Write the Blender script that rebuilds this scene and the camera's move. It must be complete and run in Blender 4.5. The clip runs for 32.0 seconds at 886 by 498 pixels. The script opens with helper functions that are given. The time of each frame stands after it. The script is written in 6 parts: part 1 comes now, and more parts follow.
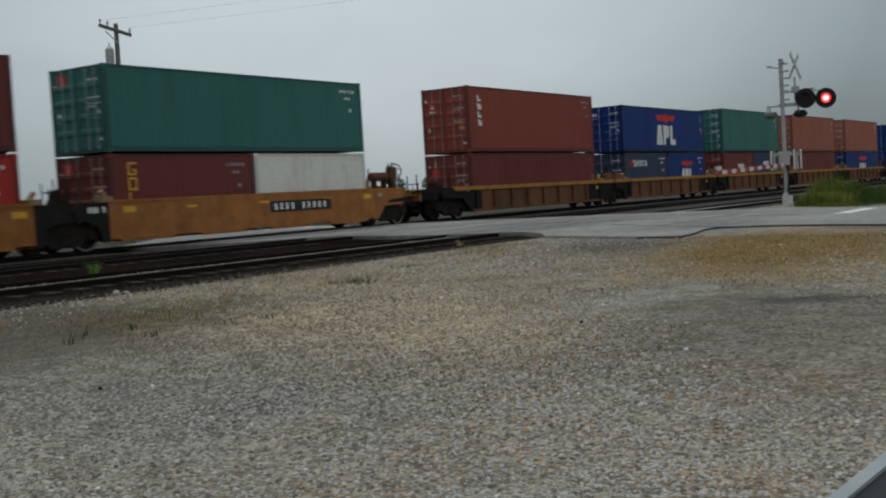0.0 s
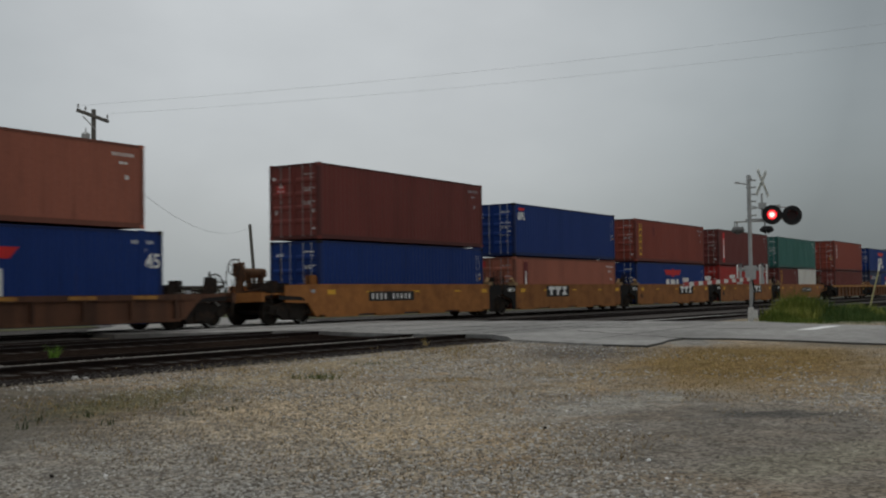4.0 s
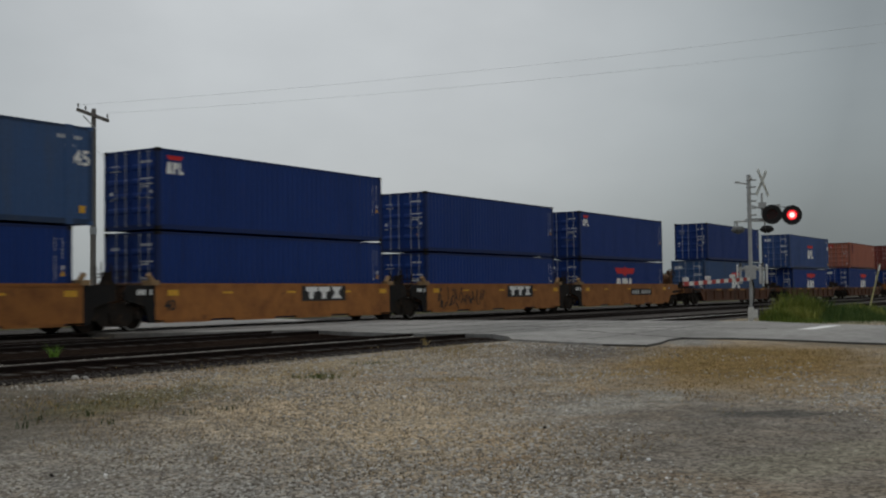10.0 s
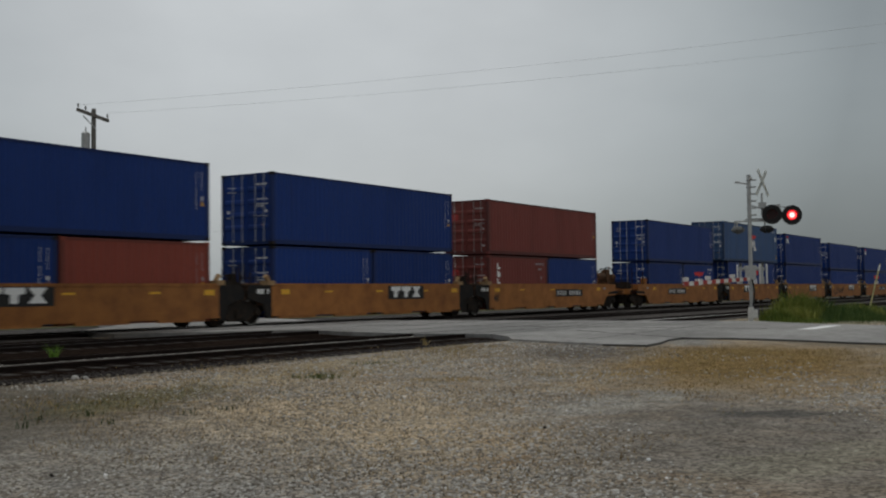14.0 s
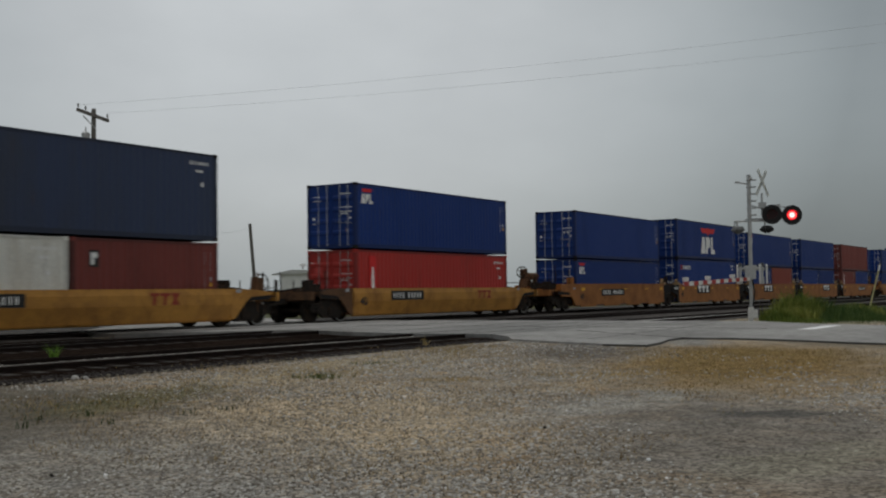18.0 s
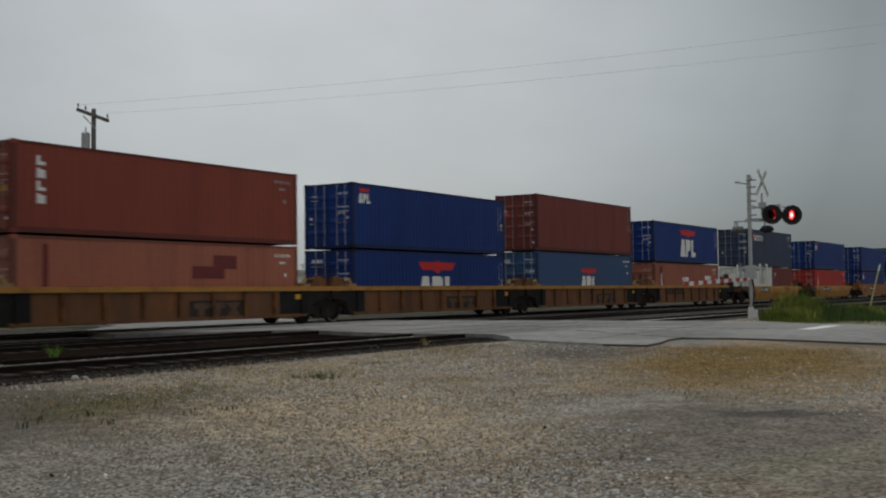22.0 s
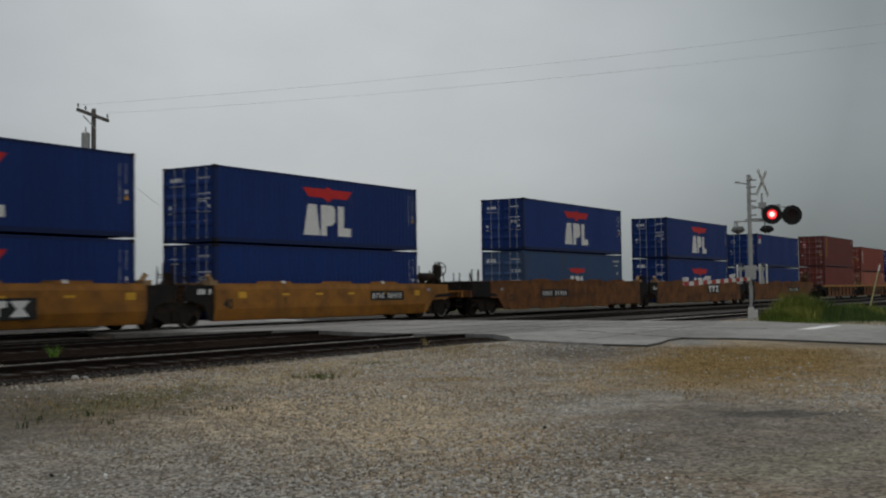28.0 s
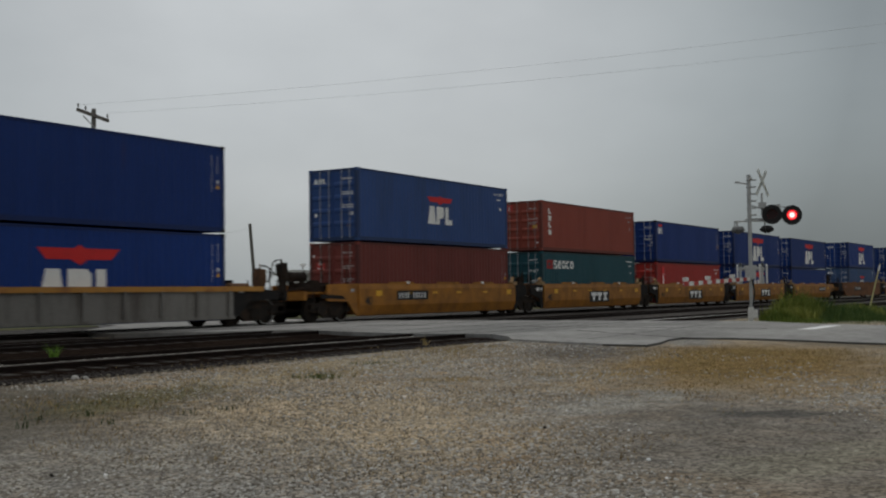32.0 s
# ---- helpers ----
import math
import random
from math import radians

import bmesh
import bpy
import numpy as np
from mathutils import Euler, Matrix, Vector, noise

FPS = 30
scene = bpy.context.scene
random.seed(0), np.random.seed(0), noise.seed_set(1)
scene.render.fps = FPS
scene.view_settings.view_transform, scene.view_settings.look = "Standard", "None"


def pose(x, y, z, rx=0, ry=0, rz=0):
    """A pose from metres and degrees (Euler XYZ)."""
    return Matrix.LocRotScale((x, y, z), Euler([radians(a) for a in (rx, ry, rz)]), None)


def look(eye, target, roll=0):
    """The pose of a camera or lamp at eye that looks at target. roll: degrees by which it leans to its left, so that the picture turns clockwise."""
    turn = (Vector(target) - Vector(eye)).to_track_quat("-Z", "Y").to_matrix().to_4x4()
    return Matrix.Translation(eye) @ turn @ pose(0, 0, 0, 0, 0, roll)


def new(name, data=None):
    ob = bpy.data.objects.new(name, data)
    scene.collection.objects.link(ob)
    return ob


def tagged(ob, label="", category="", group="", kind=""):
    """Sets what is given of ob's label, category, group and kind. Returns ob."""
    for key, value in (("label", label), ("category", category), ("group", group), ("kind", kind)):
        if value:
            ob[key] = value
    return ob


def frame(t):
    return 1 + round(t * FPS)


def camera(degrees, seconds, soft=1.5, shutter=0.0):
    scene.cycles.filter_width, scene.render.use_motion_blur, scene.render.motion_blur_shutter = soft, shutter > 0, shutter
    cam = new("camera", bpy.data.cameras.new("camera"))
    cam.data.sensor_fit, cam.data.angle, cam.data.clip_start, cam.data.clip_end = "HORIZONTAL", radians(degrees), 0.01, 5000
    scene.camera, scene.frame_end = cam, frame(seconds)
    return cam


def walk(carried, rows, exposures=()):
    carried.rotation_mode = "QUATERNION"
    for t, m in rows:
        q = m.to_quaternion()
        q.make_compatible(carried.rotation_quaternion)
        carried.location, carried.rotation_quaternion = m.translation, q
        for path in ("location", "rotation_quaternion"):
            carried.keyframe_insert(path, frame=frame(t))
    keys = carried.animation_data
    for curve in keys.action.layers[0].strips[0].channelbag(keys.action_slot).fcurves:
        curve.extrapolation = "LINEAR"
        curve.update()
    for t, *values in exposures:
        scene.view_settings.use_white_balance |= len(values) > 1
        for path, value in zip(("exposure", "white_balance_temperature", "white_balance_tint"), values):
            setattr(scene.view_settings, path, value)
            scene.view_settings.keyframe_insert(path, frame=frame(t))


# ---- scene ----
# x runs along the railway (the way the train goes), y across it, z up from the rail top; metres
EYE_Z = 1.02


def eye(pitch, roll, turn):
    return pose(0, 0, EYE_Z, 90 + pitch, 0, -57.89 + turn) @ pose(0, 0, 0, 0, 0, -roll)


cam = camera(42.81, 32.0, soft=2.1, shutter=0.25)
walk(cam, [(0.0, eye(-2.70, 3.35, 1.80)), (0.1, eye(-2.54, 3.22, 1.75)), (0.2, eye(-2.15, 2.95, 1.40)), (0.3, eye(0.02, 2.99, 0.08)),
           (0.4, eye(0.23, 2.37, 0.78)), (0.5, eye(0.13, 0.95, 1.80)), (0.6, eye(0.72, 0.22, 1.74)), (0.7, eye(1.49, -0.46, 1.25)),
           (0.8, eye(1.64, -0.85, 1.06)), (0.9, eye(1.70, -0.58, 0.88)), (1.0, eye(1.97, -0.16, 0.21)), (1.5, eye(2.06, 0.47, -0.66)),
           (2.0, eye(2.265, 0.73, -0.33)), (2.5, eye(2.46, 0.72, -0.33)), (4.0, eye(2.29, 0.80, 0.0)), (4.5, eye(2.277, 0.80, 0.0)),
           (8.0, eye(2.277, 0.80, 0.0)), (9.0, eye(2.265, 0.77, 0.0)), (32.0, eye(2.265, 0.77, 0.0))],
     exposures=[(0.0, 0.15, 6150, 6), (0.4, 0.24, 6100, 6), (0.7, 0.30, 6200, 7), (1.0, 0.31, 6300, 8), (1.5, 0.20, 6500, 10), (2.0, 0.10, 6500, 10), (2.5, 0.0, 6500, 10), (4.5, 0.0, 6500, 10), (32.0, -0.03, 6500, 10)])

# ---- world and light: a grey overcast day ----
world = bpy.data.worlds.new("overcast_sky")
scene.world = world
world.use_nodes = True
wn, wl = world.node_tree.nodes, world.node_tree.links
wn.clear()
w_out = wn.new("ShaderNodeOutputWorld")
w_bg = wn.new("ShaderNodeBackground")
w_sky = wn.new("ShaderNodeTexSky")
w_sky.sky_type = "NISHITA"
w_sky.sun_disc = False
w_sky.sun_elevation = radians(50)
w_sky.sun_rotation = radians(200)
w_sky.dust_density = 4.0
w_co = wn.new("ShaderNodeTexCoord")
w_sep = wn.new("ShaderNodeSeparateXYZ")
w_ramp = wn.new("ShaderNodeValToRGB")
w_ramp.color_ramp.elements[0].position = 0.0
w_ramp.color_ramp.elements[0].color = (0.285, 0.310, 0.316, 1)
w_ramp.color_ramp.elements[1].position = 0.25
w_ramp.color_ramp.elements[1].color = (0.435, 0.455, 0.458, 1)
w_e = w_ramp.color_ramp.elements.new(0.1)
w_e.color = (0.385, 0.405, 0.411, 1)
w_noise = wn.new("ShaderNodeTexNoise")
w_noise.inputs["Scale"].default_value = 2.6
w_noise.inputs["Detail"].default_value = 6.0
w_nr = wn.new("ShaderNodeMapRange")
w_nr.inputs["From Min"].default_value = 0.3
w_nr.inputs["From Max"].default_value = 0.7
w_nr.inputs["To Min"].default_value = 0.87
w_nr.inputs["To Max"].default_value = 1.13
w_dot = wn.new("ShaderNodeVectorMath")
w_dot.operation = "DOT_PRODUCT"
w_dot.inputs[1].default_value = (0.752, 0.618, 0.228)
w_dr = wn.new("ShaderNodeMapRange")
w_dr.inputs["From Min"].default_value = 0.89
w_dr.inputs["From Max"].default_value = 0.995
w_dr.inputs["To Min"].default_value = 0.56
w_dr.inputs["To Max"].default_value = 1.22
w_m1 = wn.new("ShaderNodeMath")
w_m1.operation = "MULTIPLY"
w_m2 = wn.new("ShaderNodeMix")
w_m2.data_type = "RGBA"
w_m2.blend_type = "MULTIPLY"
w_m2.inputs["Factor"].default_value = 1.0
w_m3 = wn.new("ShaderNodeMix")
w_m3.data_type = "RGBA"
w_m3.inputs["Factor"].default_value = 0.015
wl.new(w_co.outputs["Generated"], w_sep.inputs[0])
wl.new(w_sep.outputs["Z"], w_ramp.inputs["Fac"])
w_map = wn.new("ShaderNodeMapping")
w_map.inputs["Scale"].default_value = (1.0, 1.0, 1.9)
wl.new(w_co.outputs["Generated"], w_map.inputs["Vector"])
wl.new(w_map.outputs[0], w_noise.inputs["Vector"])
wl.new(w_noise.outputs["Fac"], w_nr.inputs["Value"])
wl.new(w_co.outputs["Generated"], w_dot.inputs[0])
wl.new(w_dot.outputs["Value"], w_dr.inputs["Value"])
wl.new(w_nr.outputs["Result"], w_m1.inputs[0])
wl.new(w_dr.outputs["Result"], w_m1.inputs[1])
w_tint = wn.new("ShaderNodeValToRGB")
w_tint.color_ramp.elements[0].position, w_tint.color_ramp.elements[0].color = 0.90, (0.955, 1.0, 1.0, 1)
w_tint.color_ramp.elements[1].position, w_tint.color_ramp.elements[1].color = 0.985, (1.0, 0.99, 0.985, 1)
w_m4 = wn.new("ShaderNodeMix")
w_m4.data_type, w_m4.blend_type = "RGBA", "MULTIPLY"
w_m4.inputs["Factor"].default_value = 1.0
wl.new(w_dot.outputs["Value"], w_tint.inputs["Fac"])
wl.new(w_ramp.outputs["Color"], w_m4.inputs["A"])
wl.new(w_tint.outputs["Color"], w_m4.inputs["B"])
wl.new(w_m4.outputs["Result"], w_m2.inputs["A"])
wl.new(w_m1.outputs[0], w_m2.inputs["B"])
wl.new(w_m2.outputs["Result"], w_m3.inputs["A"])
wl.new(w_sky.outputs["Color"], w_m3.inputs["B"])
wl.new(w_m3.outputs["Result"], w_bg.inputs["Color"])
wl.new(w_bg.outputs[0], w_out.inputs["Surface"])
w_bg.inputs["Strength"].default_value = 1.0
sun_data = bpy.data.lights.new("sun", "SUN")
sun_data.energy = 0.82
sun_data.angle = radians(40)
sun_data.color = (1.0, 0.97, 0.93)
sun = new("sun", sun_data)
sun.matrix_world = look((0, 12, 50), (0, 0, 0))
scene.view_settings.exposure = 0.0

# ---- materials ----
MATS = {}


def mat(name, color, rough=0.6, metal=0.0, dirt=None, dirt_amount=0.35, scale=1.5, grain=30.0, bump=0.15, streak=False, spec=0.4, vary=0.0, spots=0.0, wear=0.48):
    """A painted or natural surface: base colour, large stains of another colour, fine grain and relief."""
    if name in MATS:
        return MATS[name]
    m = bpy.data.materials.new(name)
    m.use_nodes = True
    n, l = m.node_tree.nodes, m.node_tree.links
    b = n["Principled BSDF"]
    b.inputs["Roughness"].default_value = rough
    b.inputs["Metallic"].default_value = metal
    b.inputs["Specular IOR Level"].default_value = spec
    co = n.new("ShaderNodeTexCoord")
    mp = n.new("ShaderNodeMapping")
    mp.inputs["Scale"].default_value = (1.0, 1.0, 0.18) if streak else (1, 1, 1)
    l.new(co.outputs["Object"], mp.inputs["Vector"])
    info = n.new("ShaderNodeObjectInfo")
    off = n.new("ShaderNodeVectorMath")
    off.operation = "MULTIPLY_ADD"
    off.inputs[1].default_value = (37.0, 11.0, 23.0)
    comb = n.new("ShaderNodeCombineXYZ")
    l.new(info.outputs["Random"], comb.inputs["X"])
    l.new(info.outputs["Random"], comb.inputs["Z"])
    l.new(comb.outputs[0], off.inputs[0])
    l.new(mp.outputs[0], off.inputs[2])
    big = n.new("ShaderNodeTexNoise")
    big.inputs["Scale"].default_value = scale
    big.inputs["Detail"].default_value = 6.0
    big.inputs["Roughness"].default_value = 0.65
    l.new(off.outputs[0], big.inputs["Vector"])
    fine = n.new("ShaderNodeTexNoise")
    fine.inputs["Scale"].default_value = grain
    fine.inputs["Detail"].default_value = 4.0
    l.new(co.outputs["Object"], fine.inputs["Vector"])
    r = n.new("ShaderNodeMapRange")
    r.inputs["From Min"].default_value = wear
    r.inputs["From Max"].default_value = wear + 0.30
    r.inputs["To Max"].default_value = dirt_amount * 1.6
    l.new(big.outputs["Fac"], r.inputs["Value"])
    mix = n.new("ShaderNodeMix")
    mix.data_type = "RGBA"
    mix.inputs["A"].default_value = (*color, 1)
    mix.inputs["B"].default_value = (*(dirt or [c * 0.5 for c in color]), 1)
    l.new(r.outputs[0], mix.inputs["Factor"])
    worn = mix.outputs["Result"]
    if spots:
        sm_ = n.new("ShaderNodeMapping")
        sm_.inputs["Scale"].default_value = (1.0, 1.0, 0.45)
        l.new(off.outputs[0], sm_.inputs["Vector"])
        sn_ = n.new("ShaderNodeTexNoise")
        sn_.inputs["Scale"].default_value, sn_.inputs["Detail"].default_value, sn_.inputs["Roughness"].default_value = 3.2, 8.0, 0.72
        l.new(sm_.outputs[0], sn_.inputs["Vector"])
        sr_ = n.new("ShaderNodeMapRange")
        sr_.inputs["From Min"].default_value, sr_.inputs["From Max"].default_value, sr_.inputs["To Max"].default_value = 0.60, 0.70, spots
        l.new(sn_.outputs["Fac"], sr_.inputs["Value"])
        sx_ = n.new("ShaderNodeMix")
        sx_.data_type = "RGBA"
        sx_.inputs["B"].default_value = (0.075, 0.035, 0.020, 1)
        l.new(sr_.outputs[0], sx_.inputs["Factor"])
        l.new(worn, sx_.inputs["A"])
        worn = sx_.outputs["Result"]
    r2 = n.new("ShaderNodeMapRange")
    r2.inputs["From Min"].default_value = 0.3
    r2.inputs["From Max"].default_value = 0.7
    r2.inputs["To Min"].default_value = 0.8
    r2.inputs["To Max"].default_value = 1.2
    l.new(fine.outputs["Fac"], r2.inputs["Value"])
    mul = n.new("ShaderNodeMix")
    mul.data_type = "RGBA"
    mul.blend_type = "MULTIPLY"
    mul.inputs["Factor"].default_value = 1.0
    l.new(worn, mul.inputs["A"])
    l.new(r2.outputs[0], mul.inputs["B"])
    last = mul.outputs["Result"]
    if vary:
        hs = n.new("ShaderNodeHueSaturation")
        r3 = n.new("ShaderNodeMapRange")
        r3.inputs["To Min"].default_value = 1.0 - vary
        r3.inputs["To Max"].default_value = 1.0 + vary
        l.new(info.outputs["Random"], r3.inputs["Value"])
        l.new(r3.outputs[0], hs.inputs["Value"])
        l.new(last, hs.inputs["Color"])
        last = hs.outputs["Color"]
    l.new(last, b.inputs["Base Color"])
    bp = n.new("ShaderNodeBump")
    bp.inputs["Strength"].default_value = bump
    bp.inputs["Distance"].default_value = 0.01
    l.new(fine.outputs["Fac"], bp.inputs["Height"])
    l.new(bp.outputs[0], b.inputs["Normal"])
    rr = n.new("ShaderNodeMapRange")
    rr.inputs["To Min"].default_value = max(0.05, rough - 0.12)
    rr.inputs["To Max"].default_value = min(1.0, rough + 0.15)
    l.new(big.outputs["Fac"], rr.inputs["Value"])
    l.new(rr.outputs[0], b.inputs["Roughness"])
    MATS[name] = m
    return m


RUST = (0.10, 0.045, 0.025)
PAINT = {
    "blue": mat("paint_blue", (0.0065, 0.037, 0.200), 0.5, dirt=(0.006, 0.026, 0.125), dirt_amount=0.4, scale=0.8, streak=True, spec=0.25, spots=0.28, vary=0.12),
    "lightblue": mat("paint_faded_blue", (0.0408, 0.0969, 0.2327), 0.57, dirt=(0.09, 0.10, 0.12), dirt_amount=0.4, scale=1.2, streak=True, spec=0.35, spots=0.28, vary=0.1),
    "midblue": mat("paint_mid_blue", (0.0285, 0.076, 0.247), 0.52, dirt=(0.03, 0.05, 0.1), dirt_amount=0.4, scale=1.0, streak=True, spec=0.35, spots=0.28),
    "navy": mat("paint_navy", (0.034, 0.052, 0.112), 0.52, dirt=(0.05, 0.055, 0.06), dirt_amount=0.4, scale=1.0, streak=True, spec=0.35, spots=0.45),
    "teal": mat("paint_teal", (0.0105, 0.075, 0.098), 0.52, dirt=(0.01, 0.05, 0.06), dirt_amount=0.4, scale=1.0, streak=True, spec=0.35, spots=0.45),
    "green": mat("paint_green", (0.042, 0.180, 0.155), 0.52, dirt=(0.02, 0.10, 0.07), dirt_amount=0.4, scale=1.0, streak=True, spec=0.35, spots=0.45, vary=0.15),
    "red": mat("paint_red", (0.4275, 0.0304, 0.0238), 0.52, dirt=(0.28, 0.03, 0.02), dirt_amount=0.4, scale=1.0, streak=True, spec=0.35, spots=0.45, vary=0.1),
    "brick": mat("paint_brick_red", (0.295, 0.060, 0.038), 0.57, dirt=(0.17, 0.04, 0.03), dirt_amount=0.4, scale=1.0, streak=True, spec=0.35, spots=0.45, vary=0.1),
    "oxide": mat("paint_red_oxide", (0.200, 0.043, 0.034), 0.57, dirt=(0.10, 0.025, 0.02), dirt_amount=0.4, scale=1.0, streak=True, spec=0.35, spots=0.45, vary=0.12),
    "brown": mat("paint_brown", (0.41, 0.138, 0.088), 0.62, dirt=(0.23, 0.085, 0.06), dirt_amount=0.4, scale=1.0, streak=True, spec=0.35, spots=0.45, vary=0.08),
    "maroon": mat("paint_maroon", (0.170, 0.035, 0.031), 0.57, dirt=(0.14, 0.05, 0.035), dirt_amount=0.5, scale=1.6, streak=True, spec=0.35, spots=0.45),
    "white": mat("paint_white", (0.82, 0.82, 0.76), 0.57, dirt=(0.52, 0.47, 0.37), dirt_amount=0.45, scale=2.0, streak=True, spec=0.35, spots=0.45),
}
OCHRE = mat("car_ochre", (0.385, 0.150, 0.034), 0.65, dirt=(0.20, 0.075, 0.022), dirt_amount=0.6, scale=1.3, streak=False, wear=0.42, spots=0.75, vary=0.1)
YELLOW = mat("car_yellow", (0.40, 0.163, 0.018), 0.6, dirt=(0.17, 0.075, 0.02), dirt_amount=0.6, scale=1.2, streak=False, wear=0.40, spots=0.5)
SUNYELLOW = mat("car_pale_yellow", (0.49, 0.235, 0.042), 0.62, dirt=(0.24, 0.105, 0.025), dirt_amount=0.6, scale=1.2, wear=0.42, spots=0.55)
ENDGRIME = mat("car_end_grime", (0.12, 0.058, 0.026), 0.8, dirt=(0.025, 0.020, 0.016), dirt_amount=0.7, scale=2.2)
RUSTY = mat("car_rust_brown", (0.145, 0.060, 0.030), 0.75, dirt=(0.05, 0.026, 0.017), dirt_amount=0.6, scale=1.3, streak=True, wear=0.40, spots=0.6)
OLDOCHRE = mat("car_dirty_ochre", (0.22, 0.085, 0.030), 0.7, dirt=(0.10, 0.055, 0.03), dirt_amount=0.7, scale=1.1, streak=True, wear=0.40, spots=0.6)
LONGOCHRE = mat("car_worn_orange", (0.235, 0.086, 0.017), 0.7, dirt=(0.085, 0.033, 0.013), dirt_amount=0.75, scale=1.3, streak=False, wear=0.40, spots=0.6)
GREYCAR = mat("car_grey", (0.21, 0.20, 0.185), 0.7, dirt=(0.07, 0.055, 0.045), dirt_amount=0.8, scale=1.1, streak=True, spots=0.6)
TOPRAIL = mat("sill_yellow", (0.48, 0.23, 0.045), 0.65, dirt=(0.25, 0.10, 0.04), dirt_amount=0.7, scale=1.6)
BLACK = mat("car_black", (0.022, 0.021, 0.021), 0.75, dirt=(0.050, 0.038, 0.029), dirt_amount=0.5, scale=2.0, spec=0.1)
IRON = mat("bogie_iron", (0.030, 0.026, 0.023), 0.85, dirt=(0.085, 0.052, 0.033), dirt_amount=0.5, scale=4.0, spec=0.1)
STEEL = mat("bright_steel", (0.45, 0.44, 0.42), 0.4, 0.8, dirt=(0.2, 0.15, 0.1), scale=5.0)
RODS = mat("zinc_rod", (0.38, 0.41, 0.46), 0.5, 0.1, dirt=(0.2, 0.2, 0.2), scale=5.0)
WORNMARK = mat("mark_worn_brown", (0.135, 0.075, 0.045), 0.75, dirt=(0.06, 0.04, 0.03), dirt_amount=0.7, scale=3.0)
SOOT = mat("soot_plate", (0.035, 0.024, 0.018), 0.8, dirt=(0.09, 0.05, 0.03), dirt_amount=0.7, scale=3.0)
DULLROD = mat("dull_rod", (0.30, 0.25, 0.235), 0.6, dirt=(0.12, 0.08, 0.07), scale=5.0)
DOORRED = mat("door_red", (0.58, 0.06, 0.05), 0.6, dirt=(0.3, 0.07, 0.06), scale=4.0)
MARKW = mat("mark_white", (0.90, 0.90, 0.88), 0.6, dirt=(0.70, 0.70, 0.67), dirt_amount=0.3, scale=3.0)
MARKR = mat("mark_red", (0.70, 0.025, 0.025), 0.6, dirt=(0.4, 0.03, 0.03), dirt_amount=0.3, scale=3.0)
MARKY = mat("mark_yellow", (0.80, 0.43, 0.035), 0.6, dirt=(0.45, 0.25, 0.05), dirt_amount=0.3, scale=3.0)
MARKD = mat("mark_dark", (0.02, 0.02, 0.02), 0.7, dirt=(0.08, 0.07, 0.06), dirt_amount=0.4, scale=3.0)
FADED = mat("mark_faded", (0.17, 0.03, 0.03), 0.7, dirt=(0.22, 0.06, 0.05), dirt_amount=0.5, scale=2.0)
DULLMARK = mat("mark_dull_white", (0.60, 0.54, 0.52), 0.7, dirt=(0.34, 0.24, 0.22), dirt_amount=0.5, scale=6.0)
GREYMARK = mat("mark_grey", (0.38, 0.40, 0.42), 0.7, dirt=(0.25, 0.25, 0.25), scale=3.0)


# ---- building helpers ----
def box(bm, x0, x1, y0, y1, z0, z1):
    v = [bm.verts.new(p) for p in ((x0, y0, z0), (x1, y0, z0), (x1, y1, z0), (x0, y1, z0), (x0, y0, z1), (x1, y0, z1), (x1, y1, z1), (x0, y1, z1))]
    for f in ((3, 2, 1, 0), (4, 5, 6, 7), (0, 1, 5, 4), (1, 2, 6, 5), (2, 3, 7, 6), (3, 0, 4, 7)):
        bm.faces.new([v[i] for i in f])


def prism(bm, poly, axis, a, b):
    """Extrude a polygon (pairs) along an axis from a to b. x: pairs are y,z; y: x,z; z: x,y."""
    def at(p, w):
        return {"x": (w, p[0], p[1]), "y": (p[0], w, p[1]), "z": (p[0], p[1], w)}[axis]
    va, vb = [bm.verts.new(at(p, a)) for p in poly], [bm.verts.new(at(p, b)) for p in poly]
    k = len(poly)
    bm.faces.new(va[::-1])
    bm.faces.new(vb)
    for i in range(k):
        bm.faces.new((va[i], va[(i + 1) % k], vb[(i + 1) % k], vb[i]))


def rod(bm, p, q, r, seg=8, r2=None):
    p, q = Vector(p), Vector(q)
    d = (q - p).normalized()
    u = d.orthogonal().normalized()
    w = d.cross(u)
    r2 = r if r2 is None else r2
    rings = []
    for c, rad in ((p, r), (q, r2)):
        rings.append([bm.verts.new(c + (u * math.cos(2 * math.pi * i / seg) + w * math.sin(2 * math.pi * i / seg)) * rad) for i in range(seg)])
    bm.faces.new(rings[0][::-1])
    bm.faces.new(rings[1])
    for i in range(seg):
        bm.faces.new((rings[0][i], rings[0][(i + 1) % seg], rings[1][(i + 1) % seg], rings[1][i]))


def ring(bm, c, axis, r, thick, seg=16):
    """A hoop of square section round a centre."""
    c, ax = Vector(c), Vector(axis).normalized()
    u = ax.orthogonal().normalized()
    w = ax.cross(u)
    loops = []
    for i in range(seg):
        d = u * math.cos(2 * math.pi * i / seg) + w * math.sin(2 * math.pi * i / seg)
        loops.append([bm.verts.new(c + d * (r + e * thick) + ax * f * thick) for e, f in ((-1, -1), (1, -1), (1, 1), (-1, 1))])
    for i in range(seg):
        a, b = loops[i], loops[(i + 1) % seg]
        for j in range(4):
            bm.faces.new((a[j], a[(j + 1) % 4], b[(j + 1) % 4], b[j]))


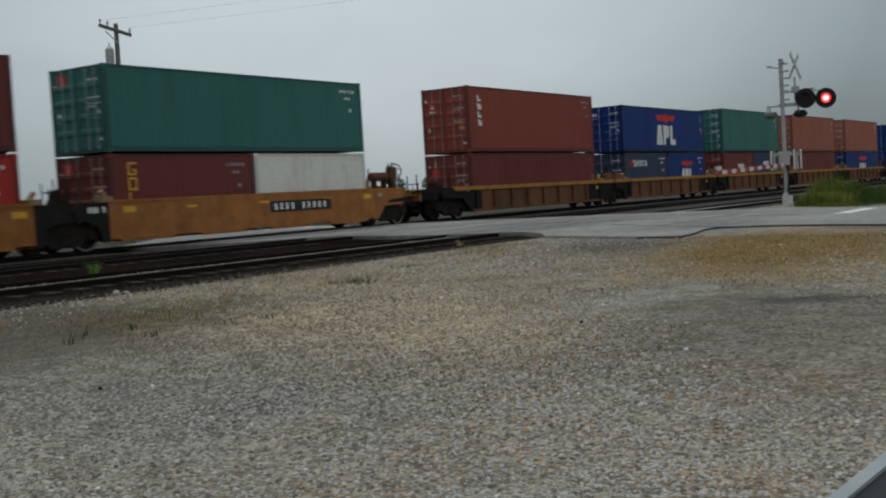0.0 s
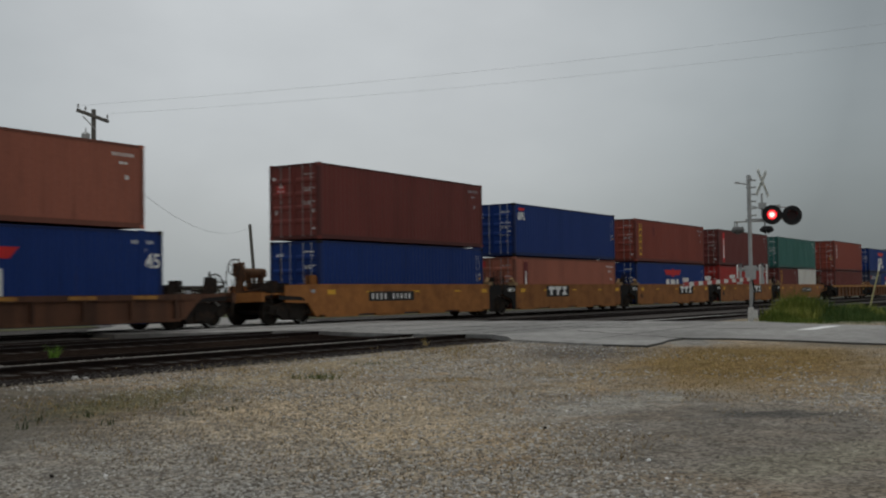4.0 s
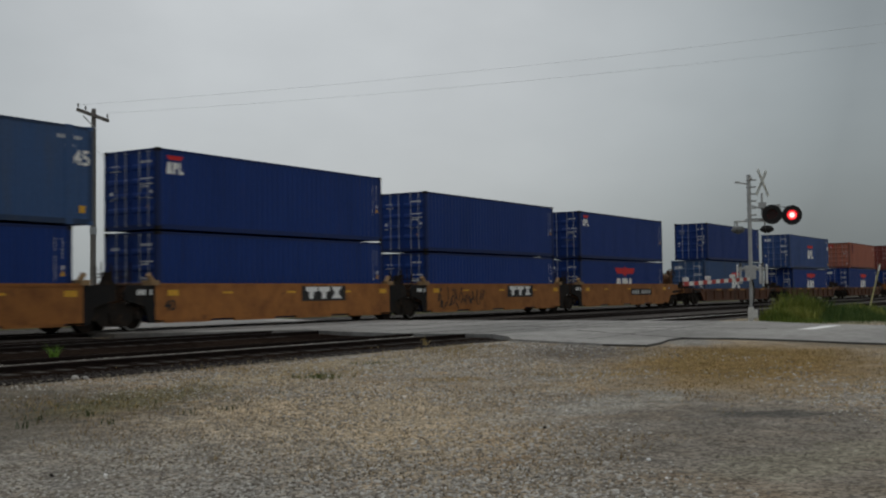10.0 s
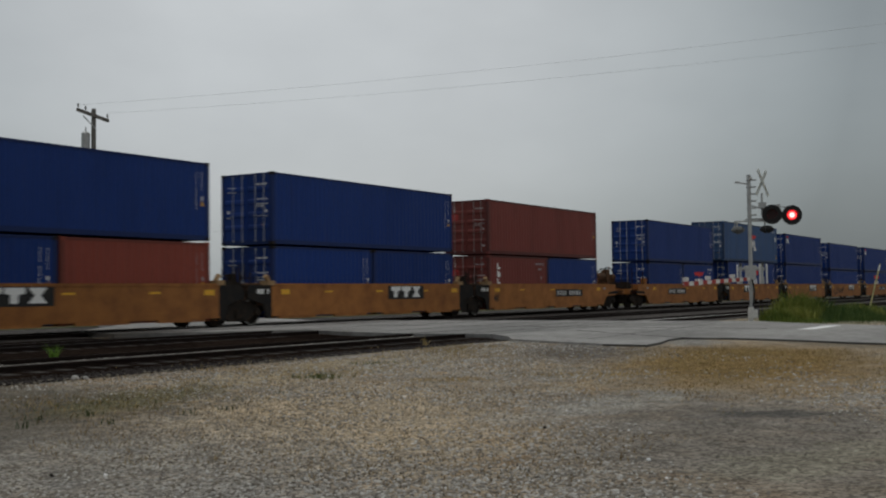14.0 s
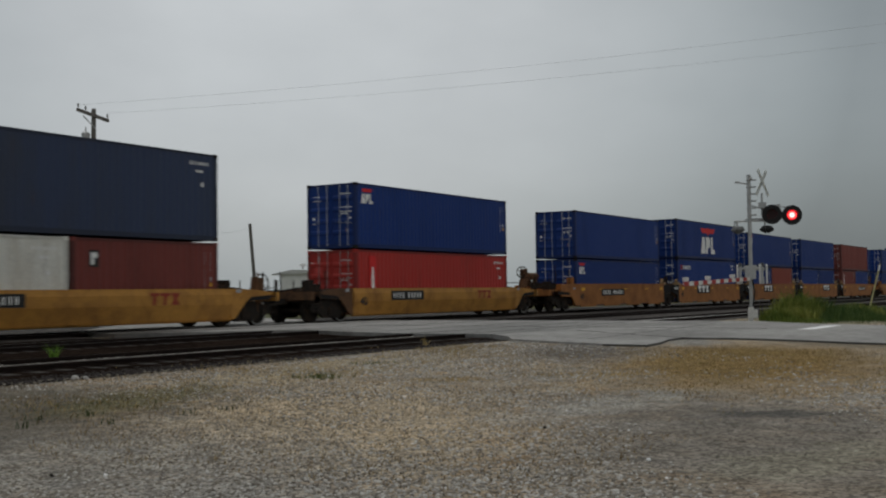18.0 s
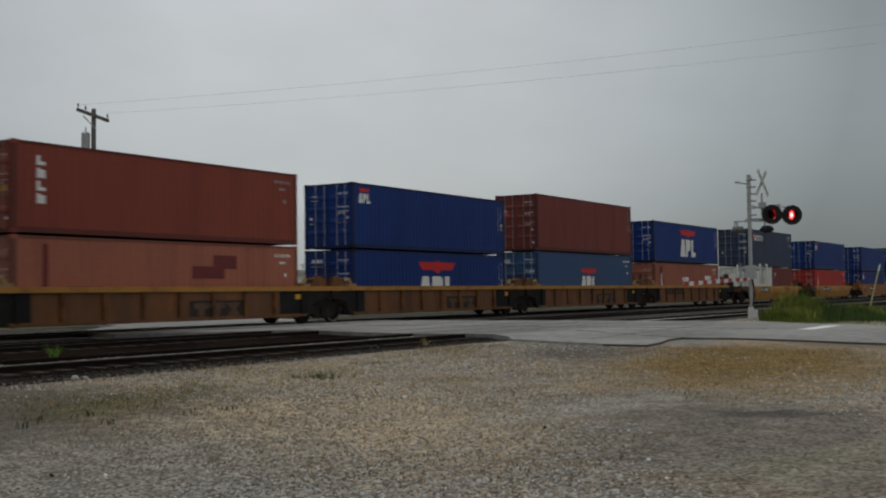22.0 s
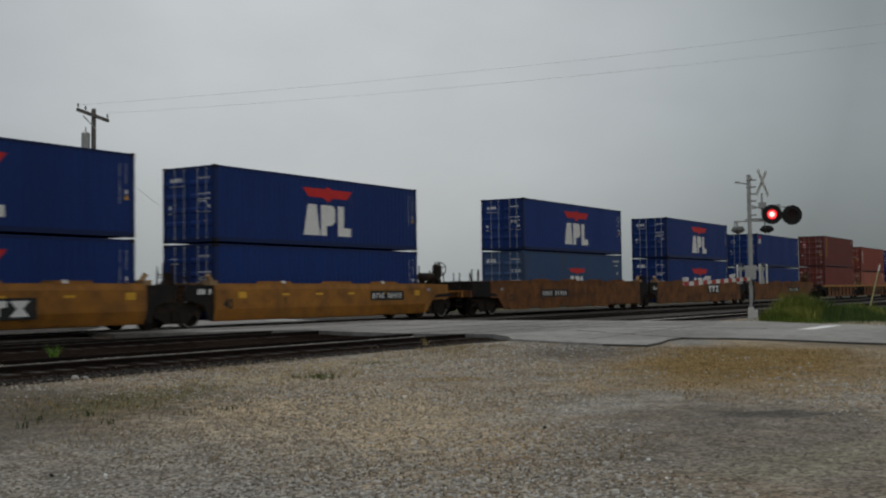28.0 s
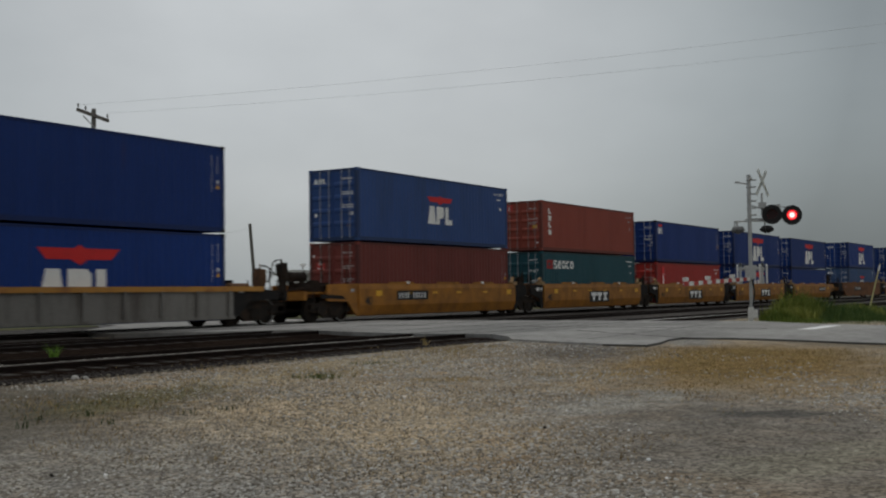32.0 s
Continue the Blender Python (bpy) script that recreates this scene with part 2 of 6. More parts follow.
def band(bm, stations, closed=False):
    """A flat band, 2 mm thick, standing in the x-z plane, through pairs of edge points."""
    rows = [[bm.verts.new((p[0], y, p[1])) for p, y in ((o, -0.002), (i, -0.002), (i, 0.0), (o, 0.0))] for o, i in stations]
    k = len(rows)
    for n_ in range(k if closed else k - 1):
        a, b = rows[n_], rows[(n_ + 1) % k]
        for j in range(4):
            bm.faces.new((a[j], a[(j + 1) % 4], b[(j + 1) % 4], b[j]))
    if not closed:
        bm.faces.new(rows[0][::-1])
        bm.faces.new(rows[-1])


MESHES = {}


def mesh(key, build, *mats):
    """A mesh built once for each key."""
    if key not in MESHES:
        bm = bmesh.new()
        build(bm)
        bmesh.ops.recalc_face_normals(bm, faces=bm.faces)
        me = bpy.data.meshes.new(str(key[0] if isinstance(key, tuple) else key))
        bm.to_mesh(me)
        bm.free()
        for m in mats:
            me.materials.append(m)
        MESHES[key] = me
    return MESHES[key]


def part(name, me, parent, m=None, label="", kind=""):
    ob = new(name, me)
    ob.parent = parent
    if m is not None:
        ob.matrix_basis = m
    return tagged(ob, label, kind=kind)


def thing(name, label, category, m=None, group="", kind=""):
    ob = new(name)
    ob.empty_display_size = 0.3
    if m is not None:
        ob.matrix_basis = m
    return tagged(ob, label, category, group, kind)


FONTS = {}


def letters(text, size, m):
    """A flat mesh of readable characters, standing up and facing -y."""
    key = (text, size, m.name)
    if key not in FONTS:
        cu = bpy.data.curves.new("figures", "FONT")
        cu.body, cu.size, cu.extrude, cu.align_x, cu.offset = text, size, 0.002, "CENTER", size * 0.02
        tmp = bpy.data.objects.new("tmp", cu)
        me = bpy.data.meshes.new_from_object(tmp)
        bpy.data.objects.remove(tmp)
        me.transform(Matrix.Rotation(radians(90), 4, "X"))
        me.materials.clear()
        me.materials.append(m)
        FONTS[key] = me
    return FONTS[key]


# ---- containers ----
EDGES = {}


def edge_paint(colour):
    """The same paint on the frame members, in a darker copy."""
    if colour not in EDGES:
        m = PAINT[colour].copy()
        m.name = "edge_" + colour
        k = 0.75 if colour == "white" else 0.5
        sock = m.node_tree.nodes["Mix"].inputs["A"]
        sock.default_value = tuple(c * k + 0.006 for c in sock.default_value[:3]) + (1.0,)
        EDGES[colour] = m
    return EDGES[colour]


W = 2.438
H_STD, H_HIGH = 2.591, 2.896
L40, L45, L20 = 12.192, 13.716, 6.058
COLOUR_WORD = {"blue": "deep blue", "lightblue": "faded light blue", "midblue": "medium blue", "navy": "dark navy", "teal": "dark teal green", "green": "green",
               "red": "bright red", "brick": "brick red", "oxide": "dark oxide red", "brown": "weathered brown", "maroon": "dark maroon", "white": "dirty white"}


def corrugated(x0, x1, z0, z1, y_out, depth, pitch):
    def build(bm):
        k = max(2, round((x1 - x0) / pitch))
        st = (x1 - x0) / k
        xs = []
        for i in range(k):
            b = x0 + i * st
            xs += [(b, y_out), (b + st * 0.28, y_out), (b + st * 0.5, y_out + depth), (b + st * 0.78, y_out + depth)]
        xs.append((x1, y_out))
        lo = [bm.verts.new((x, y, z0)) for x, y in xs]
        hi = [bm.verts.new((x, y, z1)) for x, y in xs]
        for i in range(len(xs) - 1):
            bm.faces.new((lo[i], lo[i + 1], hi[i + 1], hi[i]))
        back = y_out + depth + 0.015
        b0, b1, b2, b3 = (bm.verts.new(p) for p in ((x0, back, z0), (x1, back, z0), (x1, back, z1), (x0, back, z1)))
        bm.faces.new((b0, b3, b2, b1))
    return build


def door_build(h):
    def build(bm):
        w = W / 2 - 0.11
        box(bm, 0.0, 0.05, 0.0, w, 0.17, h - 0.13)
        box(bm, -0.012, 0.0, 0.0, 0.07, 0.17, h - 0.13)
        box(bm, -0.012, 0.0, w - 0.07, w, 0.17, h - 0.13)
        bays = 5
        step = (h - 0.30) / bays
        for i in range(bays + 1):
            z = 0.17 + i * step
            if 0 < i < bays:
                sheet = [(-0.034, z - 0.05), (-0.034, z + 0.05), (0.002, z + 0.11), (0.002, z - 0.11)]
                va = [bm.verts.new((p, 0.07, q)) for p, q in sheet]
                vb = [bm.verts.new((p, w - 0.07, q)) for p, q in sheet]
                for j in range(4):
                    bm.faces.new((va[j], va[(j + 1) % 4], vb[(j + 1) % 4], vb[j]))
            else:
                box(bm, -0.014, 0.0, 0.07, w - 0.07, max(0.17, z - 0.07), min(h - 0.13, z + 0.07))
        for i in range(bays):
            z = 0.17 + (i + 0.5) * step
            for y in (0.02, w - 0.06):
                box(bm, -0.03, -0.012, y, y + 0.04, z - 0.06, z + 0.06)
    return build


def lockrod_build(h):
    def build(bm):
        rod(bm, (-0.048, 0, 0.12), (-0.048, 0, h - 0.08), 0.017, 6)
        for z in (0.14, h * 0.5, h - 0.12):
            box(bm, -0.06, -0.008, -0.03, 0.03, z - 0.022, z + 0.022)
        box(bm, -0.065, -0.05, 0.0, 0.14, 1.05, 1.065)
    return build


def frame_build(l, h):
    def build(bm):
        x = l / 2 - 0.17
        for y0, y1 in ((-W / 2 + 0.004, -W / 2 + 0.06), (W / 2 - 0.06, W / 2 - 0.004)):
            box(bm, -x, x, y0, y1, 0.018, 0.17)
            box(bm, -x, x, y0, y1, h - 0.10, h - 0.018)
        for xa in (-l / 2 + 0.006, l / 2 - 0.10):
            box(bm, xa, xa + 0.094, -W / 2 + 0.17, W / 2 - 0.17, 0.018, 0.17)
            box(bm, xa, xa + 0.094, -W / 2 + 0.17, W / 2 - 0.17, h - 0.13, h - 0.018)
        box(bm, -x, x, -W / 2 + 0.06, W / 2 - 0.06, 0.12, 0.17)
        for i in range(int(l / 0.6)):
            xx = -x + 0.3 + i * 0.6
            box(bm, xx, xx + 0.05, -W / 2 + 0.06, W / 2 - 0.06, 0.02, 0.12)
    return build


def container(colour, length, high, mark="", door_mark="bars"):
    """A steel freight container; its doors face -x, its near side -y."""
    h = H_HIGH if high else H_STD
    pm = PAINT[colour]
    feet = {L40: "forty-foot", L45: "forty-five-foot", L20: "twenty-foot"}[length]
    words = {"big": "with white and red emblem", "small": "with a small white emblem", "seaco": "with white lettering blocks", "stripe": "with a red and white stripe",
             "yellow": "with a yellow side band", "gold": "with yellow vertical blocks", "badge": "with a small black badge", "vert": "with white vertical blocks", "patch": "with dark repaired patches", "": "with plain sides"}
    c = thing("shipping_container", f"{COLOUR_WORD[colour]} {feet} container {words.get(mark, 'with small marks')}", "container", group="containers on the train")
    key = (colour, length, h)
    hl = length / 2
    part("base_frame", mesh(("base_frame", *key), frame_build(length, h), edge_paint(colour)), c)
    side = mesh(("side_panel", *key), corrugated(-hl + 0.15, hl - 0.15, 0.17, h - 0.10, -W / 2 + 0.012, 0.022, 0.278), pm)
    part("side_panel", side, c)
    part("side_panel", side, c, Matrix.Rotation(math.pi, 4, "Z"))
    part("front_panel", mesh(("front_panel", colour, h), corrugated(-W / 2 + 0.14, W / 2 - 0.14, 0.17, h - 0.12, -0.02, 0.03, 0.25), pm), c, pose(hl - 0.03, 0, 0, 0, 0, 90))
    part("roof", mesh(("roof", *key), lambda bm: [box(bm, -hl + 0.1, hl - 0.1, -W / 2 + 0.06, W / 2 - 0.06, h - 0.06, h - 0.045)]
                      + [box(bm, -hl + 0.3 + i * 0.6, -hl + 0.5 + i * 0.6, -W / 2 + 0.1, W / 2 - 0.1, h - 0.045, h - 0.03) for i in range(int(length / 0.6) - 1)], pm), c)
    post = mesh(("corner_post", colour, h), lambda bm: box(bm, -0.075, 0.075, -0.08, 0.08, 0.118, h - 0.118), edge_paint(colour))
    cast = mesh(("corner_casting", colour), lambda bm: [box(bm, -0.089, 0.089, -0.081, 0.081, 0, 0.118), box(bm, -0.03, 0.03, -0.084, 0.0, 0.03, 0.09)], BLACK if colour in ("blue", "navy") else pm)
    for sx in (-1, 1):
        for sy in (-1, 1):
            part("corner_post", post, c, pose(sx * (hl - 0.081), sy * (W / 2 - 0.086), 0))
            for z in (0, h - 0.118):
                part("corner_casting", cast, c, pose(sx * (hl - 0.089), sy * (W / 2 - 0.084), z))
    if length == L45:
        for sx in (-1, 1):
            part("inner_post", mesh(("inner_post", colour, h), lambda bm: box(bm, -0.14, 0.14, -0.02, 0.05, 0.0, h), pm), c, pose(sx * 6.0, -W / 2 + 0.018, 0))
    dm = mesh(("door", colour, h), door_build(h), pm)
    zinc = colour in ("blue", "lightblue", "midblue", "green", "navy", "teal", "white")
    lr = mesh(("lock_rod", h, zinc), lockrod_build(h), RODS if zinc else DULLROD)
    for i, y in enumerate((-W / 2 + 0.10, 0.01)):
        d = part("door", dm, c, pose(-hl + 0.03, y, 0))
        for yy in ((0.28, 0.68), (0.18, 0.62))[i]:
            part("lock_rod", lr, d, pose(0, yy, 0), "galvanised locking bar" if zinc else "")
    # writing on the doors: too small to read, so plain bars
    if door_mark:
        def lines(bm):
            # a row of figures, a short row under it, and the block of weights
            for j in range(11):
                if j not in (4, 10):
                    box(bm, -0.006, 0, -0.51 - j * 0.048, -0.48 - j * 0.048, h - 0.46, h - 0.39)
            for j in range(4):
                box(bm, -0.006, 0, -0.80 - j * 0.048, -0.77 - j * 0.048, h - 0.61, h - 0.55)
            for z, rows in ((h - 0.98, 4), (h - 1.50, 3 if old else 2)):
                for r in range(rows):
                    box(bm, -0.006, 0, -0.60, -0.49, z - r * 0.085, z + 0.045 - r * 0.085)
                    box(bm, -0.006, 0, -0.82 + 0.02 * (r % 2), -0.67, z - r * 0.085, z + 0.045 - r * 0.085)
                    if old or r % 2 == 0:
                        box(bm, -0.006, 0, -0.99, -0.87, z - r * 0.085, z + 0.045 - r * 0.085)
        old = length == L45 or colour in ("lightblue", "midblue", "navy")
        bright = colour in ("blue", "lightblue", "midblue", "navy", "teal", "green")
        part("door_marking", mesh(("door_lines", h, old, bright), lines, MARKW if bright else (GREYMARK if colour == "white" else DULLMARK)), c, pose(-hl + 0.012, 0, 0), "small white stencilled marks", "stuff")
        for y0, y1, z0, z1 in ((0.82, 0.93, 0.98, 1.26), (-0.98, -0.89, 1.0, 1.24)):
            part("door_plate", mesh(("door_plate", bright, y0), lambda bm: box(bm, -0.005, 0, y0, y1, z0, z1), MARKW if bright else DULLMARK), c, pose(-hl + 0.012, 0, 0), "small pale data plate")
        if mark in ("gold", "vert"):
            part("yellow_label", mesh(("door_yellow",), lambda bm: box(bm, -0.005, 0, -0.96, -0.70, 1.02, 1.32), MARKY), c, pose(-hl + 0.012, 0, 0), "yellow square label")
    if "blue" in colour:
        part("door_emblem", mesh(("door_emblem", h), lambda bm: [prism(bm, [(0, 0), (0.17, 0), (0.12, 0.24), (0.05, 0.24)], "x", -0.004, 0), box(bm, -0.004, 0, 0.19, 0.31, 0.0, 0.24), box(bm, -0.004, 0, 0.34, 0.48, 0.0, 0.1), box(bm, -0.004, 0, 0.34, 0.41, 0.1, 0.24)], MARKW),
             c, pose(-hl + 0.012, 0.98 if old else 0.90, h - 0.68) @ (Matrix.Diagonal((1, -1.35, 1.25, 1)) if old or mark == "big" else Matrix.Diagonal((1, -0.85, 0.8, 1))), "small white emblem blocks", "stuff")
        part("door_triangle", mesh(("door_triangle", h), lambda bm: prism(bm, [(-0.28, 0.55), (-0.12, 0.55), (-0.2, 0.72)], "x", -0.004, 0), MARKY), c, pose(-hl + 0.012, -0.55, 0.05))
    elif colour in ("green", "brown", "maroon", "red", "oxide", "brick"):
        part("door_emblem", mesh(("door_square", colour in ("red", "oxide")), lambda bm: box(bm, -0.004, 0, 0.45, 0.85, h - 0.95, h - 0.5), DOORRED), c, pose(-hl + 0.012, 0, 0), "red square emblem")
        part("door_emblem_core", mesh(("door_square_core",), lambda bm: [box(bm, -0.004, 0, 0.61, 0.68, h - 0.88, h - 0.57), box(bm, -0.004, 0, 0.55, 0.75, h - 0.88, h - 0.83)], MARKW), c, pose(-hl + 0.007, 0, 0))
        part("door_label", mesh(("door_label_low", h), lambda bm: [box(bm, -0.004, 0, 0.48, 0.82, h - 1.06, h - 1.01), box(bm, -0.004, 0, 0.94, 1.03, h - 0.60, h - 0.48), box(bm, -0.004, 0, -1.0, -0.9, 0.36, 0.44)], MARKW), c, pose(-hl + 0.012, 0, 0), "small white labels", "stuff")
    side_y = -W / 2 + 0.006

    def flat(name, key2, build, mt, x, z, label=""):
        return part(name, mesh((name, key2, mt.name), build, mt), c, pose(x, side_y, z), label, "stuff" if name == "side_marking" else "")

    def plate(w, hh):
        return lambda bm: box(bm, -w / 2, w / 2, -0.002, 0.0, -hh / 2, hh / 2)

    # figures at the leading end of the side
    if (mark == "big" and (colour != "blue" or length != L40)) or mark in ("stripe", "brownpatch", "patch", "yellow", "seaco", "gold", "vert", "bars") or colour in ("white", "maroon", "green"):
        flat("side_marking", "two_rows", lambda bm: [box(bm, -0.72 + j * 0.15, -0.65 + j * 0.15, -0.002, 0, 0.0, 0.11) for j in range(6)]
             + [box(bm, -0.45, -0.30, -0.002, 0, -0.24, -0.16), box(bm, -0.25, -0.14, -0.002, 0, -0.24, -0.16), box(bm, -0.22, -0.1, -0.002, 0, -0.70, -0.57)], GREYMARK if colour in ("maroon", "oxide", "brick") else MARKW, hl - 0.55, h - 0.42, "small white stencilled figures")
    else:
        flat("side_marking", "tall_lines", lambda bm: [box(bm, -0.40, -0.379, -0.002, 0, -0.07 - j * 0.105, -j * 0.105) for j in range(12) if j != 4] + [box(bm, -0.14, -0.119, -0.002, 0, -0.07 - j * 0.105, -j * 0.105) for j in range(6)] + [
                                                       box(bm, -0.16, -0.08, -0.002, 0, -0.92, -0.80)], MARKW if colour in ("blue", "navy") else GREYMARK, hl - 0.22, h - 0.35, "thin vertical lines of small white figures")
        flat("warning_triangle", "tri", lambda bm: prism(bm, [(-0.09, 0), (0.09, 0), (0, 0.16)], "y", -0.002, 0), MARKY, hl - 0.34, h - 1.45, "yellow triangle")
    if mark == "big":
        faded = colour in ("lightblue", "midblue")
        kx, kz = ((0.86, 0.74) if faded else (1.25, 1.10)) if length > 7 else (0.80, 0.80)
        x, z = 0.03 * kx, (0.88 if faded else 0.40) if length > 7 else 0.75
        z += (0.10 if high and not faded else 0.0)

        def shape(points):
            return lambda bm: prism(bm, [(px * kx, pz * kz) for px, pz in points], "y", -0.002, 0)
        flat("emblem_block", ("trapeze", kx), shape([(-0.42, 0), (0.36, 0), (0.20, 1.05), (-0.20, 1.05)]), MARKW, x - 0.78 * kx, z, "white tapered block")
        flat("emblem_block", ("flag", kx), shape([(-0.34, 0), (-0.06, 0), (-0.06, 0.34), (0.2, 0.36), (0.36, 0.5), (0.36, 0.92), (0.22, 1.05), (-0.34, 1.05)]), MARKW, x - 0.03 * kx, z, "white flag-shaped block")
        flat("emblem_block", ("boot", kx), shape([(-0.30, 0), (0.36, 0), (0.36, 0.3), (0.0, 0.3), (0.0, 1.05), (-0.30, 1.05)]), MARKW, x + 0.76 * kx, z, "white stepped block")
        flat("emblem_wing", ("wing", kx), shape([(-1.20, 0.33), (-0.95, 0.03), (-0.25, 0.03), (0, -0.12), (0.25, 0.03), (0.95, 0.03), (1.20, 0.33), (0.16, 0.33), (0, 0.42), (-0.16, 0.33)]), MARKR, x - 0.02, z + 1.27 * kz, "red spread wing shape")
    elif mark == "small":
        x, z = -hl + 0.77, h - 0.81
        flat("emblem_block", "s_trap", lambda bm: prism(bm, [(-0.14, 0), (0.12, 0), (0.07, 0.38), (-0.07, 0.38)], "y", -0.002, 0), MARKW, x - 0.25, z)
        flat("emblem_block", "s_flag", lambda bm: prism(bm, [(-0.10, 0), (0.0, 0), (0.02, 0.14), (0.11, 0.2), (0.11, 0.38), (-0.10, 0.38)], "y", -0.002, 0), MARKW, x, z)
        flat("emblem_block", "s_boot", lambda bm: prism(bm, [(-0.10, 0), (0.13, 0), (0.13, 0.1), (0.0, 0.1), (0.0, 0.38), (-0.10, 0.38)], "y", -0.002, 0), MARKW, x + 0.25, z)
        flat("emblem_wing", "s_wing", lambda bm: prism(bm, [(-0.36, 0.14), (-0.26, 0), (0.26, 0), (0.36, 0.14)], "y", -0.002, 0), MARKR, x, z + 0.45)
    elif mark == "seaco":
        k = 0.62 if colour == "blue" else (1.0 if length > 7 else 0.8)
        x, z = -hl + (0.50 + 0.40 * k), h - (0.42 + 0.46 * k)
        flat("emblem_square", ("pair", k), lambda bm: [prism(bm, [(-0.36 * k, 0), (0.0, 0), (0.0, 0.16 * k), (-0.18 * k, 0.16 * k), (-0.18 * k, 0.3 * k), (0.0, 0.3 * k), (0.0, 0.46 * k), (-0.36 * k, 0.46 * k)], "y", -0.002, 0), box(bm, 0.03 * k, 0.34 * k, -0.002, 0, 0, 0.46 * k)], mat("mark_dull_red", (0.36, 0.03, 0.03), 0.65, dirt=(0.2, 0.03, 0.03), scale=3.0), x, z, "dull red emblem blocks")
        for j in range(5):
            def hoop(bm):
                def at(e, deg, cz=0.22, kx=1.0):
                    return (e * kx * k * math.cos(radians(deg)), cz * k + e * (1.05 if kx == 1.0 else 1.0) * k * math.sin(radians(deg)))
                if j == 0:
                    band(bm, [(at(0.135, d, 0.325, 1.7), at(0.045, d, 0.325, 1.7)) for d in range(20, 271, 25)]
                         + [(at(0.045, d, 0.115, 1.7), at(0.135, d, 0.115, 1.7)) for d in range(65, -161, -25)])
                    return
                a0, a1 = ((0, 360), (14, 315), (0, 360), (50, 310), (0, 360))[j]
                bar_ = [((-0.12 * k, 0.18 * k), (-0.12 * k, 0.26 * k)), ((0.13 * k, 0.18 * k), (0.12 * k, 0.26 * k))] if j == 1 else []
                whole = a1 - a0 == 360
                band(bm, bar_ + [(at(0.215, a0 + (a1 - a0) * i / 16), at(0.10, a0 + (a1 - a0) * i / 16)) for i in range(16 if whole else 17)], whole)
            flat("emblem_block", ("hoop", j, k), hoop, MARKW, x + (0.62 + 0.49 * j) * k, z, "white rounded shape")
    elif mark == "stripe":
        x = -hl + 1.12
        flat("side_band", ("band", h), lambda bm: box(bm, -0.22, 0.22, -0.002, 0, 0.2, h - 0.25), MARKR if colour in ("maroon", "red") else FADED, x, 0, "red vertical band")
        part("spire_mark", mesh(("spire", h), lambda bm: prism(bm, [(-0.16, 0.5), (0.16, 0.5), (0.05, h - 0.7), (-0.05, h - 0.7)], "y", -0.002, 0), MARKW), c, pose(x, side_y - 0.004, 0), "white tapering mark")
    elif mark == "yellow":
        flat("side_band", ("yband", h), lambda bm: box(bm, -0.2, 0.2, -0.002, 0, 0.35, h - 0.3), MARKY, -hl + 0.75, 0, "yellow vertical band")
        for j in range(5):
            part("band_mark", mesh(("band_mark", j), lambda bm: box(bm, -0.12, 0.12, -0.002, 0, -0.13, 0.13), MARKD if j == 2 else FADED), c, pose(-hl + 0.75, side_y - 0.004, 0.62 + j * 0.38))
        flat("dark_patch", "sq", plate(0.35, 0.5), FADED, -3.2, h - 0.7)
    elif mark == "gold":
        x = -hl + 0.84
        for j in range(4):
            def outline(bm):
                if j == 1:
                    prism(bm, [(-0.17, 0), (0.17, 0), (0.17, 0.065), (-0.10, 0.065), (-0.10, 0.39), (-0.17, 0.39)], "y", -0.002, 0)
                elif j == 3:
                    prism(bm, [(0.02, 0.13), (0.02, 0.185), (0.17, 0.185), (0.17, 0), (-0.17, 0), (-0.17, 0.39), (0.17, 0.39), (0.17, 0.325), (-0.10, 0.325), (-0.10, 0.065), (0.10, 0.065), (0.10, 0.13)], "y", -0.002, 0)
                else:
                    band(bm, [((x_, z_), (x_ * 0.6, 0.195 + (z_ - 0.195) * 0.67)) for x_, z_ in ((-0.17, 0), (0.17, 0), (0.17, 0.39), (-0.17, 0.39))], True)
            flat("emblem_block", ("outline", j), outline, MARKY, x, h - 2.0 + j * 0.45, "yellow outlined shape")
        flat("yellow_label", "lab", plate(0.22, 0.3), MARKY, hl - 0.3, 0.55)
    elif mark == "vert":
        for j in range(4):
            flat("emblem_block", ("vbar", j % 2), lambda bm: [box(bm, -0.15, 0.15, -0.002, 0, 0, 0.10 if j % 2 else 0.24)] + [box(bm, -0.15, -0.03, -0.002, 0, 0.1, 0.28)], MARKW, -hl + 0.95, h - 1.75 + j * 0.36, "white vertical block")
    elif mark == "patch":
        for j, (x, z, w, hh) in enumerate(((-5.0, 1.3, 0.18, 2.1), (-0.5, 0.9, 3.0, 0.45), (1.5, 1.6, 1.5, 0.4), (2.3, 1.95, 1.1, 0.45), (-3.6, 1.0, 1.3, 0.3))):
            flat("dark_patch", ("patch", j), plate(w, hh), FADED, x, z, "dark repainted patch")
    elif mark == "brownpatch":
        flat("dark_patch", "bp", plate(0.8, 0.9), FADED, -hl + 1.3, h - 0.65, "darker square patch")
    elif mark == "badge":
        flat("badge_panel", "bd", plate(0.36, 0.5), MARKD, -hl + 0.85, h - 0.62, "small black badge panel")
        part("badge_mark", mesh(("badge_mark",), lambda bm: [box(bm, -0.12, 0.12, -0.002, 0, 0.02, 0.18), box(bm, -0.12, 0.0, -0.002, 0, -0.18, 0.02)], MARKW), c, pose(-hl + 0.85, side_y - 0.004, h - 0.62), "white badge mark")
    elif mark == "grey":
        flat("grey_label", "gl", plate(1.0, 0.42), GREYMARK, -hl + 1.3, h - 0.75)
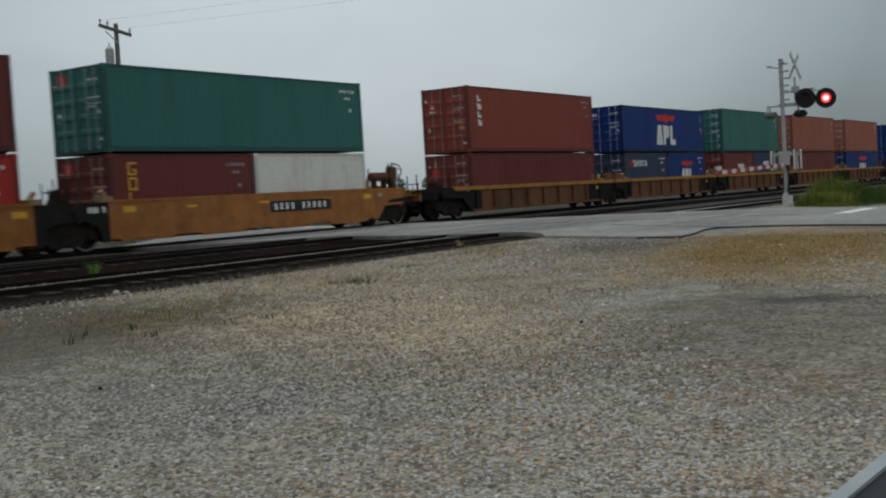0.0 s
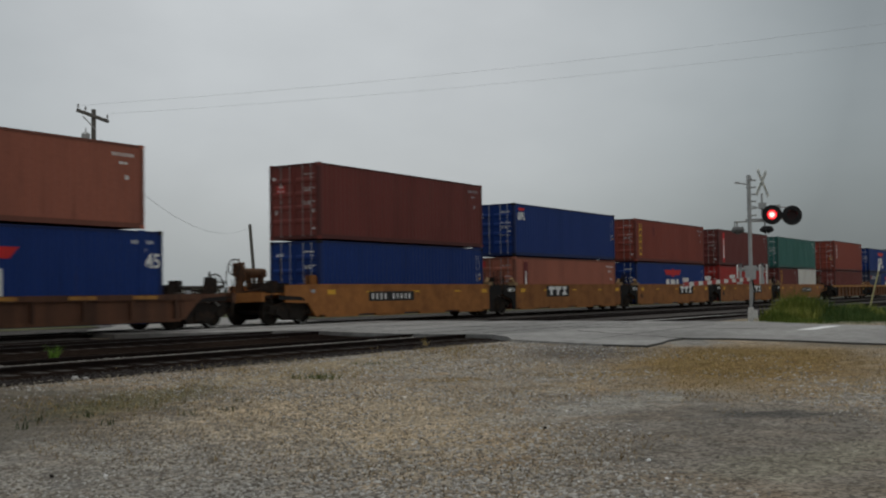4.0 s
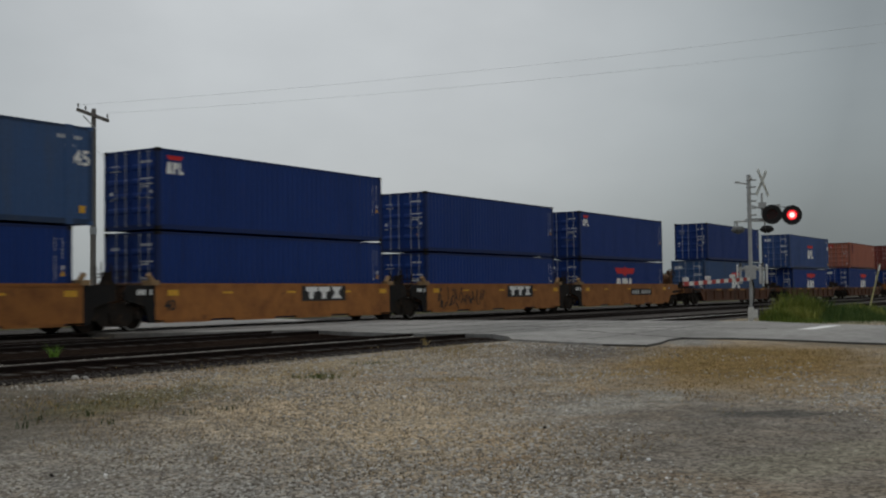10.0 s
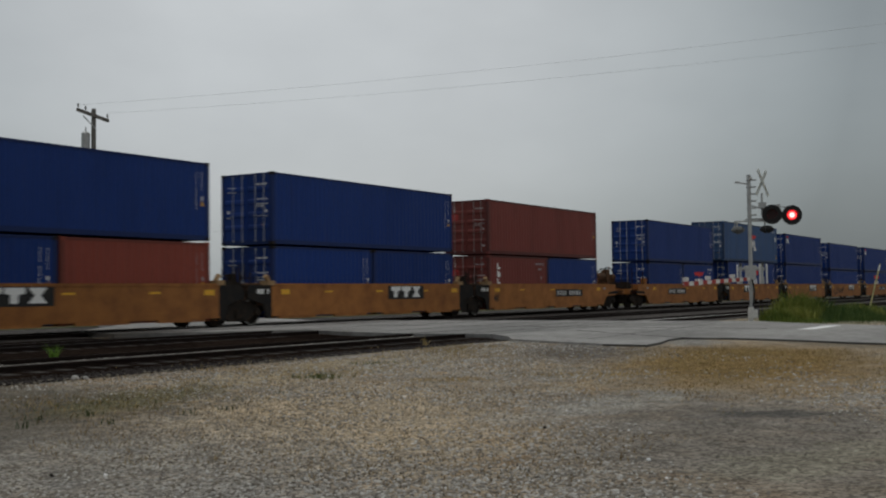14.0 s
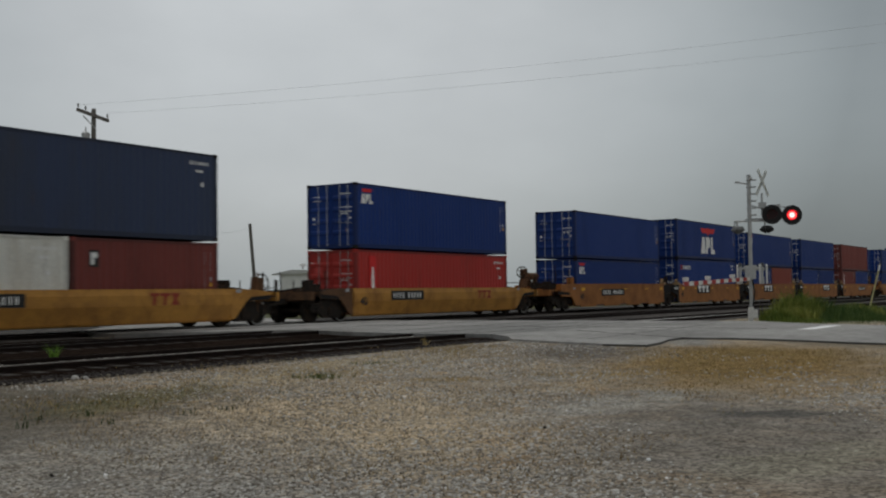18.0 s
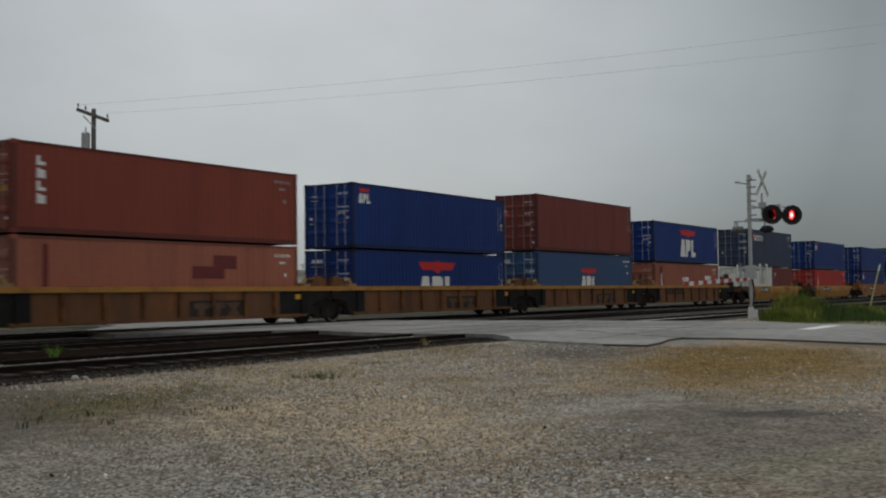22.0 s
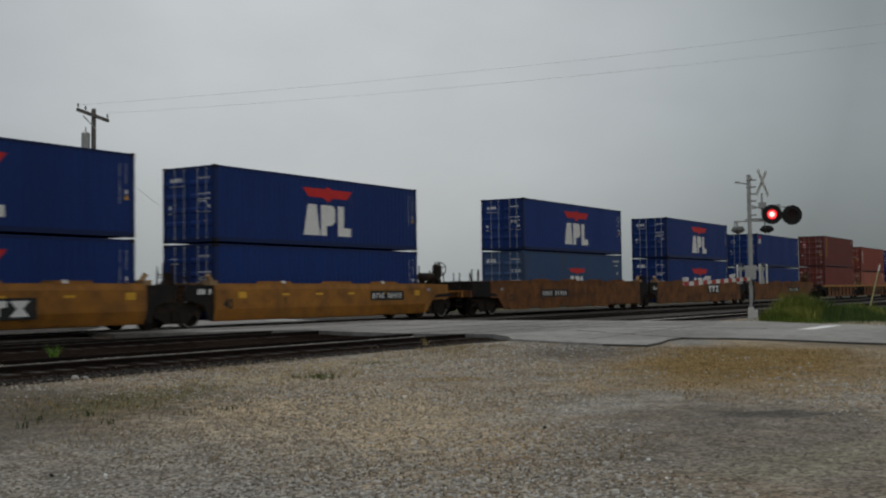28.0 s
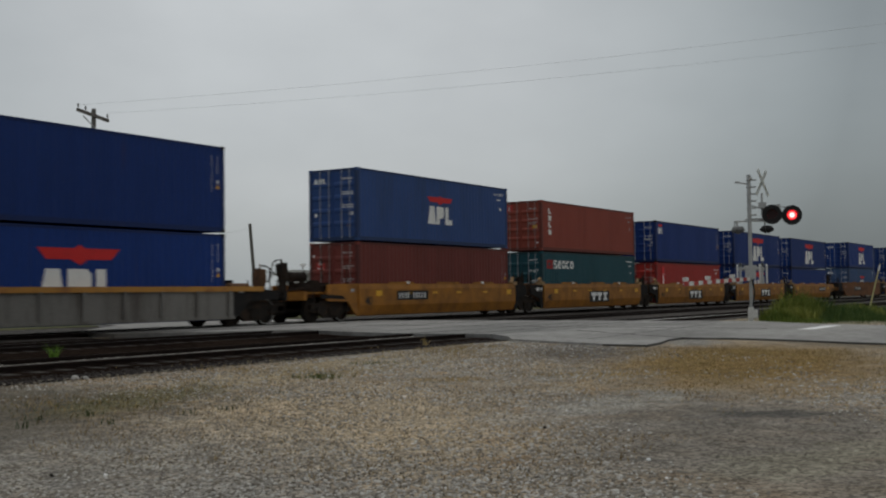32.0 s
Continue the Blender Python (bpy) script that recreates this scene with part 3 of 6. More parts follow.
    if length == L45:
        part("length_stencil", letters("45", 0.62, MARKW), c, pose(hl - 0.42, side_y - 0.004, h - 1.15), "white figures")
        flat("yellow_label", "lab45", plate(0.22, 0.22), MARKY, hl - 0.4, 0.45)
    return c


# ---- rail cars ----
def wheel_build(bm):
    for y0, y1, r in ((-0.07, 0.06, 0.46), (0.06, 0.09, 0.485)):
        rod(bm, (0, y0, 0), (0, y1, 0), r, 20)
    rod(bm, (0, -0.16, 0), (0, -0.07, 0), 0.11, 10)


def sideframe_build(bm):
    prism(bm, [(-1.25, 0.52), (-1.1, 0.36), (-0.75, 0.36), (-0.45, 0.16), (0.45, 0.16), (0.75, 0.36), (1.1, 0.36), (1.25, 0.52), (1.2, 0.68), (0.8, 0.74), (0.4, 0.86), (-0.4, 0.86), (-0.8, 0.74), (-1.2, 0.68)], "y", -0.10, 0.04)
    for x in (-0.16, 0.0, 0.16):
        rod(bm, (x, -0.14, 0.24), (x, -0.14, 0.58), 0.07, 8)
    for x in (-0.88, 0.88):
        rod(bm, (x, -0.2, 0.47), (x, -0.1, 0.47), 0.13, 10)


def bogie(parent, x):
    b = part("bogie", mesh("bogie_bolster", lambda bm: [box(bm, -0.2, 0.2, -1.0, 1.0, 0.42, 0.8), box(bm, -0.28, 0.28, -0.4, 0.4, 0.8, 0.95)]
                           + [rod(bm, (s * 0.88, -0.75, 0.47), (s * 0.88, 0.75, 0.47), 0.09, 8) for s in (-1, 1)], IRON), parent, pose(x, 0, 0), "greasy black freight bogie")
    wm = mesh("wheel", wheel_build, IRON)
    sf = mesh("side_frame", sideframe_build, IRON)
    for sy in (-1, 1):
        part("side_frame", sf, b, pose(0, sy * 1.0, 0, 0, 0, 0 if sy < 0 else 180))
        for sx in (-0.88, 0.88):
            part("wheel", wm, b, pose(sx, sy * 0.77, 0.465, 0, 0, 0 if sy < 0 else 180))
    part("wheel_rim", mesh("wheel_rim", lambda bm: ring(bm, (0, -0.075, 0), (0, 1, 0), 0.43, 0.02, 20), STEEL), b, pose(0.88, -0.77, 0.465), "bright worn wheel face")
    return b


def coupler_build(l):
    def build(bm):
        box(bm, 0.0, l - 0.1, -0.12, 0.12, 0.70, 0.92)
        box(bm, l - 0.35, l, -0.2, 0.2, 0.64, 0.98)
    return build


def well_car(style, half, rear_end, front_end, number_x=None, plate_x=None, size_mark="", graffiti=False, front_paint=None):
    """One platform of a well car, middle at 0; half: from its middle to the bogie. An end is 'joint' (shared bogie) or 'outer' (platform, handbrake and coupler)."""
    ribbed = style in ("ribbed", "rusty", "grey")
    paint = {"smooth": OCHRE, "round": YELLOW, "long": LONGOCHRE, "ribbed": OLDOCHRE, "rusty": RUSTY, "grey": GREYCAR, "single": SUNYELLOW}[style]
    word = {"smooth": "ochre smooth-sided", "round": "clean yellow round-sided", "long": "dirty orange long", "ribbed": "dirty ochre ribbed", "rusty": "rust brown ribbed", "grey": "grey ribbed", "single": "yellow sloped-end"}[style]
    top = {"smooth": 1.46, "round": 1.46, "long": 1.62, "ribbed": 1.36, "rusty": 1.13, "grey": 1.36, "single": 1.28}[style]
    low = 0.30 if ribbed else 0.24
    reach = {"long": 8.35, "rusty": 7.45, "single": 6.55}.get(style, 6.35)
    car = thing("well_car", f"{word} double-stack well car of a freight train", "rail car", group="cars of the train")
    y_out = W / 2 + 0.13

    def wall(bm):
        if ribbed:
            prism(bm, [(0.01, top - 0.172), (-0.01, top - 0.172), (-0.01, low + 0.07), (-0.07, low + 0.07), (-0.07, low - 0.03), (0.03, low - 0.03), (0.03, low + 0.07), (0.01, low + 0.07)], "x", -reach, reach)
        elif style in ("round", "single"):
            knee = 0.76 if style == "single" else 0.60
            prism(bm, [(0.10, low - 0.04), (0.06, low - 0.04), (0.02, low + 0.03), (-0.098, knee), (-0.102, knee + 0.08), (-0.10, top - 0.20), (-0.062, top - 0.06), (-0.055, top), (0.02, top), (0.02, knee)], "x", -reach, reach)
        else:
            prism(bm, [(0.03, top), (-0.05, top), (-0.05, top - 0.09), (-0.03, top - 0.09), (-0.03, low + 0.13), (-0.045, low + 0.13), (-0.045, low + 0.07), (0.03, low + 0.07)], "x", -reach, reach)
    sm = mesh(("side_wall", style, paint.name), wall, paint)
    part("side_wall", sm, car, pose(0, -y_out, 0))
    part("side_wall", sm, car, pose(0, y_out, 0, 0, 0, 180))
    if not ribbed and style not in ("round", "single"):
        step_m = mesh(("bottom_step", style), lambda bm: prism(bm, [(-1.0, 0.0), (1.0, 0.0), (1.04, 0.09), (-1.04, 0.09)], "y", -0.05, 0.03), paint)
        for i in range(4):
            part("bottom_step", step_m, car, pose(-reach + 1.4 + i * 3.2, -y_out, low - 0.02))
            part("bottom_step", step_m, car, pose(-reach + 1.4 + i * 3.2, y_out, low - 0.02, 0, 0, 180))
    sill_reach = 7.78 if style != "rusty" else 8.0
    if ribbed:
        tm = mesh(("top_sill", style, paint.name), lambda bm: box(bm, -sill_reach, sill_reach, -0.10, 0.06, top - 0.17, top), paint if style == "rusty" else TOPRAIL)
        part("top_sill", tm, car, pose(0, -y_out, 0), "worn yellow top sill")
        part("top_sill", tm, car, pose(0, y_out, 0, 0, 0, 180))
        def rib_build(bm):
            box(bm, -0.03, 0.03, -0.10, -0.01, low + 0.04, top - 0.16)
            box(bm, -0.06, 0.06, -0.104, -0.092, low + 0.04, top - 0.16)
        rb = mesh(("rib", style, paint.name), rib_build, LONGOCHRE if style == "ribbed" else paint)
        kr = 8
        for i in range(kr + 1):
            x = -reach + 0.25 + i * (2 * reach - 0.5) / kr
            sooty = style == "ribbed" and not (-5.7 if rear_end == "outer" else -4.6) < x < (5.7 if front_end == "outer" else 5.0)
            part("rib", mesh(("rib_sooty",), rib_build, BLACK) if sooty else rb, car, pose(x, -y_out, 0))
            part("rib", rb, car, pose(x, y_out, 0, 0, 0, 180))
        if style == "ribbed":
            for xa, xb in ((-6.34, -5.6 if rear_end == "outer" else -4.45), (5.6 if front_end == "outer" else 4.9, 6.34)):
                part("end_panel", mesh(("end_panel", xa), lambda bm: box(bm, xa, xb, -0.006, 0, low + 0.07, top - 0.18), BLACK), car, pose(0, -y_out - 0.012, 0), "sooty black end panel")
            part("reflector", mesh(("reflector_end",), lambda bm: box(bm, -0.17, 0.17, -0.004, 0, -0.09, 0.09), MARKY), car, pose(5.95, -y_out - 0.019, 0.98), "orange-yellow reflector patch")
        if style == "rusty":
            ym = mesh(("sill_patch",), lambda bm: box(bm, -0.5, 0.5, -0.004, 0, -0.05, 0.06), TOPRAIL)
            for x in (-4.6, -1.9, 0.8, 3.5, 5.9):
                part("sill_patch", ym, car, pose(x, -y_out - 0.101, top - 0.09))
    elif style == "round":
        for x in (-5.03, 5.7):
            part("reflector", mesh(("reflector_large",), lambda bm: box(bm, -0.2, 0.2, -0.004, 0, -0.11, 0.11), MARKY), car, pose(x, -y_out - 0.103, 1.07), "orange-yellow reflector patch")
        for x in (-2.78, -0.86, 1.11, 3.42):
            part("reflector", mesh(("reflector_small",), lambda bm: box(bm, -0.2, 0.2, -0.004, 0, -0.04, 0.04), MARKY), car, pose(x, -y_out - 0.103, 1.08), "orange-yellow reflector patch")
        for x in (-2.84, 3.3):
            part("guide_block", mesh(("guide_block",), lambda bm: prism(bm, [(-0.12, 0), (0.12, 0), (0.07, 0.10), (-0.07, 0.10)], "y", -0.05, 0.05), MARKW), car, pose(x, -y_out - 0.01, top), "small white guide block")
        part("size_stencil", letters("T", 0.26, MARKD), car, pose(-2.78, -y_out - 0.104, 0.76), "black stencilled letter")
    elif style == "single":
        for j in (0, 1, 2):
            part("emblem_block", mesh(("red_emblem", j == 2), lambda bm: [prism(bm, [(-0.2, 0.19), (-0.2, 0.10), (-0.06, 0.08), (-0.09, -0.19), (0.04, -0.19), (0.07, 0.08), (0.2, 0.10), (0.2, 0.19)], "y", -0.002, 0)] if j < 2 else
                 [prism(bm, [(-0.2, -0.19), (0.2, -0.19), (0.06, 0.0), (0.2, 0.19), (-0.2, 0.19), (-0.06, 0.0)], "y", -0.002, 0)], mat("emblem_dull_red", (0.30, 0.045, 0.025), 0.7, dirt=(0.22, 0.08, 0.03), dirt_amount=0.6, scale=3.0)), car, pose(3.05 + j * 0.44, -y_out - 0.104, 0.97), "dull red emblem shape")
    elif style == "smooth":
        for x, big in ((-5.6, True), (-3.1, False), (0.2, False), (3.5, False), (5.9, True)):
            part("reflector", mesh(("reflector_patch", big), lambda bm: box(bm, -0.24, 0.24, -0.004, 0, -0.09 if big else -0.035, 0.09 if big else 0.035), MARKY), car, pose(x, -y_out - 0.031, 1.16), "orange-yellow reflector patch")
    if style in ("round", "long"):
        fm = mesh(("flap", style), lambda bm: prism(bm, [(-0.95, 0), (0.95, 0), (0.85, 0.08), (-0.85, 0.08)], "y", -0.03, 0.0), paint)
        for x in ((-3.3, 0.3, 3.4) if style == "round" else (-4.6, -1.4, 1.9, 5.0)):
            part("guide_flap", fm, car, pose(x, -y_out - 0.02, top))
    part("well_floor", mesh(("well_floor", style), lambda bm: [box(bm, -reach, reach, -y_out, -y_out + 0.5, low, low + 0.012), box(bm, -reach, reach, y_out - 0.5, y_out, low, low + 0.012)]
                            + [box(bm, x - 0.15, x + 0.15, -y_out, y_out, low, low + 0.012) for x in (-6.0, -3.0, 0, 3.0, 6.0)], paint), car)
    for sgn, end in ((-1, rear_end), (1, front_end)):
        flip = Matrix.Identity(4) if sgn > 0 else Matrix.Rotation(math.pi, 4, "Z")
        if end == "joint":
            dark = paint if ribbed else BLACK
            side_cheek = [(reach, low), (reach + 0.25, low), (reach + 0.42, 0.75), (half - 0.15, 0.95), (half - 0.15, 1.2), (half - 0.3, top - 0.06), (reach, top - 0.06)]
            part("end_bulkhead", mesh(("end_bulkhead", style, half), lambda bm: [box(bm, reach, reach + 0.08, -y_out + 0.05, y_out - 0.05, 0.55, top - 0.1), box(bm, reach + 0.08, half - 0.25, -0.45, 0.45, 0.8, 1.1),
                box(bm, reach + 0.08, half - 0.3, -1.0, -0.7, 1.0, 1.25), rod(bm, (reach + 0.2, -1.1, 1.42), (reach + 0.2, 1.1, 1.42), 0.07, 8)], ENDGRIME), car, flip)
            for cy in (-y_out - 0.03, y_out - 0.05):
                part("end_cheek", mesh(("end_cheek", style, half, cy < 0), lambda bm: prism(bm, side_cheek, "y", cy, cy + 0.08), BLACK), car, flip, "sooty black end plate")
            part("end_ladder", mesh(("end_ladder",), lambda bm: [rod(bm, (0, y, 0.75), (0, y, 1.85), 0.022, 6) for y in (-0.2, 0.2)] + [rod(bm, (0, -0.2, z), (0, 0.2, z), 0.015, 6) for z in (0.9, 1.15, 1.4, 1.65)]
                                    + [rod(bm, (0.35, -0.1, 1.1), (0.35, -0.1, 2.0), 0.03, 6)], IRON), car, flip @ pose(half - 0.42, -y_out + 0.35 if sgn > 0 else y_out - 0.35, 0))
            part("bulkhead_box", mesh(("bulkhead_box", style), lambda bm: [box(bm, -0.18, 0.18, -0.2, 0.2, 0, 0.16), rod(bm, (-0.1, 0, 0.1), (0.1, 0, 0.34), 0.09, 8)], mat("dusty_bracket", (0.36, 0.235, 0.12), 0.8, dirt=(0.16, 0.08, 0.04), scale=4.0)), car, flip @ pose(reach + 0.05, -y_out + 0.12 if sgn > 0 else y_out - 0.12, top - 0.06))
            for sx in (-0.55, -0.2):
                part("stake", mesh(("joint_stake",), lambda bm: rod(bm, (0, 0, 0), (0.02, 0, 1.1), 0.022, 6), IRON), car, flip @ pose(half + sx, -1.18 if sgn > 0 else 1.18, 1.0))
            if sgn < 0:
                part("joint_bracket", mesh(("joint_bracket", ribbed), lambda bm: [box(bm, -0.07, 0.07, -0.12, 0.12, 0, 0.55), prism(bm, [(-0.3, 0.0), (0.3, 0.0), (0.12, 0.3), (-0.12, 0.3)], "y", -0.16, 0.16), rod(bm, (-0.34, 0.1, 0), (-0.34, 0.1, 0.75), 0.022, 6), rod(bm, (-0.34, 0.1, 0.5), (0, 0, 0.45), 0.018, 6)], IRON), car, pose(-half, -0.75, top - 0.2), "greasy dark bracket over the shared bogie")
                if style == "ribbed":
                    hump = mesh(("casting_hump",), lambda bm: [prism(bm, [(-0.42, 0), (0.42, 0), (0.40, 0.14), (0.22, 0.20), (0.16, 0.36), (-0.05, 0.40), (-0.12, 0.22), (-0.38, 0.17)], "y", -0.11, 0.11), rod(bm, (-0.26, -0.12, 0.24), (-0.26, 0.12, 0.24), 0.10, 10), box(bm, 0.24, 0.36, -0.14, 0.14, 0.10, 0.32)], OLDOCHRE)
                    part("end_casting", hump, car, pose(-half - 0.55, -y_out + 0.12, top - 0.01), "rusty ochre end casting")
                    part("end_casting", hump, car, pose(-half + 0.6, -y_out + 0.12, top - 0.01, 0, 0, 180), "rusty ochre end casting")
            if not ribbed and sgn < 0:
                part("end_marking", mesh("end_marking", lambda bm: [box(bm, j * 0.13, j * 0.13 + 0.09, -0.002, 0, 0, 0.17) for j in (0, 1, 2, 4)], MARKW), car, pose(-reach - 0.75, -y_out - 0.034, 1.1), "white stencilled marks", "stuff")
            if sgn < 0:
                bogie(car, -half)
        else:
            tall = style in ("smooth", "long", "round")
            sooted = style == "long" and sgn < 0
            bare = sooted or (style in ("single", "ribbed") and sgn < 0)
            ext = half + (1.8 if tall else 1.35)
            cheek = [(reach, low), (reach + 0.2, low + 0.05), (reach + 0.65, 0.77), (reach + (1.4 if sooted else 1.9), 0.80), (reach + (1.4 if sooted else 1.9), top - 0.04), (reach, top)] if tall else \
                [(reach, low), (reach + 0.2, low + 0.05), (reach + 0.75, 0.85), (ext - 0.5, 0.9), (ext - 0.5, 1.16), (reach + 1.2, top - 0.03), (reach, top)]
            part("end_platform", mesh(("end_platform", style, half, bool(front_paint and sgn > 0), bare), lambda bm: [
                box(bm, reach - 0.05, ext, -0.4, 0.4, 0.82, 1.12), box(bm, reach, reach + 0.1, -y_out, y_out, 0.3, top),
                box(bm, reach + 0.1, ext - 0.1, -1.2, 1.2, 1.08, 1.14), box(bm, ext - 0.15, ext, -1.35, 1.35, 0.85, 1.16),
                prism(bm, cheek, "y", -y_out - 0.03, -y_out + 0.04),
                prism(bm, cheek, "y", y_out - 0.04, y_out + 0.03)], (front_paint if front_paint and sgn > 0 else paint) if style == "rusty" else (BLACK if style in ("ribbed", "grey") else ENDGRIME if style == "single" and sgn < 0 else paint)), car, flip)
            part("coupler", mesh(("coupler", tall), coupler_build(0.62 if tall else 1.2), IRON), car, flip @ pose(ext - 0.1, 0, 0))
            k = 1 if sgn > 0 else -1
            low_end = style in ("rusty", "single", "ribbed", "grey")
            end_paint = IRON if style in ("rusty", "round") else ENDGRIME
            tank_at = (k * (reach + 0.85), -0.75, 1.02 if style == "rusty" else 1.30) if low_end else (k * (reach + 1.15), -0.75 * k, top + (0.30 if style == "round" else 0.44))
            if sooted:
                part("end_housing", mesh(("end_housing", reach), lambda bm: [box(bm, reach + 1.42, ext - 0.16, -1.2, 1.2, 1.15, top - 0.06), prism(bm, [(reach + 1.41, 0.8), (ext - 0.2, 0.86), (ext - 0.2, top - 0.1), (reach + 1.41, top - 0.03)], "y", -y_out, -y_out + 0.05),
                     prism(bm, [(reach + 1.41, 0.8), (ext - 0.2, 0.86), (ext - 0.2, top - 0.1), (reach + 1.41, top - 0.03)], "y", y_out - 0.05, y_out)], BLACK), car, flip, "sooty black end housing")
                for sx in (2.15, 2.75):
                    for sy in (-1.15, 1.15):
                        part("stake", mesh(("tall_stake",), lambda bm: [rod(bm, (0, 0, 0), (0, 0, 1.1), 0.035, 6), rod(bm, (0.1, 0, 0), (0.1, 0, 0.95), 0.012, 5)], IRON), car, flip @ pose(reach + sx, sy, 1.02))
            elif not bare and style != "single":
                part("air_tank", mesh(("air_tank", end_paint.name), lambda bm: [rod(bm, (-0.48, 0, 0), (0.48, 0, 0), 0.18, 14), rod(bm, (-0.55, 0, 0), (-0.48, 0, 0), 0.09, 14, 0.18), rod(bm, (0.48, 0, 0), (0.55, 0, 0), 0.18, 14, 0.09), box(bm, -0.36, -0.28, -0.13, 0.13, -0.55, -0.13), box(bm, 0.28, 0.36, -0.13, 0.13, -0.55, -0.13)], end_paint), car, pose(*tank_at))
            if style == "smooth":
                part("end_bracket", mesh(("end_bracket",), lambda bm: [box(bm, -0.2, 0.2, -0.14, 0.14, 0, 0.30), prism(bm, [(-0.34, 0), (-0.2, 0), (-0.2, 0.22)], "y", -0.1, 0.1), box(bm, -0.1, 0.16, -0.16, 0.16, 0.30, 0.36)], paint), car, flip @ pose(reach - 0.1, -k * 0.95, top - 0.02), "dirty ochre corner bracket")
            if not low_end and not sooted:
                part("stake", mesh(("stake",), lambda bm: rod(bm, (0, 0, 0), (0.03, 0, 0.85), 0.03, 6), IRON), car, flip @ pose(reach + 0.18, -k * 1.0, top - 0.1))
                part("stake", mesh(("stake",), lambda bm: rod(bm, (0, 0, 0), (0.03, 0, 0.85), 0.03, 6), IRON), car, flip @ pose(reach + 1.62, -k * 0.9, top + 0.12))
                part("pipe_rack", mesh(("pipe_rack",), lambda bm: [rod(bm, (0, y, z), (1.5, y, z), 0.03, 6) for y, z in ((-0.5, 0.12), (-0.3, 0.26), (0.3, 0.18))] + [box(bm, x, x + 0.06, -0.55, 0.4, 0, 0.32) for x in (0.2, 1.2)], IRON), car, flip @ pose(reach + 0.35, 0, 1.2))
            if bare and not sooted:
                for sx, sy in ((1.35, -1.1), (2.3, -1.15), (1.35, 1.1)):
                    part("stake", mesh(("stake",), lambda bm: rod(bm, (0, 0, 0), (0.03, 0, 0.85), 0.03, 6), IRON), car, flip @ pose(reach + sx, sy, 1.1))
            if style == "ribbed" and sgn > 0:
                post_ = part("brake_post", mesh(("brake_post",), lambda bm: [rod(bm, (0, 0, 1.1), (0, 0, 2.05), 0.05, 8), box(bm, -0.16, 0.1, -0.13, 0.13, 1.82, 2.2)], mat("post_rust_red", (0.16, 0.045, 0.035), 0.75, dirt=(0.06, 0.03, 0.025), scale=4.0)), car, pose(ext - 0.1, -0.85, 0), "rust-red hand brake post")
                part("brake_wheel", mesh(("brake_wheel_low",), lambda bm: [ring(bm, (0.2, 0, 2.06), (1, 0, 0.1), 0.25, 0.018, 18), rod(bm, (0.08, 0, 2.06), (0.22, 0, 2.06), 0.03, 6)] + [rod(bm, (0.2, 0.24 * math.cos(a), 2.06 + 0.24 * math.sin(a)), (0.2, 0, 2.06), 0.012, 5) for a in (0.3, 1.55, 2.8, 4.05, 5.3)], mat("wheel_rust_red", (0.18, 0.06, 0.05), 0.75, dirt=(0.07, 0.03, 0.025), scale=4.0)), post_)
            if not bare:
                br = part("brake_stand", mesh(("brake_stand", end_paint.name), lambda bm: [box(bm, -0.12, 0.12, -0.1, 0.1, 1.1, 2.1), box(bm, -0.2, 0.2, -0.18, 0.18, 1.1, 1.16), prism(bm, [(-0.28, 1.6), (0.2, 1.8), (0.2, 2.25), (-0.15, 2.3)], "y", -0.13, 0.13), rod(bm, (-0.32, -0.3, 1.1), (-0.32, -0.3, 2.45), 0.03, 6), rod(bm, (-0.32, -0.3, 1.7), (0, 0, 1.7), 0.025, 6)], end_paint), car, flip @ pose(reach + 1.95, -0.8 * k if low_end else -0.8, ((-0.60 if sgn > 0 else -0.95) if style == "rusty" else -0.6 if style == "single" else -0.3) if low_end else top - 1.46))
                part("brake_wheel", mesh(("brake_wheel",), lambda bm: [ring(bm, (0.27, 0, 2.12), (1, 0, 0.15), 0.29, 0.018, 18), rod(bm, (0.1, 0, 2.12), (0.3, 0, 2.12), 0.03, 6)]
                                         + [rod(bm, (0.27, 0.28 * math.cos(a), 2.12 + 0.28 * math.sin(a)), (0.27, 0, 2.12), 0.012, 5) for a in (0.3, 1.55, 2.8, 4.05, 5.3)], IRON), br)
            for hy in (-0.825, 0.825):
                part("hand_rail", mesh(("hand_rail",), lambda bm: [rod(bm, (0, y, 1.1), (0, y, 1.95), 0.025, 6) for y in (-0.425, 0.425)] + [rod(bm, (0, -0.425, z), (0, 0.425, z), 0.018, 6) for z in (1.12, 1.55)], IRON), car, flip @ pose(ext - 0.12, hy, (-0.6 if style == "rusty" else -0.35) if low_end else 0))
            part("step_ladder", mesh(("step_ladder",), lambda bm: [rod(bm, (x, 0, 0.35), (x, 0, 1.6), 0.02, 6) for x in (-0.2, 0.2)] + [rod(bm, (-0.2, 0, z), (0.2, 0, z), 0.016, 6) for z in (0.45, 0.72, 1.0, 1.3)], IRON), car, flip @ pose(ext - 0.35, -k * (y_out - 0.02), 0))
            bogie(car, sgn * (half - 0.15))
            part("brake_pipe", mesh(("brake_pipe",), lambda bm: [rod(bm, (0.2, 0.2, 1.2), (1.5, 0.1, 1.32), 0.04, 6), rod(bm, (1.5, 0.1, 1.32), (1.9, -0.5, 1.2), 0.04, 6), box(bm, 0.5, 0.85, -0.2, 0.25, 1.12, 1.45), box(bm, 1.2, 1.45, 0.1, 0.5, 1.12, 1.6)], IRON), car, flip @ pose(reach + 0.1, 0, 0), "greasy brake valve and pipe")
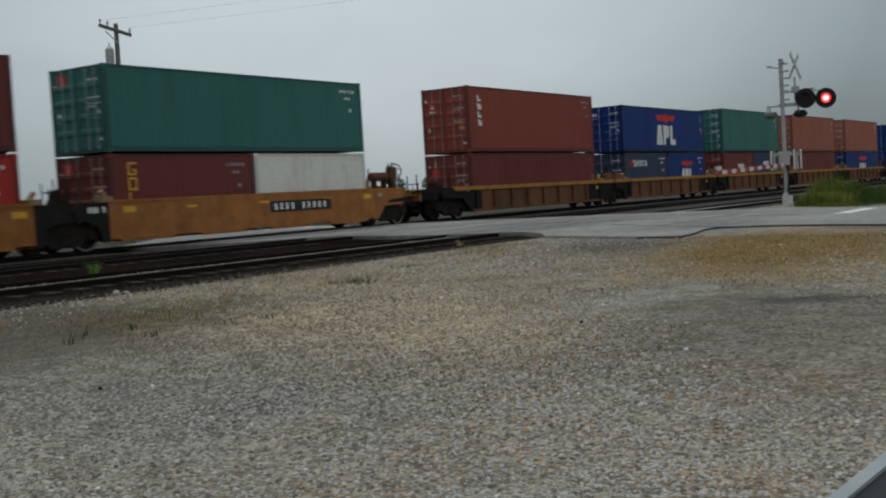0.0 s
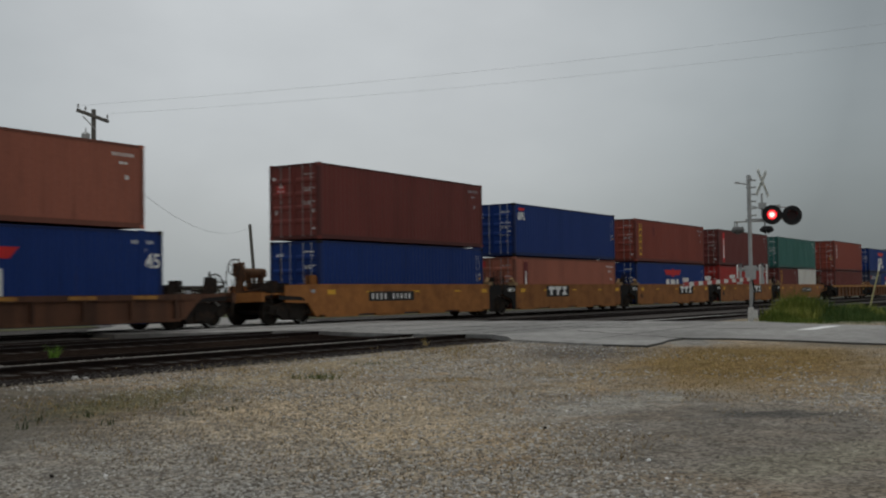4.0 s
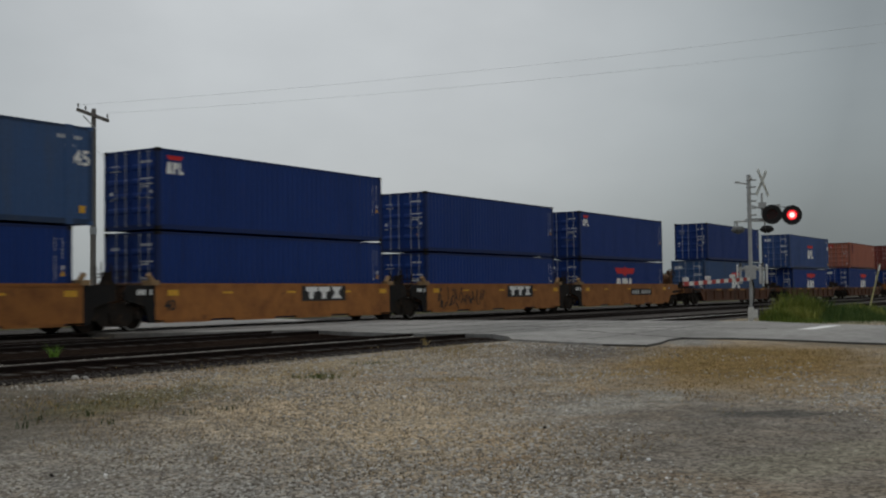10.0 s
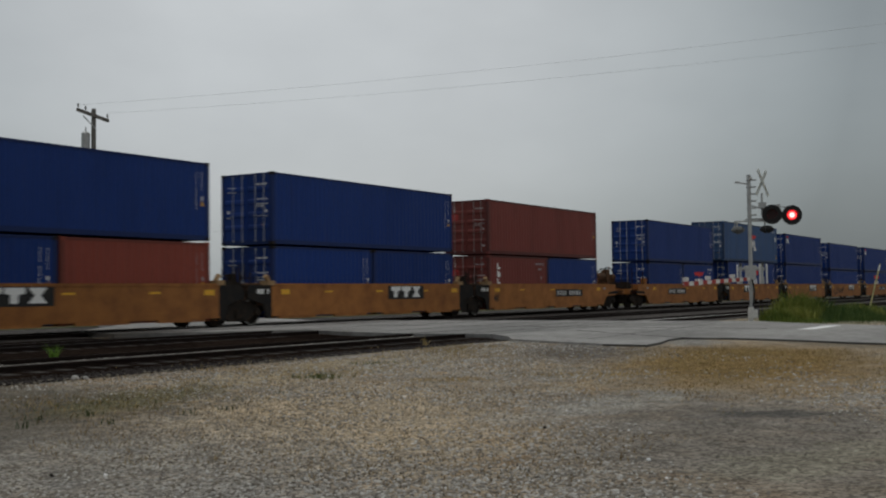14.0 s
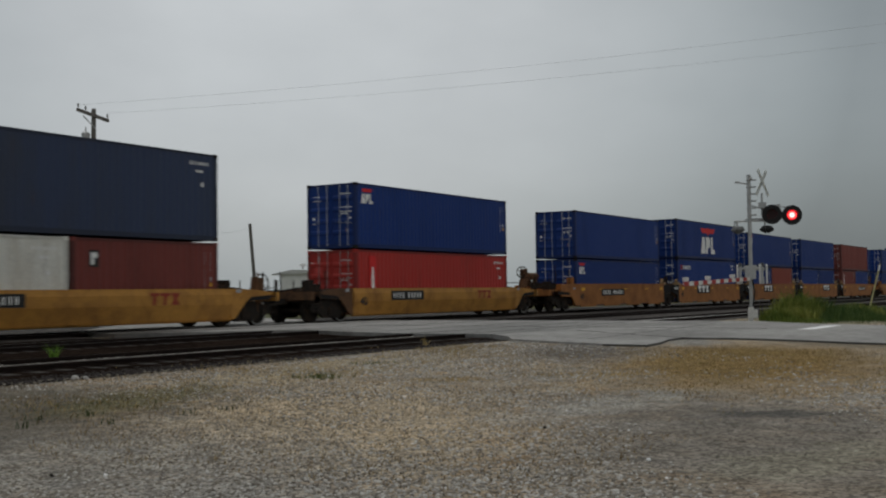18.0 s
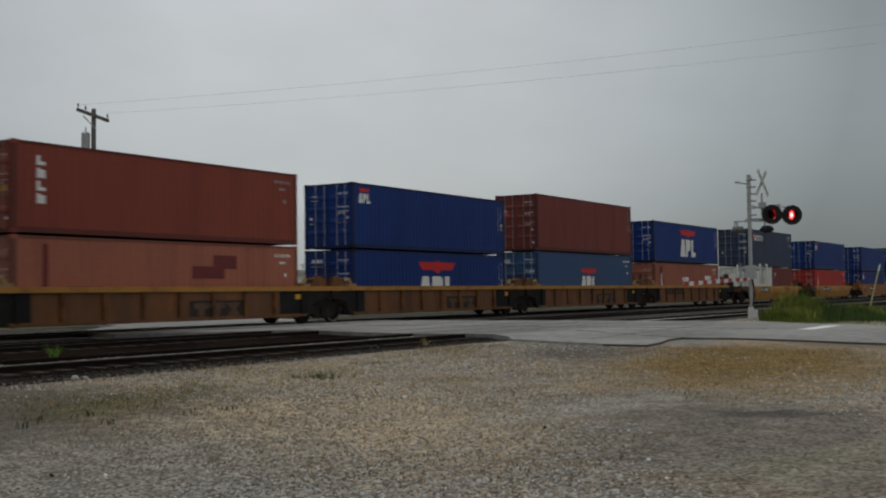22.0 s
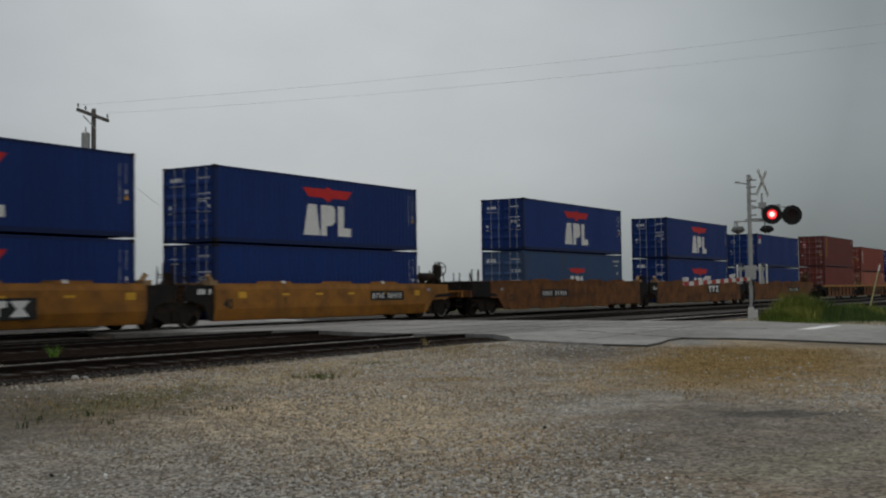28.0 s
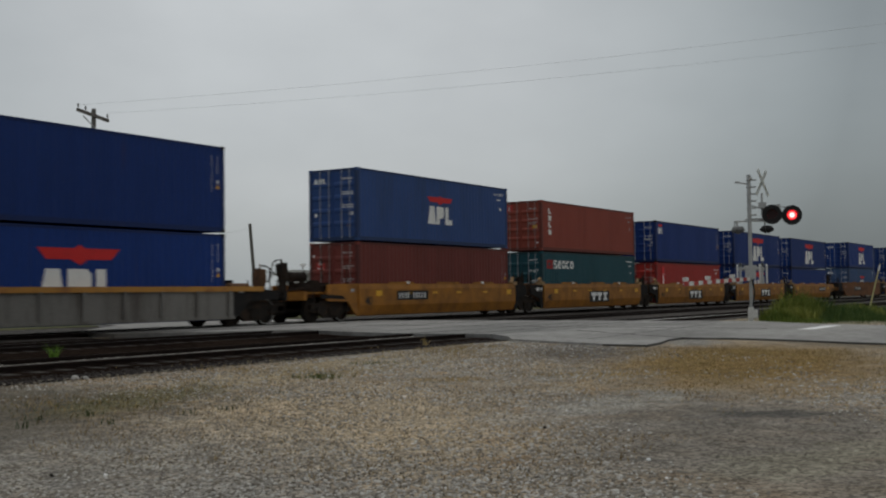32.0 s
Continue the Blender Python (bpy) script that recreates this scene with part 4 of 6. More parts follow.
            part("grime_panel", mesh(("grime_panel", reach), lambda bm: prism(bm, [(reach + 0.78, 0.86), (ext - 0.5, 0.905), (ext - 0.5, 1.06), (reach + 1.0, 1.0)], "y", -0.003, 0), BLACK), car, pose(0, -y_out - 0.031, 0) if sgn > 0 else pose(0, -y_out - 0.031, 0) @ Matrix.Diagonal((-1, 1, 1, 1)), "sooty strip above the bogie")
            part("end_label", mesh(("end_label",), lambda bm: box(bm, -0.11, 0.11, -0.002, 0, -0.06, 0.06), GREYMARK), car, pose(k * (reach + 0.35), -y_out - 0.034, 1.2))
    number_w = {"smooth": 1.62, "long": 1.58, "single": 1.2, "round": 1.17}.get(style, 1.33)
    yf = -y_out - {"smooth": 0.034, "round": 0.104, "single": 0.104, "long": 0.034}.get(style, 0.014)
    if number_x is not None:
        part("number_plate", mesh(("number_plate", number_w, ribbed), lambda bm: box(bm, -number_w, number_w, -0.003, 0, -0.19, 0.19), SOOT if ribbed else MARKD), car, pose(number_x, yf, 0.98), "black painted panel")
        part("number_stencil", mesh(("number_stencil", number_w, ribbed), lambda bm: [box(bm, number_w * (-0.86 + j * 0.178), number_w * (-0.79 + j * 0.178), -0.002, 0, -0.11, 0.11) for j in (0, 1, 2, 3, 5, 6, 7, 8, 9)], WORNMARK if ribbed else MARKW), car, pose(number_x, yf - 0.004, 0.98), "white stencilled bars", "stuff")
    if plate_x is not None:
        faded = WORNMARK if ribbed else MARKW
        plate_z = 0.60 if ribbed else (0.76 if style == "round" else 1.12)
        part("emblem_plate", mesh(("emblem_plate", ribbed), lambda bm: box(bm, -1.31, 1.31, -0.003, 0, -0.3, 0.3), SOOT if ribbed else MARKD), car, pose(plate_x, yf, plate_z), "black painted panel")
        for j, x in enumerate((-0.75, 0.0, 0.75)):
            part("emblem_block", mesh(("emblem_stem", j == 2, faded.name), lambda bm: [prism(bm, [(-0.34, 0.22), (-0.34, 0.06), (-0.14, 0.02), (-0.16, -0.22), (0.10, -0.22), (0.12, 0.02), (0.34, 0.06), (0.34, 0.22)], "y", -0.002, 0)] if j < 2 else
                                       [prism(bm, [(-0.32, -0.22), (0.32, -0.22), (0.1, 0.0), (0.32, 0.22), (-0.32, 0.22), (-0.1, 0.0)], "y", -0.002, 0)], faded), car, pose(plate_x + x, yf - 0.004, plate_z))
    if size_mark:
        part("size_stencil", letters(size_mark, 0.46, MARKD), car, pose(-reach + 0.62, yf - 0.004, 0.62), "black stencilled figures")
    if graffiti:
        rnd = random.Random(5)

        def scrawl(bm):
            for j in range(30):
                x, z = -5.5 + j * 0.13 + rnd.uniform(-0.12, 0.12), 0.5 + rnd.uniform(-0.12, 0.3)
                x2, z2 = x + rnd.uniform(-0.25, 0.35), z + rnd.uniform(0.2, 0.6)
                d = rnd.uniform(0.025, 0.055)
                prism(bm, [(x - d, z), (x + d, z), (x2 + d, z2), (x2 - d, z2)], "y", -0.002 - j * 0.0002, 0)
        part("spray_lines", mesh(("scrawl",), scrawl, MARKD), car, pose(0, yf, 0), "black sprayed scrawl", "stuff")
    return car


# the train, front first: middle of the platform at the start, car style and its ends, upper container, lower containers
TRACK_Y = 26.4 + W / 2
FLOOR = 0.225
J, E = "joint", "outer"
S, HI = False, True
TRAIN = [
    (131.4, "ribbed", 7.8, E, E, ("blue", L40, S, ""), [("blue", L40, HI, "")], {}),
    (111.2, "ribbed", 7.85, J, E, ("brown", L40, HI, "bars"), [("blue", L40, S, "big")], {}),
    (95.3, "ribbed", 7.85, J, J, ("brown", L40, HI, "bars"), [("oxide", L40, S, "")], {}),
    (79.6, "ribbed", 7.85, J, J, ("green", L40, HI, "bars"), [("oxide", L20, S, ""), ("navy", L20, S, "")], {}),
    (63.85, "ribbed", 7.85, J, J, ("blue", L40, S, "big"), [("navy", L20, S, "seaco"), ("blue", L20, S, "big")], {}),
    (47.95, "ribbed", 7.85, E, J, ("brick", L40, HI, "vert"), [("oxide", L40, S, "")], {}),
    (28.2, "smooth", 7.72, J, E, ("green", L40, S, "bars"), [("maroon", L20, S, "gold"), ("white", L20, S, "")], {"number_x": 2.1}),
    (12.95, "smooth", 7.72, J, J, ("maroon", L40, S, "stripe"), [("red", L40, S, "bars")], {"plate_x": 2.3, "size_mark": "40"}),
    (-2.45, "smooth", 7.72, J, J, ("brick", L40, S, "yellow"), [("blue", L40, S, "big")], {"plate_x": 1.95, "size_mark": "40"}),
    (-17.8, "smooth", 7.72, J, J, ("blue", L40, S, "small"), [("brown", L40, S, "stripe")], {"plate_x": -1.75}),
    (-33.1, "smooth", 7.72, E, J, ("oxide", L40, HI, "bars"), [("blue", L40, HI, "")], {"number_x": -1.6}),
    (-53.97, "rusty", 8.7, E, E, ("brown", L40, S, "brownpatch"), [("blue", L45, HI, "big")], {}),
    (-76.0, "rusty", 8.7, E, E, ("midblue", L45, HI, "big"), [("blue", L40, S, "big")], {"front_paint": OLDOCHRE}),
    (-97.93, "rusty", 8.7, E, E, ("blue", L40, S, ""), [("lightblue", L45, HI, "big")], {}),
    (-118.84, "smooth", 7.72, J, E, ("blue", L40, S, "small"), [("blue", L40, S, "big")], {"number_x": 2.08}),
    (-134.27, "smooth", 7.72, J, J, ("blue", L40, S, ""), [("blue", L40, S, "")], {"plate_x": 2.06, "graffiti": True}),
    (-149.77, "smooth", 7.72, J, J, ("blue", L40, S, "small"), [("blue", L40, HI, "")], {"plate_x": 2.1, "size_mark": "40"}),
    (-165.26, "smooth", 7.72, J, J, ("lightblue", L45, HI, "big"), [("blue", L40, HI, "big")], {"plate_x": -1.63}),
    (-180.70, "smooth", 7.72, E, J, ("blue", L40, S, ""), [("blue", L20, S, ""), ("blue", L20, S, "big")], {"number_x": -1.63}),
    (-200.56, "smooth", 7.72, J, E, ("oxide", L40, S, ""), [("oxide", L20, S, "vert"), ("blue", L20, S, "")], {"number_x": 2.15, "size_mark": "40"}),
    (-215.96, "smooth", 7.72, J, J, ("blue", L40, S, ""), [("blue", L20, S, ""), ("blue", L20, S, "")], {"plate_x": 2.1}),
    (-231.3, "smooth", 7.72, J, J, ("blue", L40, S, "small"), [("blue", L20, S, ""), ("brick", L20, S, "")], {"plate_x": -1.6}),
    (-246.80, "smooth", 7.72, J, J, ("blue", L40, S, "big"), [("blue", L40, HI, "seaco")], {"plate_x": -1.6, "size_mark": "40"}),
    (-262.24, "smooth", 7.72, E, J, ("blue", L40, S, ""), [("blue", L40, S, "small")], {"number_x": -1.56, "size_mark": "40"}),
    (-282.16, "single", 7.7, E, E, ("blue", L40, S, "small"), [("red", L40, S, "stripe")], {"number_x": -2.84, "size_mark": "40"}),
    (-302.08, "single", 7.7, E, E, ("navy", L40, HI, "seaco"), [("white", L20, S, "grey"), ("oxide", L20, S, "badge")], {"number_x": -2.9, "size_mark": "40"}),
    (-321.73, "ribbed", 7.85, J, E, ("blue", L40, S, "big"), [("brown", L40, S, "stripe")], {"number_x": -3.0}),
    (-337.59, "ribbed", 7.85, J, J, ("oxide", L40, HI, ""), [("lightblue", L40, HI, "big")], {"plate_x": 1.95}),
    (-353.22, "ribbed", 7.85, J, J, ("blue", L40, S, "small"), [("blue", L40, S, "big")], {"plate_x": 1.8}),
    (-368.81, "ribbed", 7.85, J, J, ("brick", L40, S, "vert"), [("brown", L40, S, "patch")], {"plate_x": 1.77}),
    (-384.58, "ribbed", 7.85, E, J, ("maroon", L40, HI, "gold"), [("oxide", L40, HI, "")], {"number_x": -2.8}),
    (-406.18, "long", 9.79, J, E, ("blue", L40, S, "small"), [("blue", L40, S, "")], {"number_x": 3.7, "size_mark": "53"}),
    (-425.77, "long", 9.79, J, J, ("blue", L40, S, "big"), [("blue", L40, HI, "big")], {"plate_x": 2.3, "size_mark": "53"}),
    (-445.34, "long", 9.79, E, J, ("blue", L40, S, "big"), [("lightblue", L40, HI, "big")], {"number_x": -3.07, "size_mark": "53"}),
    (-467.17, "round", 7.8, J, E, ("blue", L40, S, "big"), [("blue", L40, S, "")], {"number_x": 3.54, "size_mark": "40"}),
    (-482.86, "round", 7.8, J, J, ("blue", L40, S, "big"), [("blue", L40, S, "big")], {"plate_x": 1.0, "size_mark": "40"}),
    (-498.48, "round", 7.8, J, J, ("blue", L40, S, "small"), [("red", L40, S, "stripe")], {"plate_x": 0.33, "size_mark": "40"}),
    (-514.20, "round", 7.8, J, J, ("brick", L40, S, "vert"), [("teal", L40, HI, "seaco")], {"plate_x": 0.38, "size_mark": "40"}),
    (-530.0, "round", 7.8, E, J, ("midblue", L40, HI, "big"), [("oxide", L40, HI, "")], {"number_x": -2.6, "size_mark": "40"}),
    (-549.7, "grey", 7.8, E, E, ("blue", L40, HI, ""), [("blue", L40, HI, "big")], {}),
]


def gone(t):
    """How far the train has run after t seconds."""
    u = t / 10
    return 180.88 * u + 2.482 * u ** 2 - 3.238 * u ** 3 + 1.0938 * u ** 4 - 0.122 * u ** 5


ROLLING = []
for mid, style, half, rear, front, upper, lowers, extra in TRAIN:
    ROLLING.append((well_car(style, half, rear, front, **extra), mid, 0.0))
    low_h = H_HIGH if lowers[0][2] else H_STD
    if len(lowers) == 1:
        ROLLING.append((container(*lowers[0]), mid, FLOOR))
    else:
        for k, spec in zip((-1, 1), lowers):
            ROLLING.append((container(*spec), mid + k * (L20 / 2 + 0.038), FLOOR))
    ROLLING.append((container(*upper), mid, FLOOR + low_h + 0.05))
for ob, mid, z in ROLLING:
    ob.matrix_basis = pose(mid, TRACK_Y, z)

# ---- the ground ----
def mottled(name, base, second, zones=(), rough=0.95, scale=0.35, grain=28.0, bump=0.8, speck=0.35, spec=0.15, tones=None):
    """Loose ground: two soil colours, stone specks at real size, and worn, overgrown or darkened patches (x, y, rx, ry,
    turn, colour, amount).
    """
    m = bpy.data.materials.new(name)
    m.use_nodes = True
    n, l = m.node_tree.nodes, m.node_tree.links
    b = n["Principled BSDF"]
    b.inputs["Roughness"].default_value = rough
    b.inputs["Specular IOR Level"].default_value = spec
    co = n.new("ShaderNodeTexCoord")

    def noise_tex(s, d=5.0, r=0.6):
        t = n.new("ShaderNodeTexNoise")
        t.inputs["Scale"].default_value, t.inputs["Detail"].default_value, t.inputs["Roughness"].default_value = s, d, r
        l.new(co.outputs["Object"], t.inputs["Vector"])
        return t

    def span(sock, a, bb, c, d):
        r = n.new("ShaderNodeMapRange")
        for k, v in zip(("From Min", "From Max", "To Min", "To Max"), (a, bb, c, d)):
            r.inputs[k].default_value = v
        l.new(sock, r.inputs["Value"])
        return r.outputs[0]

    def blend(fac, a, bb, kind="MIX"):
        x = n.new("ShaderNodeMix")
        x.data_type, x.blend_type = "RGBA", kind
        for key, v in (("Factor", fac), ("A", a), ("B", bb)):
            if isinstance(v, (tuple, float, int)):
                x.inputs[key].default_value = (*v, 1) if isinstance(v, tuple) else v
            else:
                l.new(v, x.inputs[key])
        return x.outputs["Result"]
    big, mid, fine = noise_tex(scale), noise_tex(scale * 9), noise_tex(grain * 3, 2.0)
    col = blend(span(big.outputs["Fac"], 0.38, 0.64, 0, 1), base, second)
    if tones:
        patch = noise_tex(1.7, 4.0, 0.7)
        col = blend(span(patch.outputs["Fac"], 0.50, 0.66, 0, 0.75), col, tones[0])
        col = blend(span(patch.outputs["Fac"], 0.46, 0.32, 0, 0.75), col, tones[1])
    for x, y, rx, ry, turn, colour, amount in zones:
        mp = n.new("ShaderNodeMapping")
        mp.vector_type = "TEXTURE"
        mp.inputs["Location"].default_value = (x, y, -0.13)
        mp.inputs["Rotation"].default_value = (0, 0, radians(turn))
        mp.inputs["Scale"].default_value = (rx, ry, 4.0)
        warp = n.new("ShaderNodeVectorMath")
        warp.operation = "MULTIPLY_ADD"
        warp.inputs[1].default_value = (1.6, 1.6, 0.0)
        l.new(mid.outputs["Color"], warp.inputs[0])
        l.new(co.outputs["Object"], warp.inputs[2])
        sh = n.new("ShaderNodeVectorMath")
        sh.operation = "ADD"
        sh.inputs[1].default_value = (-0.8, -0.8, 0.0)
        l.new(warp.outputs[0], sh.inputs[0])
        l.new(sh.outputs[0], mp.inputs["Vector"])
        gr = n.new("ShaderNodeTexGradient")
        gr.gradient_type = "SPHERICAL"
        l.new(mp.outputs[0], gr.inputs["Vector"])
        col = blend(span(gr.outputs["Fac"], 0.0, 0.55, 0.0, amount), col, colour)
    vo = n.new("ShaderNodeTexVoronoi")
    vo.inputs["Scale"].default_value = grain
    l.new(co.outputs["Object"], vo.inputs["Vector"])
    sp = n.new("ShaderNodeSeparateColor")
    l.new(vo.outputs["Color"], sp.inputs[0])
    col = blend(1.0, col, span(sp.outputs[0], 0, 1, 1 - speck, 1 + speck), "MULTIPLY")
    col = blend(1.0, col, span(mid.outputs["Fac"], 0.3, 0.7, 0.74, 1.26), "MULTIPLY")
    l.new(col, b.inputs["Base Color"])
    bp = n.new("ShaderNodeBump")
    bp.inputs["Strength"].default_value, bp.inputs["Distance"].default_value = bump, 0.02
    hsum = n.new("ShaderNodeMath")
    hsum.operation = "SUBTRACT"
    l.new(fine.outputs["Fac"], hsum.inputs[0])
    l.new(vo.outputs["Distance"], hsum.inputs[1])
    l.new(hsum.outputs[0], bp.inputs["Height"])
    l.new(bp.outputs[0], b.inputs["Normal"])
    return m


GRAVEL_ZONES = [
    (7.2, 10.4, 4.6, 2.4, 50, (0.115, 0.098, 0.068), 0.85),      # damp earth by the siding
    (5.6, 9.6, 5.5, 2.2, 45, (0.165, 0.150, 0.125), 0.7),         # brown dirt, painted darker still for the lens falloff at the left
    (17.4, 5.4, 5.6, 2.6, 18, (0.285, 0.185, 0.064), 0.9),      # dry grass by the road
    (9.0, 2.8, 4.6, 2.0, 24, (0.235, 0.212, 0.182), 0.85),       # worn wheel path
    (7.9, 1.9, 1.7, 0.5, -20, (0.30, 0.275, 0.21), 0.8),        # pale silt in the path
    (10.9, 4.7, 2.6, 0.65, -7, (0.38, 0.36, 0.32), 0.7),        # pale gravel beside it
    (15.0, 11.2, 6.5, 1.6, 12, (0.40, 0.32, 0.20), 0.75),      # tan stones along the siding
    (9.3, 9.9, 2.4, 0.9, 20, (0.15, 0.14, 0.065), 0.7),         # thin weeds
    (19.0, 9.0, 3.6, 1.4, 26, (0.155, 0.146, 0.138), 0.85),       # dark stones at the road's edge
    (10.5, 2.95, 1.0, 0.42, -52, (0.12, 0.112, 0.102), 0.9),       # damp streak
    (14.5, 6.8, 0.6, 1.1, 25, (0.29, 0.20, 0.075), 0.8),          # dry grass strip
    (13.0, 8.05, 0.5, 0.7, 30, (0.29, 0.20, 0.075), 0.7),
    (22.5, 8.1, 2.2, 0.8, 20, (0.32, 0.31, 0.285), 0.85),         # pale silt at the road's edge
    (22.0, 4.3, 2.6, 1.2, 60, (0.20, 0.17, 0.12), 0.7),
    (8.8, 6.7, 5.0, 2.0, 38, (0.55, 0.44, 0.30), 0.75),        # pale tan gravel
    (5.0, 5.6, 4.2, 2.0, 48, (0.33, 0.315, 0.285), 0.7),        # grey crushed stone
    (46.0, 9.0, 11.0, 5.0, 0, (0.07, 0.10, 0.025), 0.9),        # green verge
]
GROUND = mottled("gravel_ground", (0.43, 0.35, 0.25), (0.31, 0.276, 0.225), GRAVEL_ZONES, grain=38.0, bump=0.9, speck=0.55, tones=((0.43, 0.290, 0.155), (0.27, 0.258, 0.235)))
ASPHALT = mottled("pale_asphalt", (0.36, 0.352, 0.335), (0.275, 0.268, 0.255), [(29, 16, 9, 3, 5, (0.21, 0.208, 0.20), 0.6), (26, 9.5, 3, 1.5, 20, (0.21, 0.205, 0.195), 0.6), (24.5, 20.5, 3.5, 3.0, 20, (0.19, 0.18, 0.165), 0.7), (23.4, 26.6, 2.6, 4.0, -15, (0.115, 0.108, 0.10), 0.85), (34, 12.5, 5, 0.8, -5, (0.22, 0.215, 0.205), 0.6)], grain=60.0, bump=0.3, speck=0.12)
CINDER = mottled("dark_ballast", (0.013, 0.0095, 0.008), (0.024, 0.017, 0.013), grain=14.0, speck=0.5, spec=0.0)
GREYBALLAST = mottled("grey_ballast", (0.066, 0.060, 0.056), (0.100, 0.092, 0.085), grain=14.0, speck=0.5, spec=0.05)
PALESTONE = mottled("pale_track_stone", (0.17, 0.16, 0.145), (0.10, 0.09, 0.08), grain=16.0, speck=0.5)
FIELD = mottled("far_field", (0.075, 0.085, 0.035), (0.13, 0.12, 0.06), scale=0.03, grain=2.0, speck=0.2)
RAIL = mat("rail_steel", (0.020, 0.014, 0.012), 0.8, 0.0, dirt=(0.045, 0.028, 0.020), scale=3.0, spec=0.1)
RAILTOP = mat("rail_worn_top", (0.20, 0.19, 0.18), 0.45, 0.7, dirt=(0.1, 0.08, 0.07), scale=3.0)
RAILDULL = mat("rail_dull_top", (0.085, 0.080, 0.076), 0.6, 0.2, dirt=(0.04, 0.03, 0.025), scale=3.0)
TIMBER = mat("tie_timber", (0.030, 0.025, 0.020), 0.9, dirt=(0.06, 0.05, 0.04), scale=3.0, vary=0.3)
CONCRETE = mat("pale_concrete", (0.42, 0.41, 0.39), 0.85, dirt=(0.3, 0.29, 0.27), scale=2.0)


def soil_z(x, y):
    """Height of the gravel: lower near the eye, level with the road's edge."""
    k = min(1.0, max(0.0, (x - 13.0) / 8.0))
    k = k * k * (3 - 2 * k) * min(1.0, max(0.0, (13.3 - y) / 1.7))
    return -0.13 + 0.085 * k + (0.05 * noise.noise(Vector((x * 0.23, y * 0.23, 3.1))) * (1 - k) if -8 < x < 21 and -3 < y < 12 else 0.0)


def ground_build(bm):
    xs = [-2500, -600, -120, -30] + [-10 + 1.0 * i for i in range(46)] + [50, 70, 120, 300, 900, 2500]
    ys = [-2500, -300, -40, -10] + [-4 + 1.0 * i for i in range(17)] + [12.6, 13.2, 13.7, 14.5, 33, 60, 150, 400, 2500]
    rows = []
    for y in ys:
        row = []
        for x in xs:
            row.append(bm.verts.new((x, y, soil_z(x, y) if x < 40 else -0.13)))
        rows.append(row)
    for r0, r1 in zip(rows, rows[1:]):
        for i in range(len(xs) - 1):
            bm.faces.new((r0[i], r0[i + 1], r1[i + 1], r1[i]))


ground = tagged(new("ground", mesh("ground", ground_build, GROUND)), "pale grey gravel and dirt ground beside the railway", "ground", kind="structure")
far_land = tagged(new("field", mesh("field", lambda bm: prism(bm, [(-1500, 36), (2400, 36), (2400, 2400), (-1500, 2400)], "z", -0.6, -0.10), FIELD)), "flat green and brown fields beyond the railway", "field", kind="structure")
road = tagged(new("road", mesh("road", lambda bm: prism(bm, [(21.5, -60), (31.5, -60), (32.8, 6.3), (33.9, 8.4), (36.6, 11.0), (37.0, 18), (37.0, 30), (41, 36), (47, 50), (66, 120), (54, 120), (38, 60), (33.5, 40), (29.5, 33), (25.2, 29.6), (23.0, 27.4), (22.5, 25.3), (24.6, 23.4), (26.3, 21.4), (25.2, 18.6), (24.5, 16.4), (24.7, 14.1), (23.4, 12.9), (22.1, 12.1), (21.2, 10.6), (20.5, 9.2), (20.3, 8.2), (21.6, 8.4), (22.7, 8.7), (23.7, 8.75), (23.8, 7.6), (23.2, 6.2), (22.4, 4.9), (21.9, 3.4)], "z", -0.3, -0.003), ASPHALT)),
              "pale worn asphalt road crossing the tracks", "road", kind="structure")
# dark colour of the tar cracks, also used for the road lip's painted shadow
TAR_SHADE = mat("tar_and_edge_shade", (0.075, 0.072, 0.068), 0.8, dirt=(0.14, 0.135, 0.13), scale=6.0)


def crack(x0, y0, x1, y1, w, seed):
    """A wandering dark crack lying on the asphalt."""
    r = random.Random(seed)
    k = 18
    nx, ny = -(y1 - y0), x1 - x0
    d = math.hypot(nx, ny)
    rows, off = [], 0.0
    for i in range(k + 1):
        off += r.uniform(-0.09, 0.09)
        x, y, hw = x0 + (x1 - x0) * i / k + nx / d * off, y0 + (y1 - y0) * i / k + ny / d * off, w * r.uniform(0.3, 1.0) / 2
        rows.append(((x + nx / d * hw, y + ny / d * hw), (x - nx / d * hw, y - ny / d * hw)))
    return [p for p, q in rows] + [q for p, q in rows[::-1]]


for i, spec in enumerate(((22.6, 10.4, 33.5, 10.9, 0.09), (24.9, 14.2, 37.4, 13.4, 0.10), (26.4, 21.6, 37.6, 20.6, 0.16), (25.6, 18.4, 37.7, 18.0, 0.12), (29.5, 8.6, 31.0, 22.5, 0.06), (23.6, 8.6, 27.5, 13.0, 0.06), (22.9, 25.0, 37.5, 24.6, 0.22))):
    part("crack", mesh(("crack", i), lambda bm: prism(bm, crack(*spec, i), "z", -0.003, 0.0005 + 0.0004 * i), TAR_SHADE), road, None, "dark crack in the asphalt")
# dark strips along the asphalt lip: its shadow line put in as colour
LIP = [(20.5, 9.2), (20.3, 8.2), (21.6, 8.4), (22.7, 8.7), (23.7, 8.75), (23.8, 7.6), (23.2, 6.2), (22.4, 4.9), (21.9, 3.4), (21.8, -6.0)]
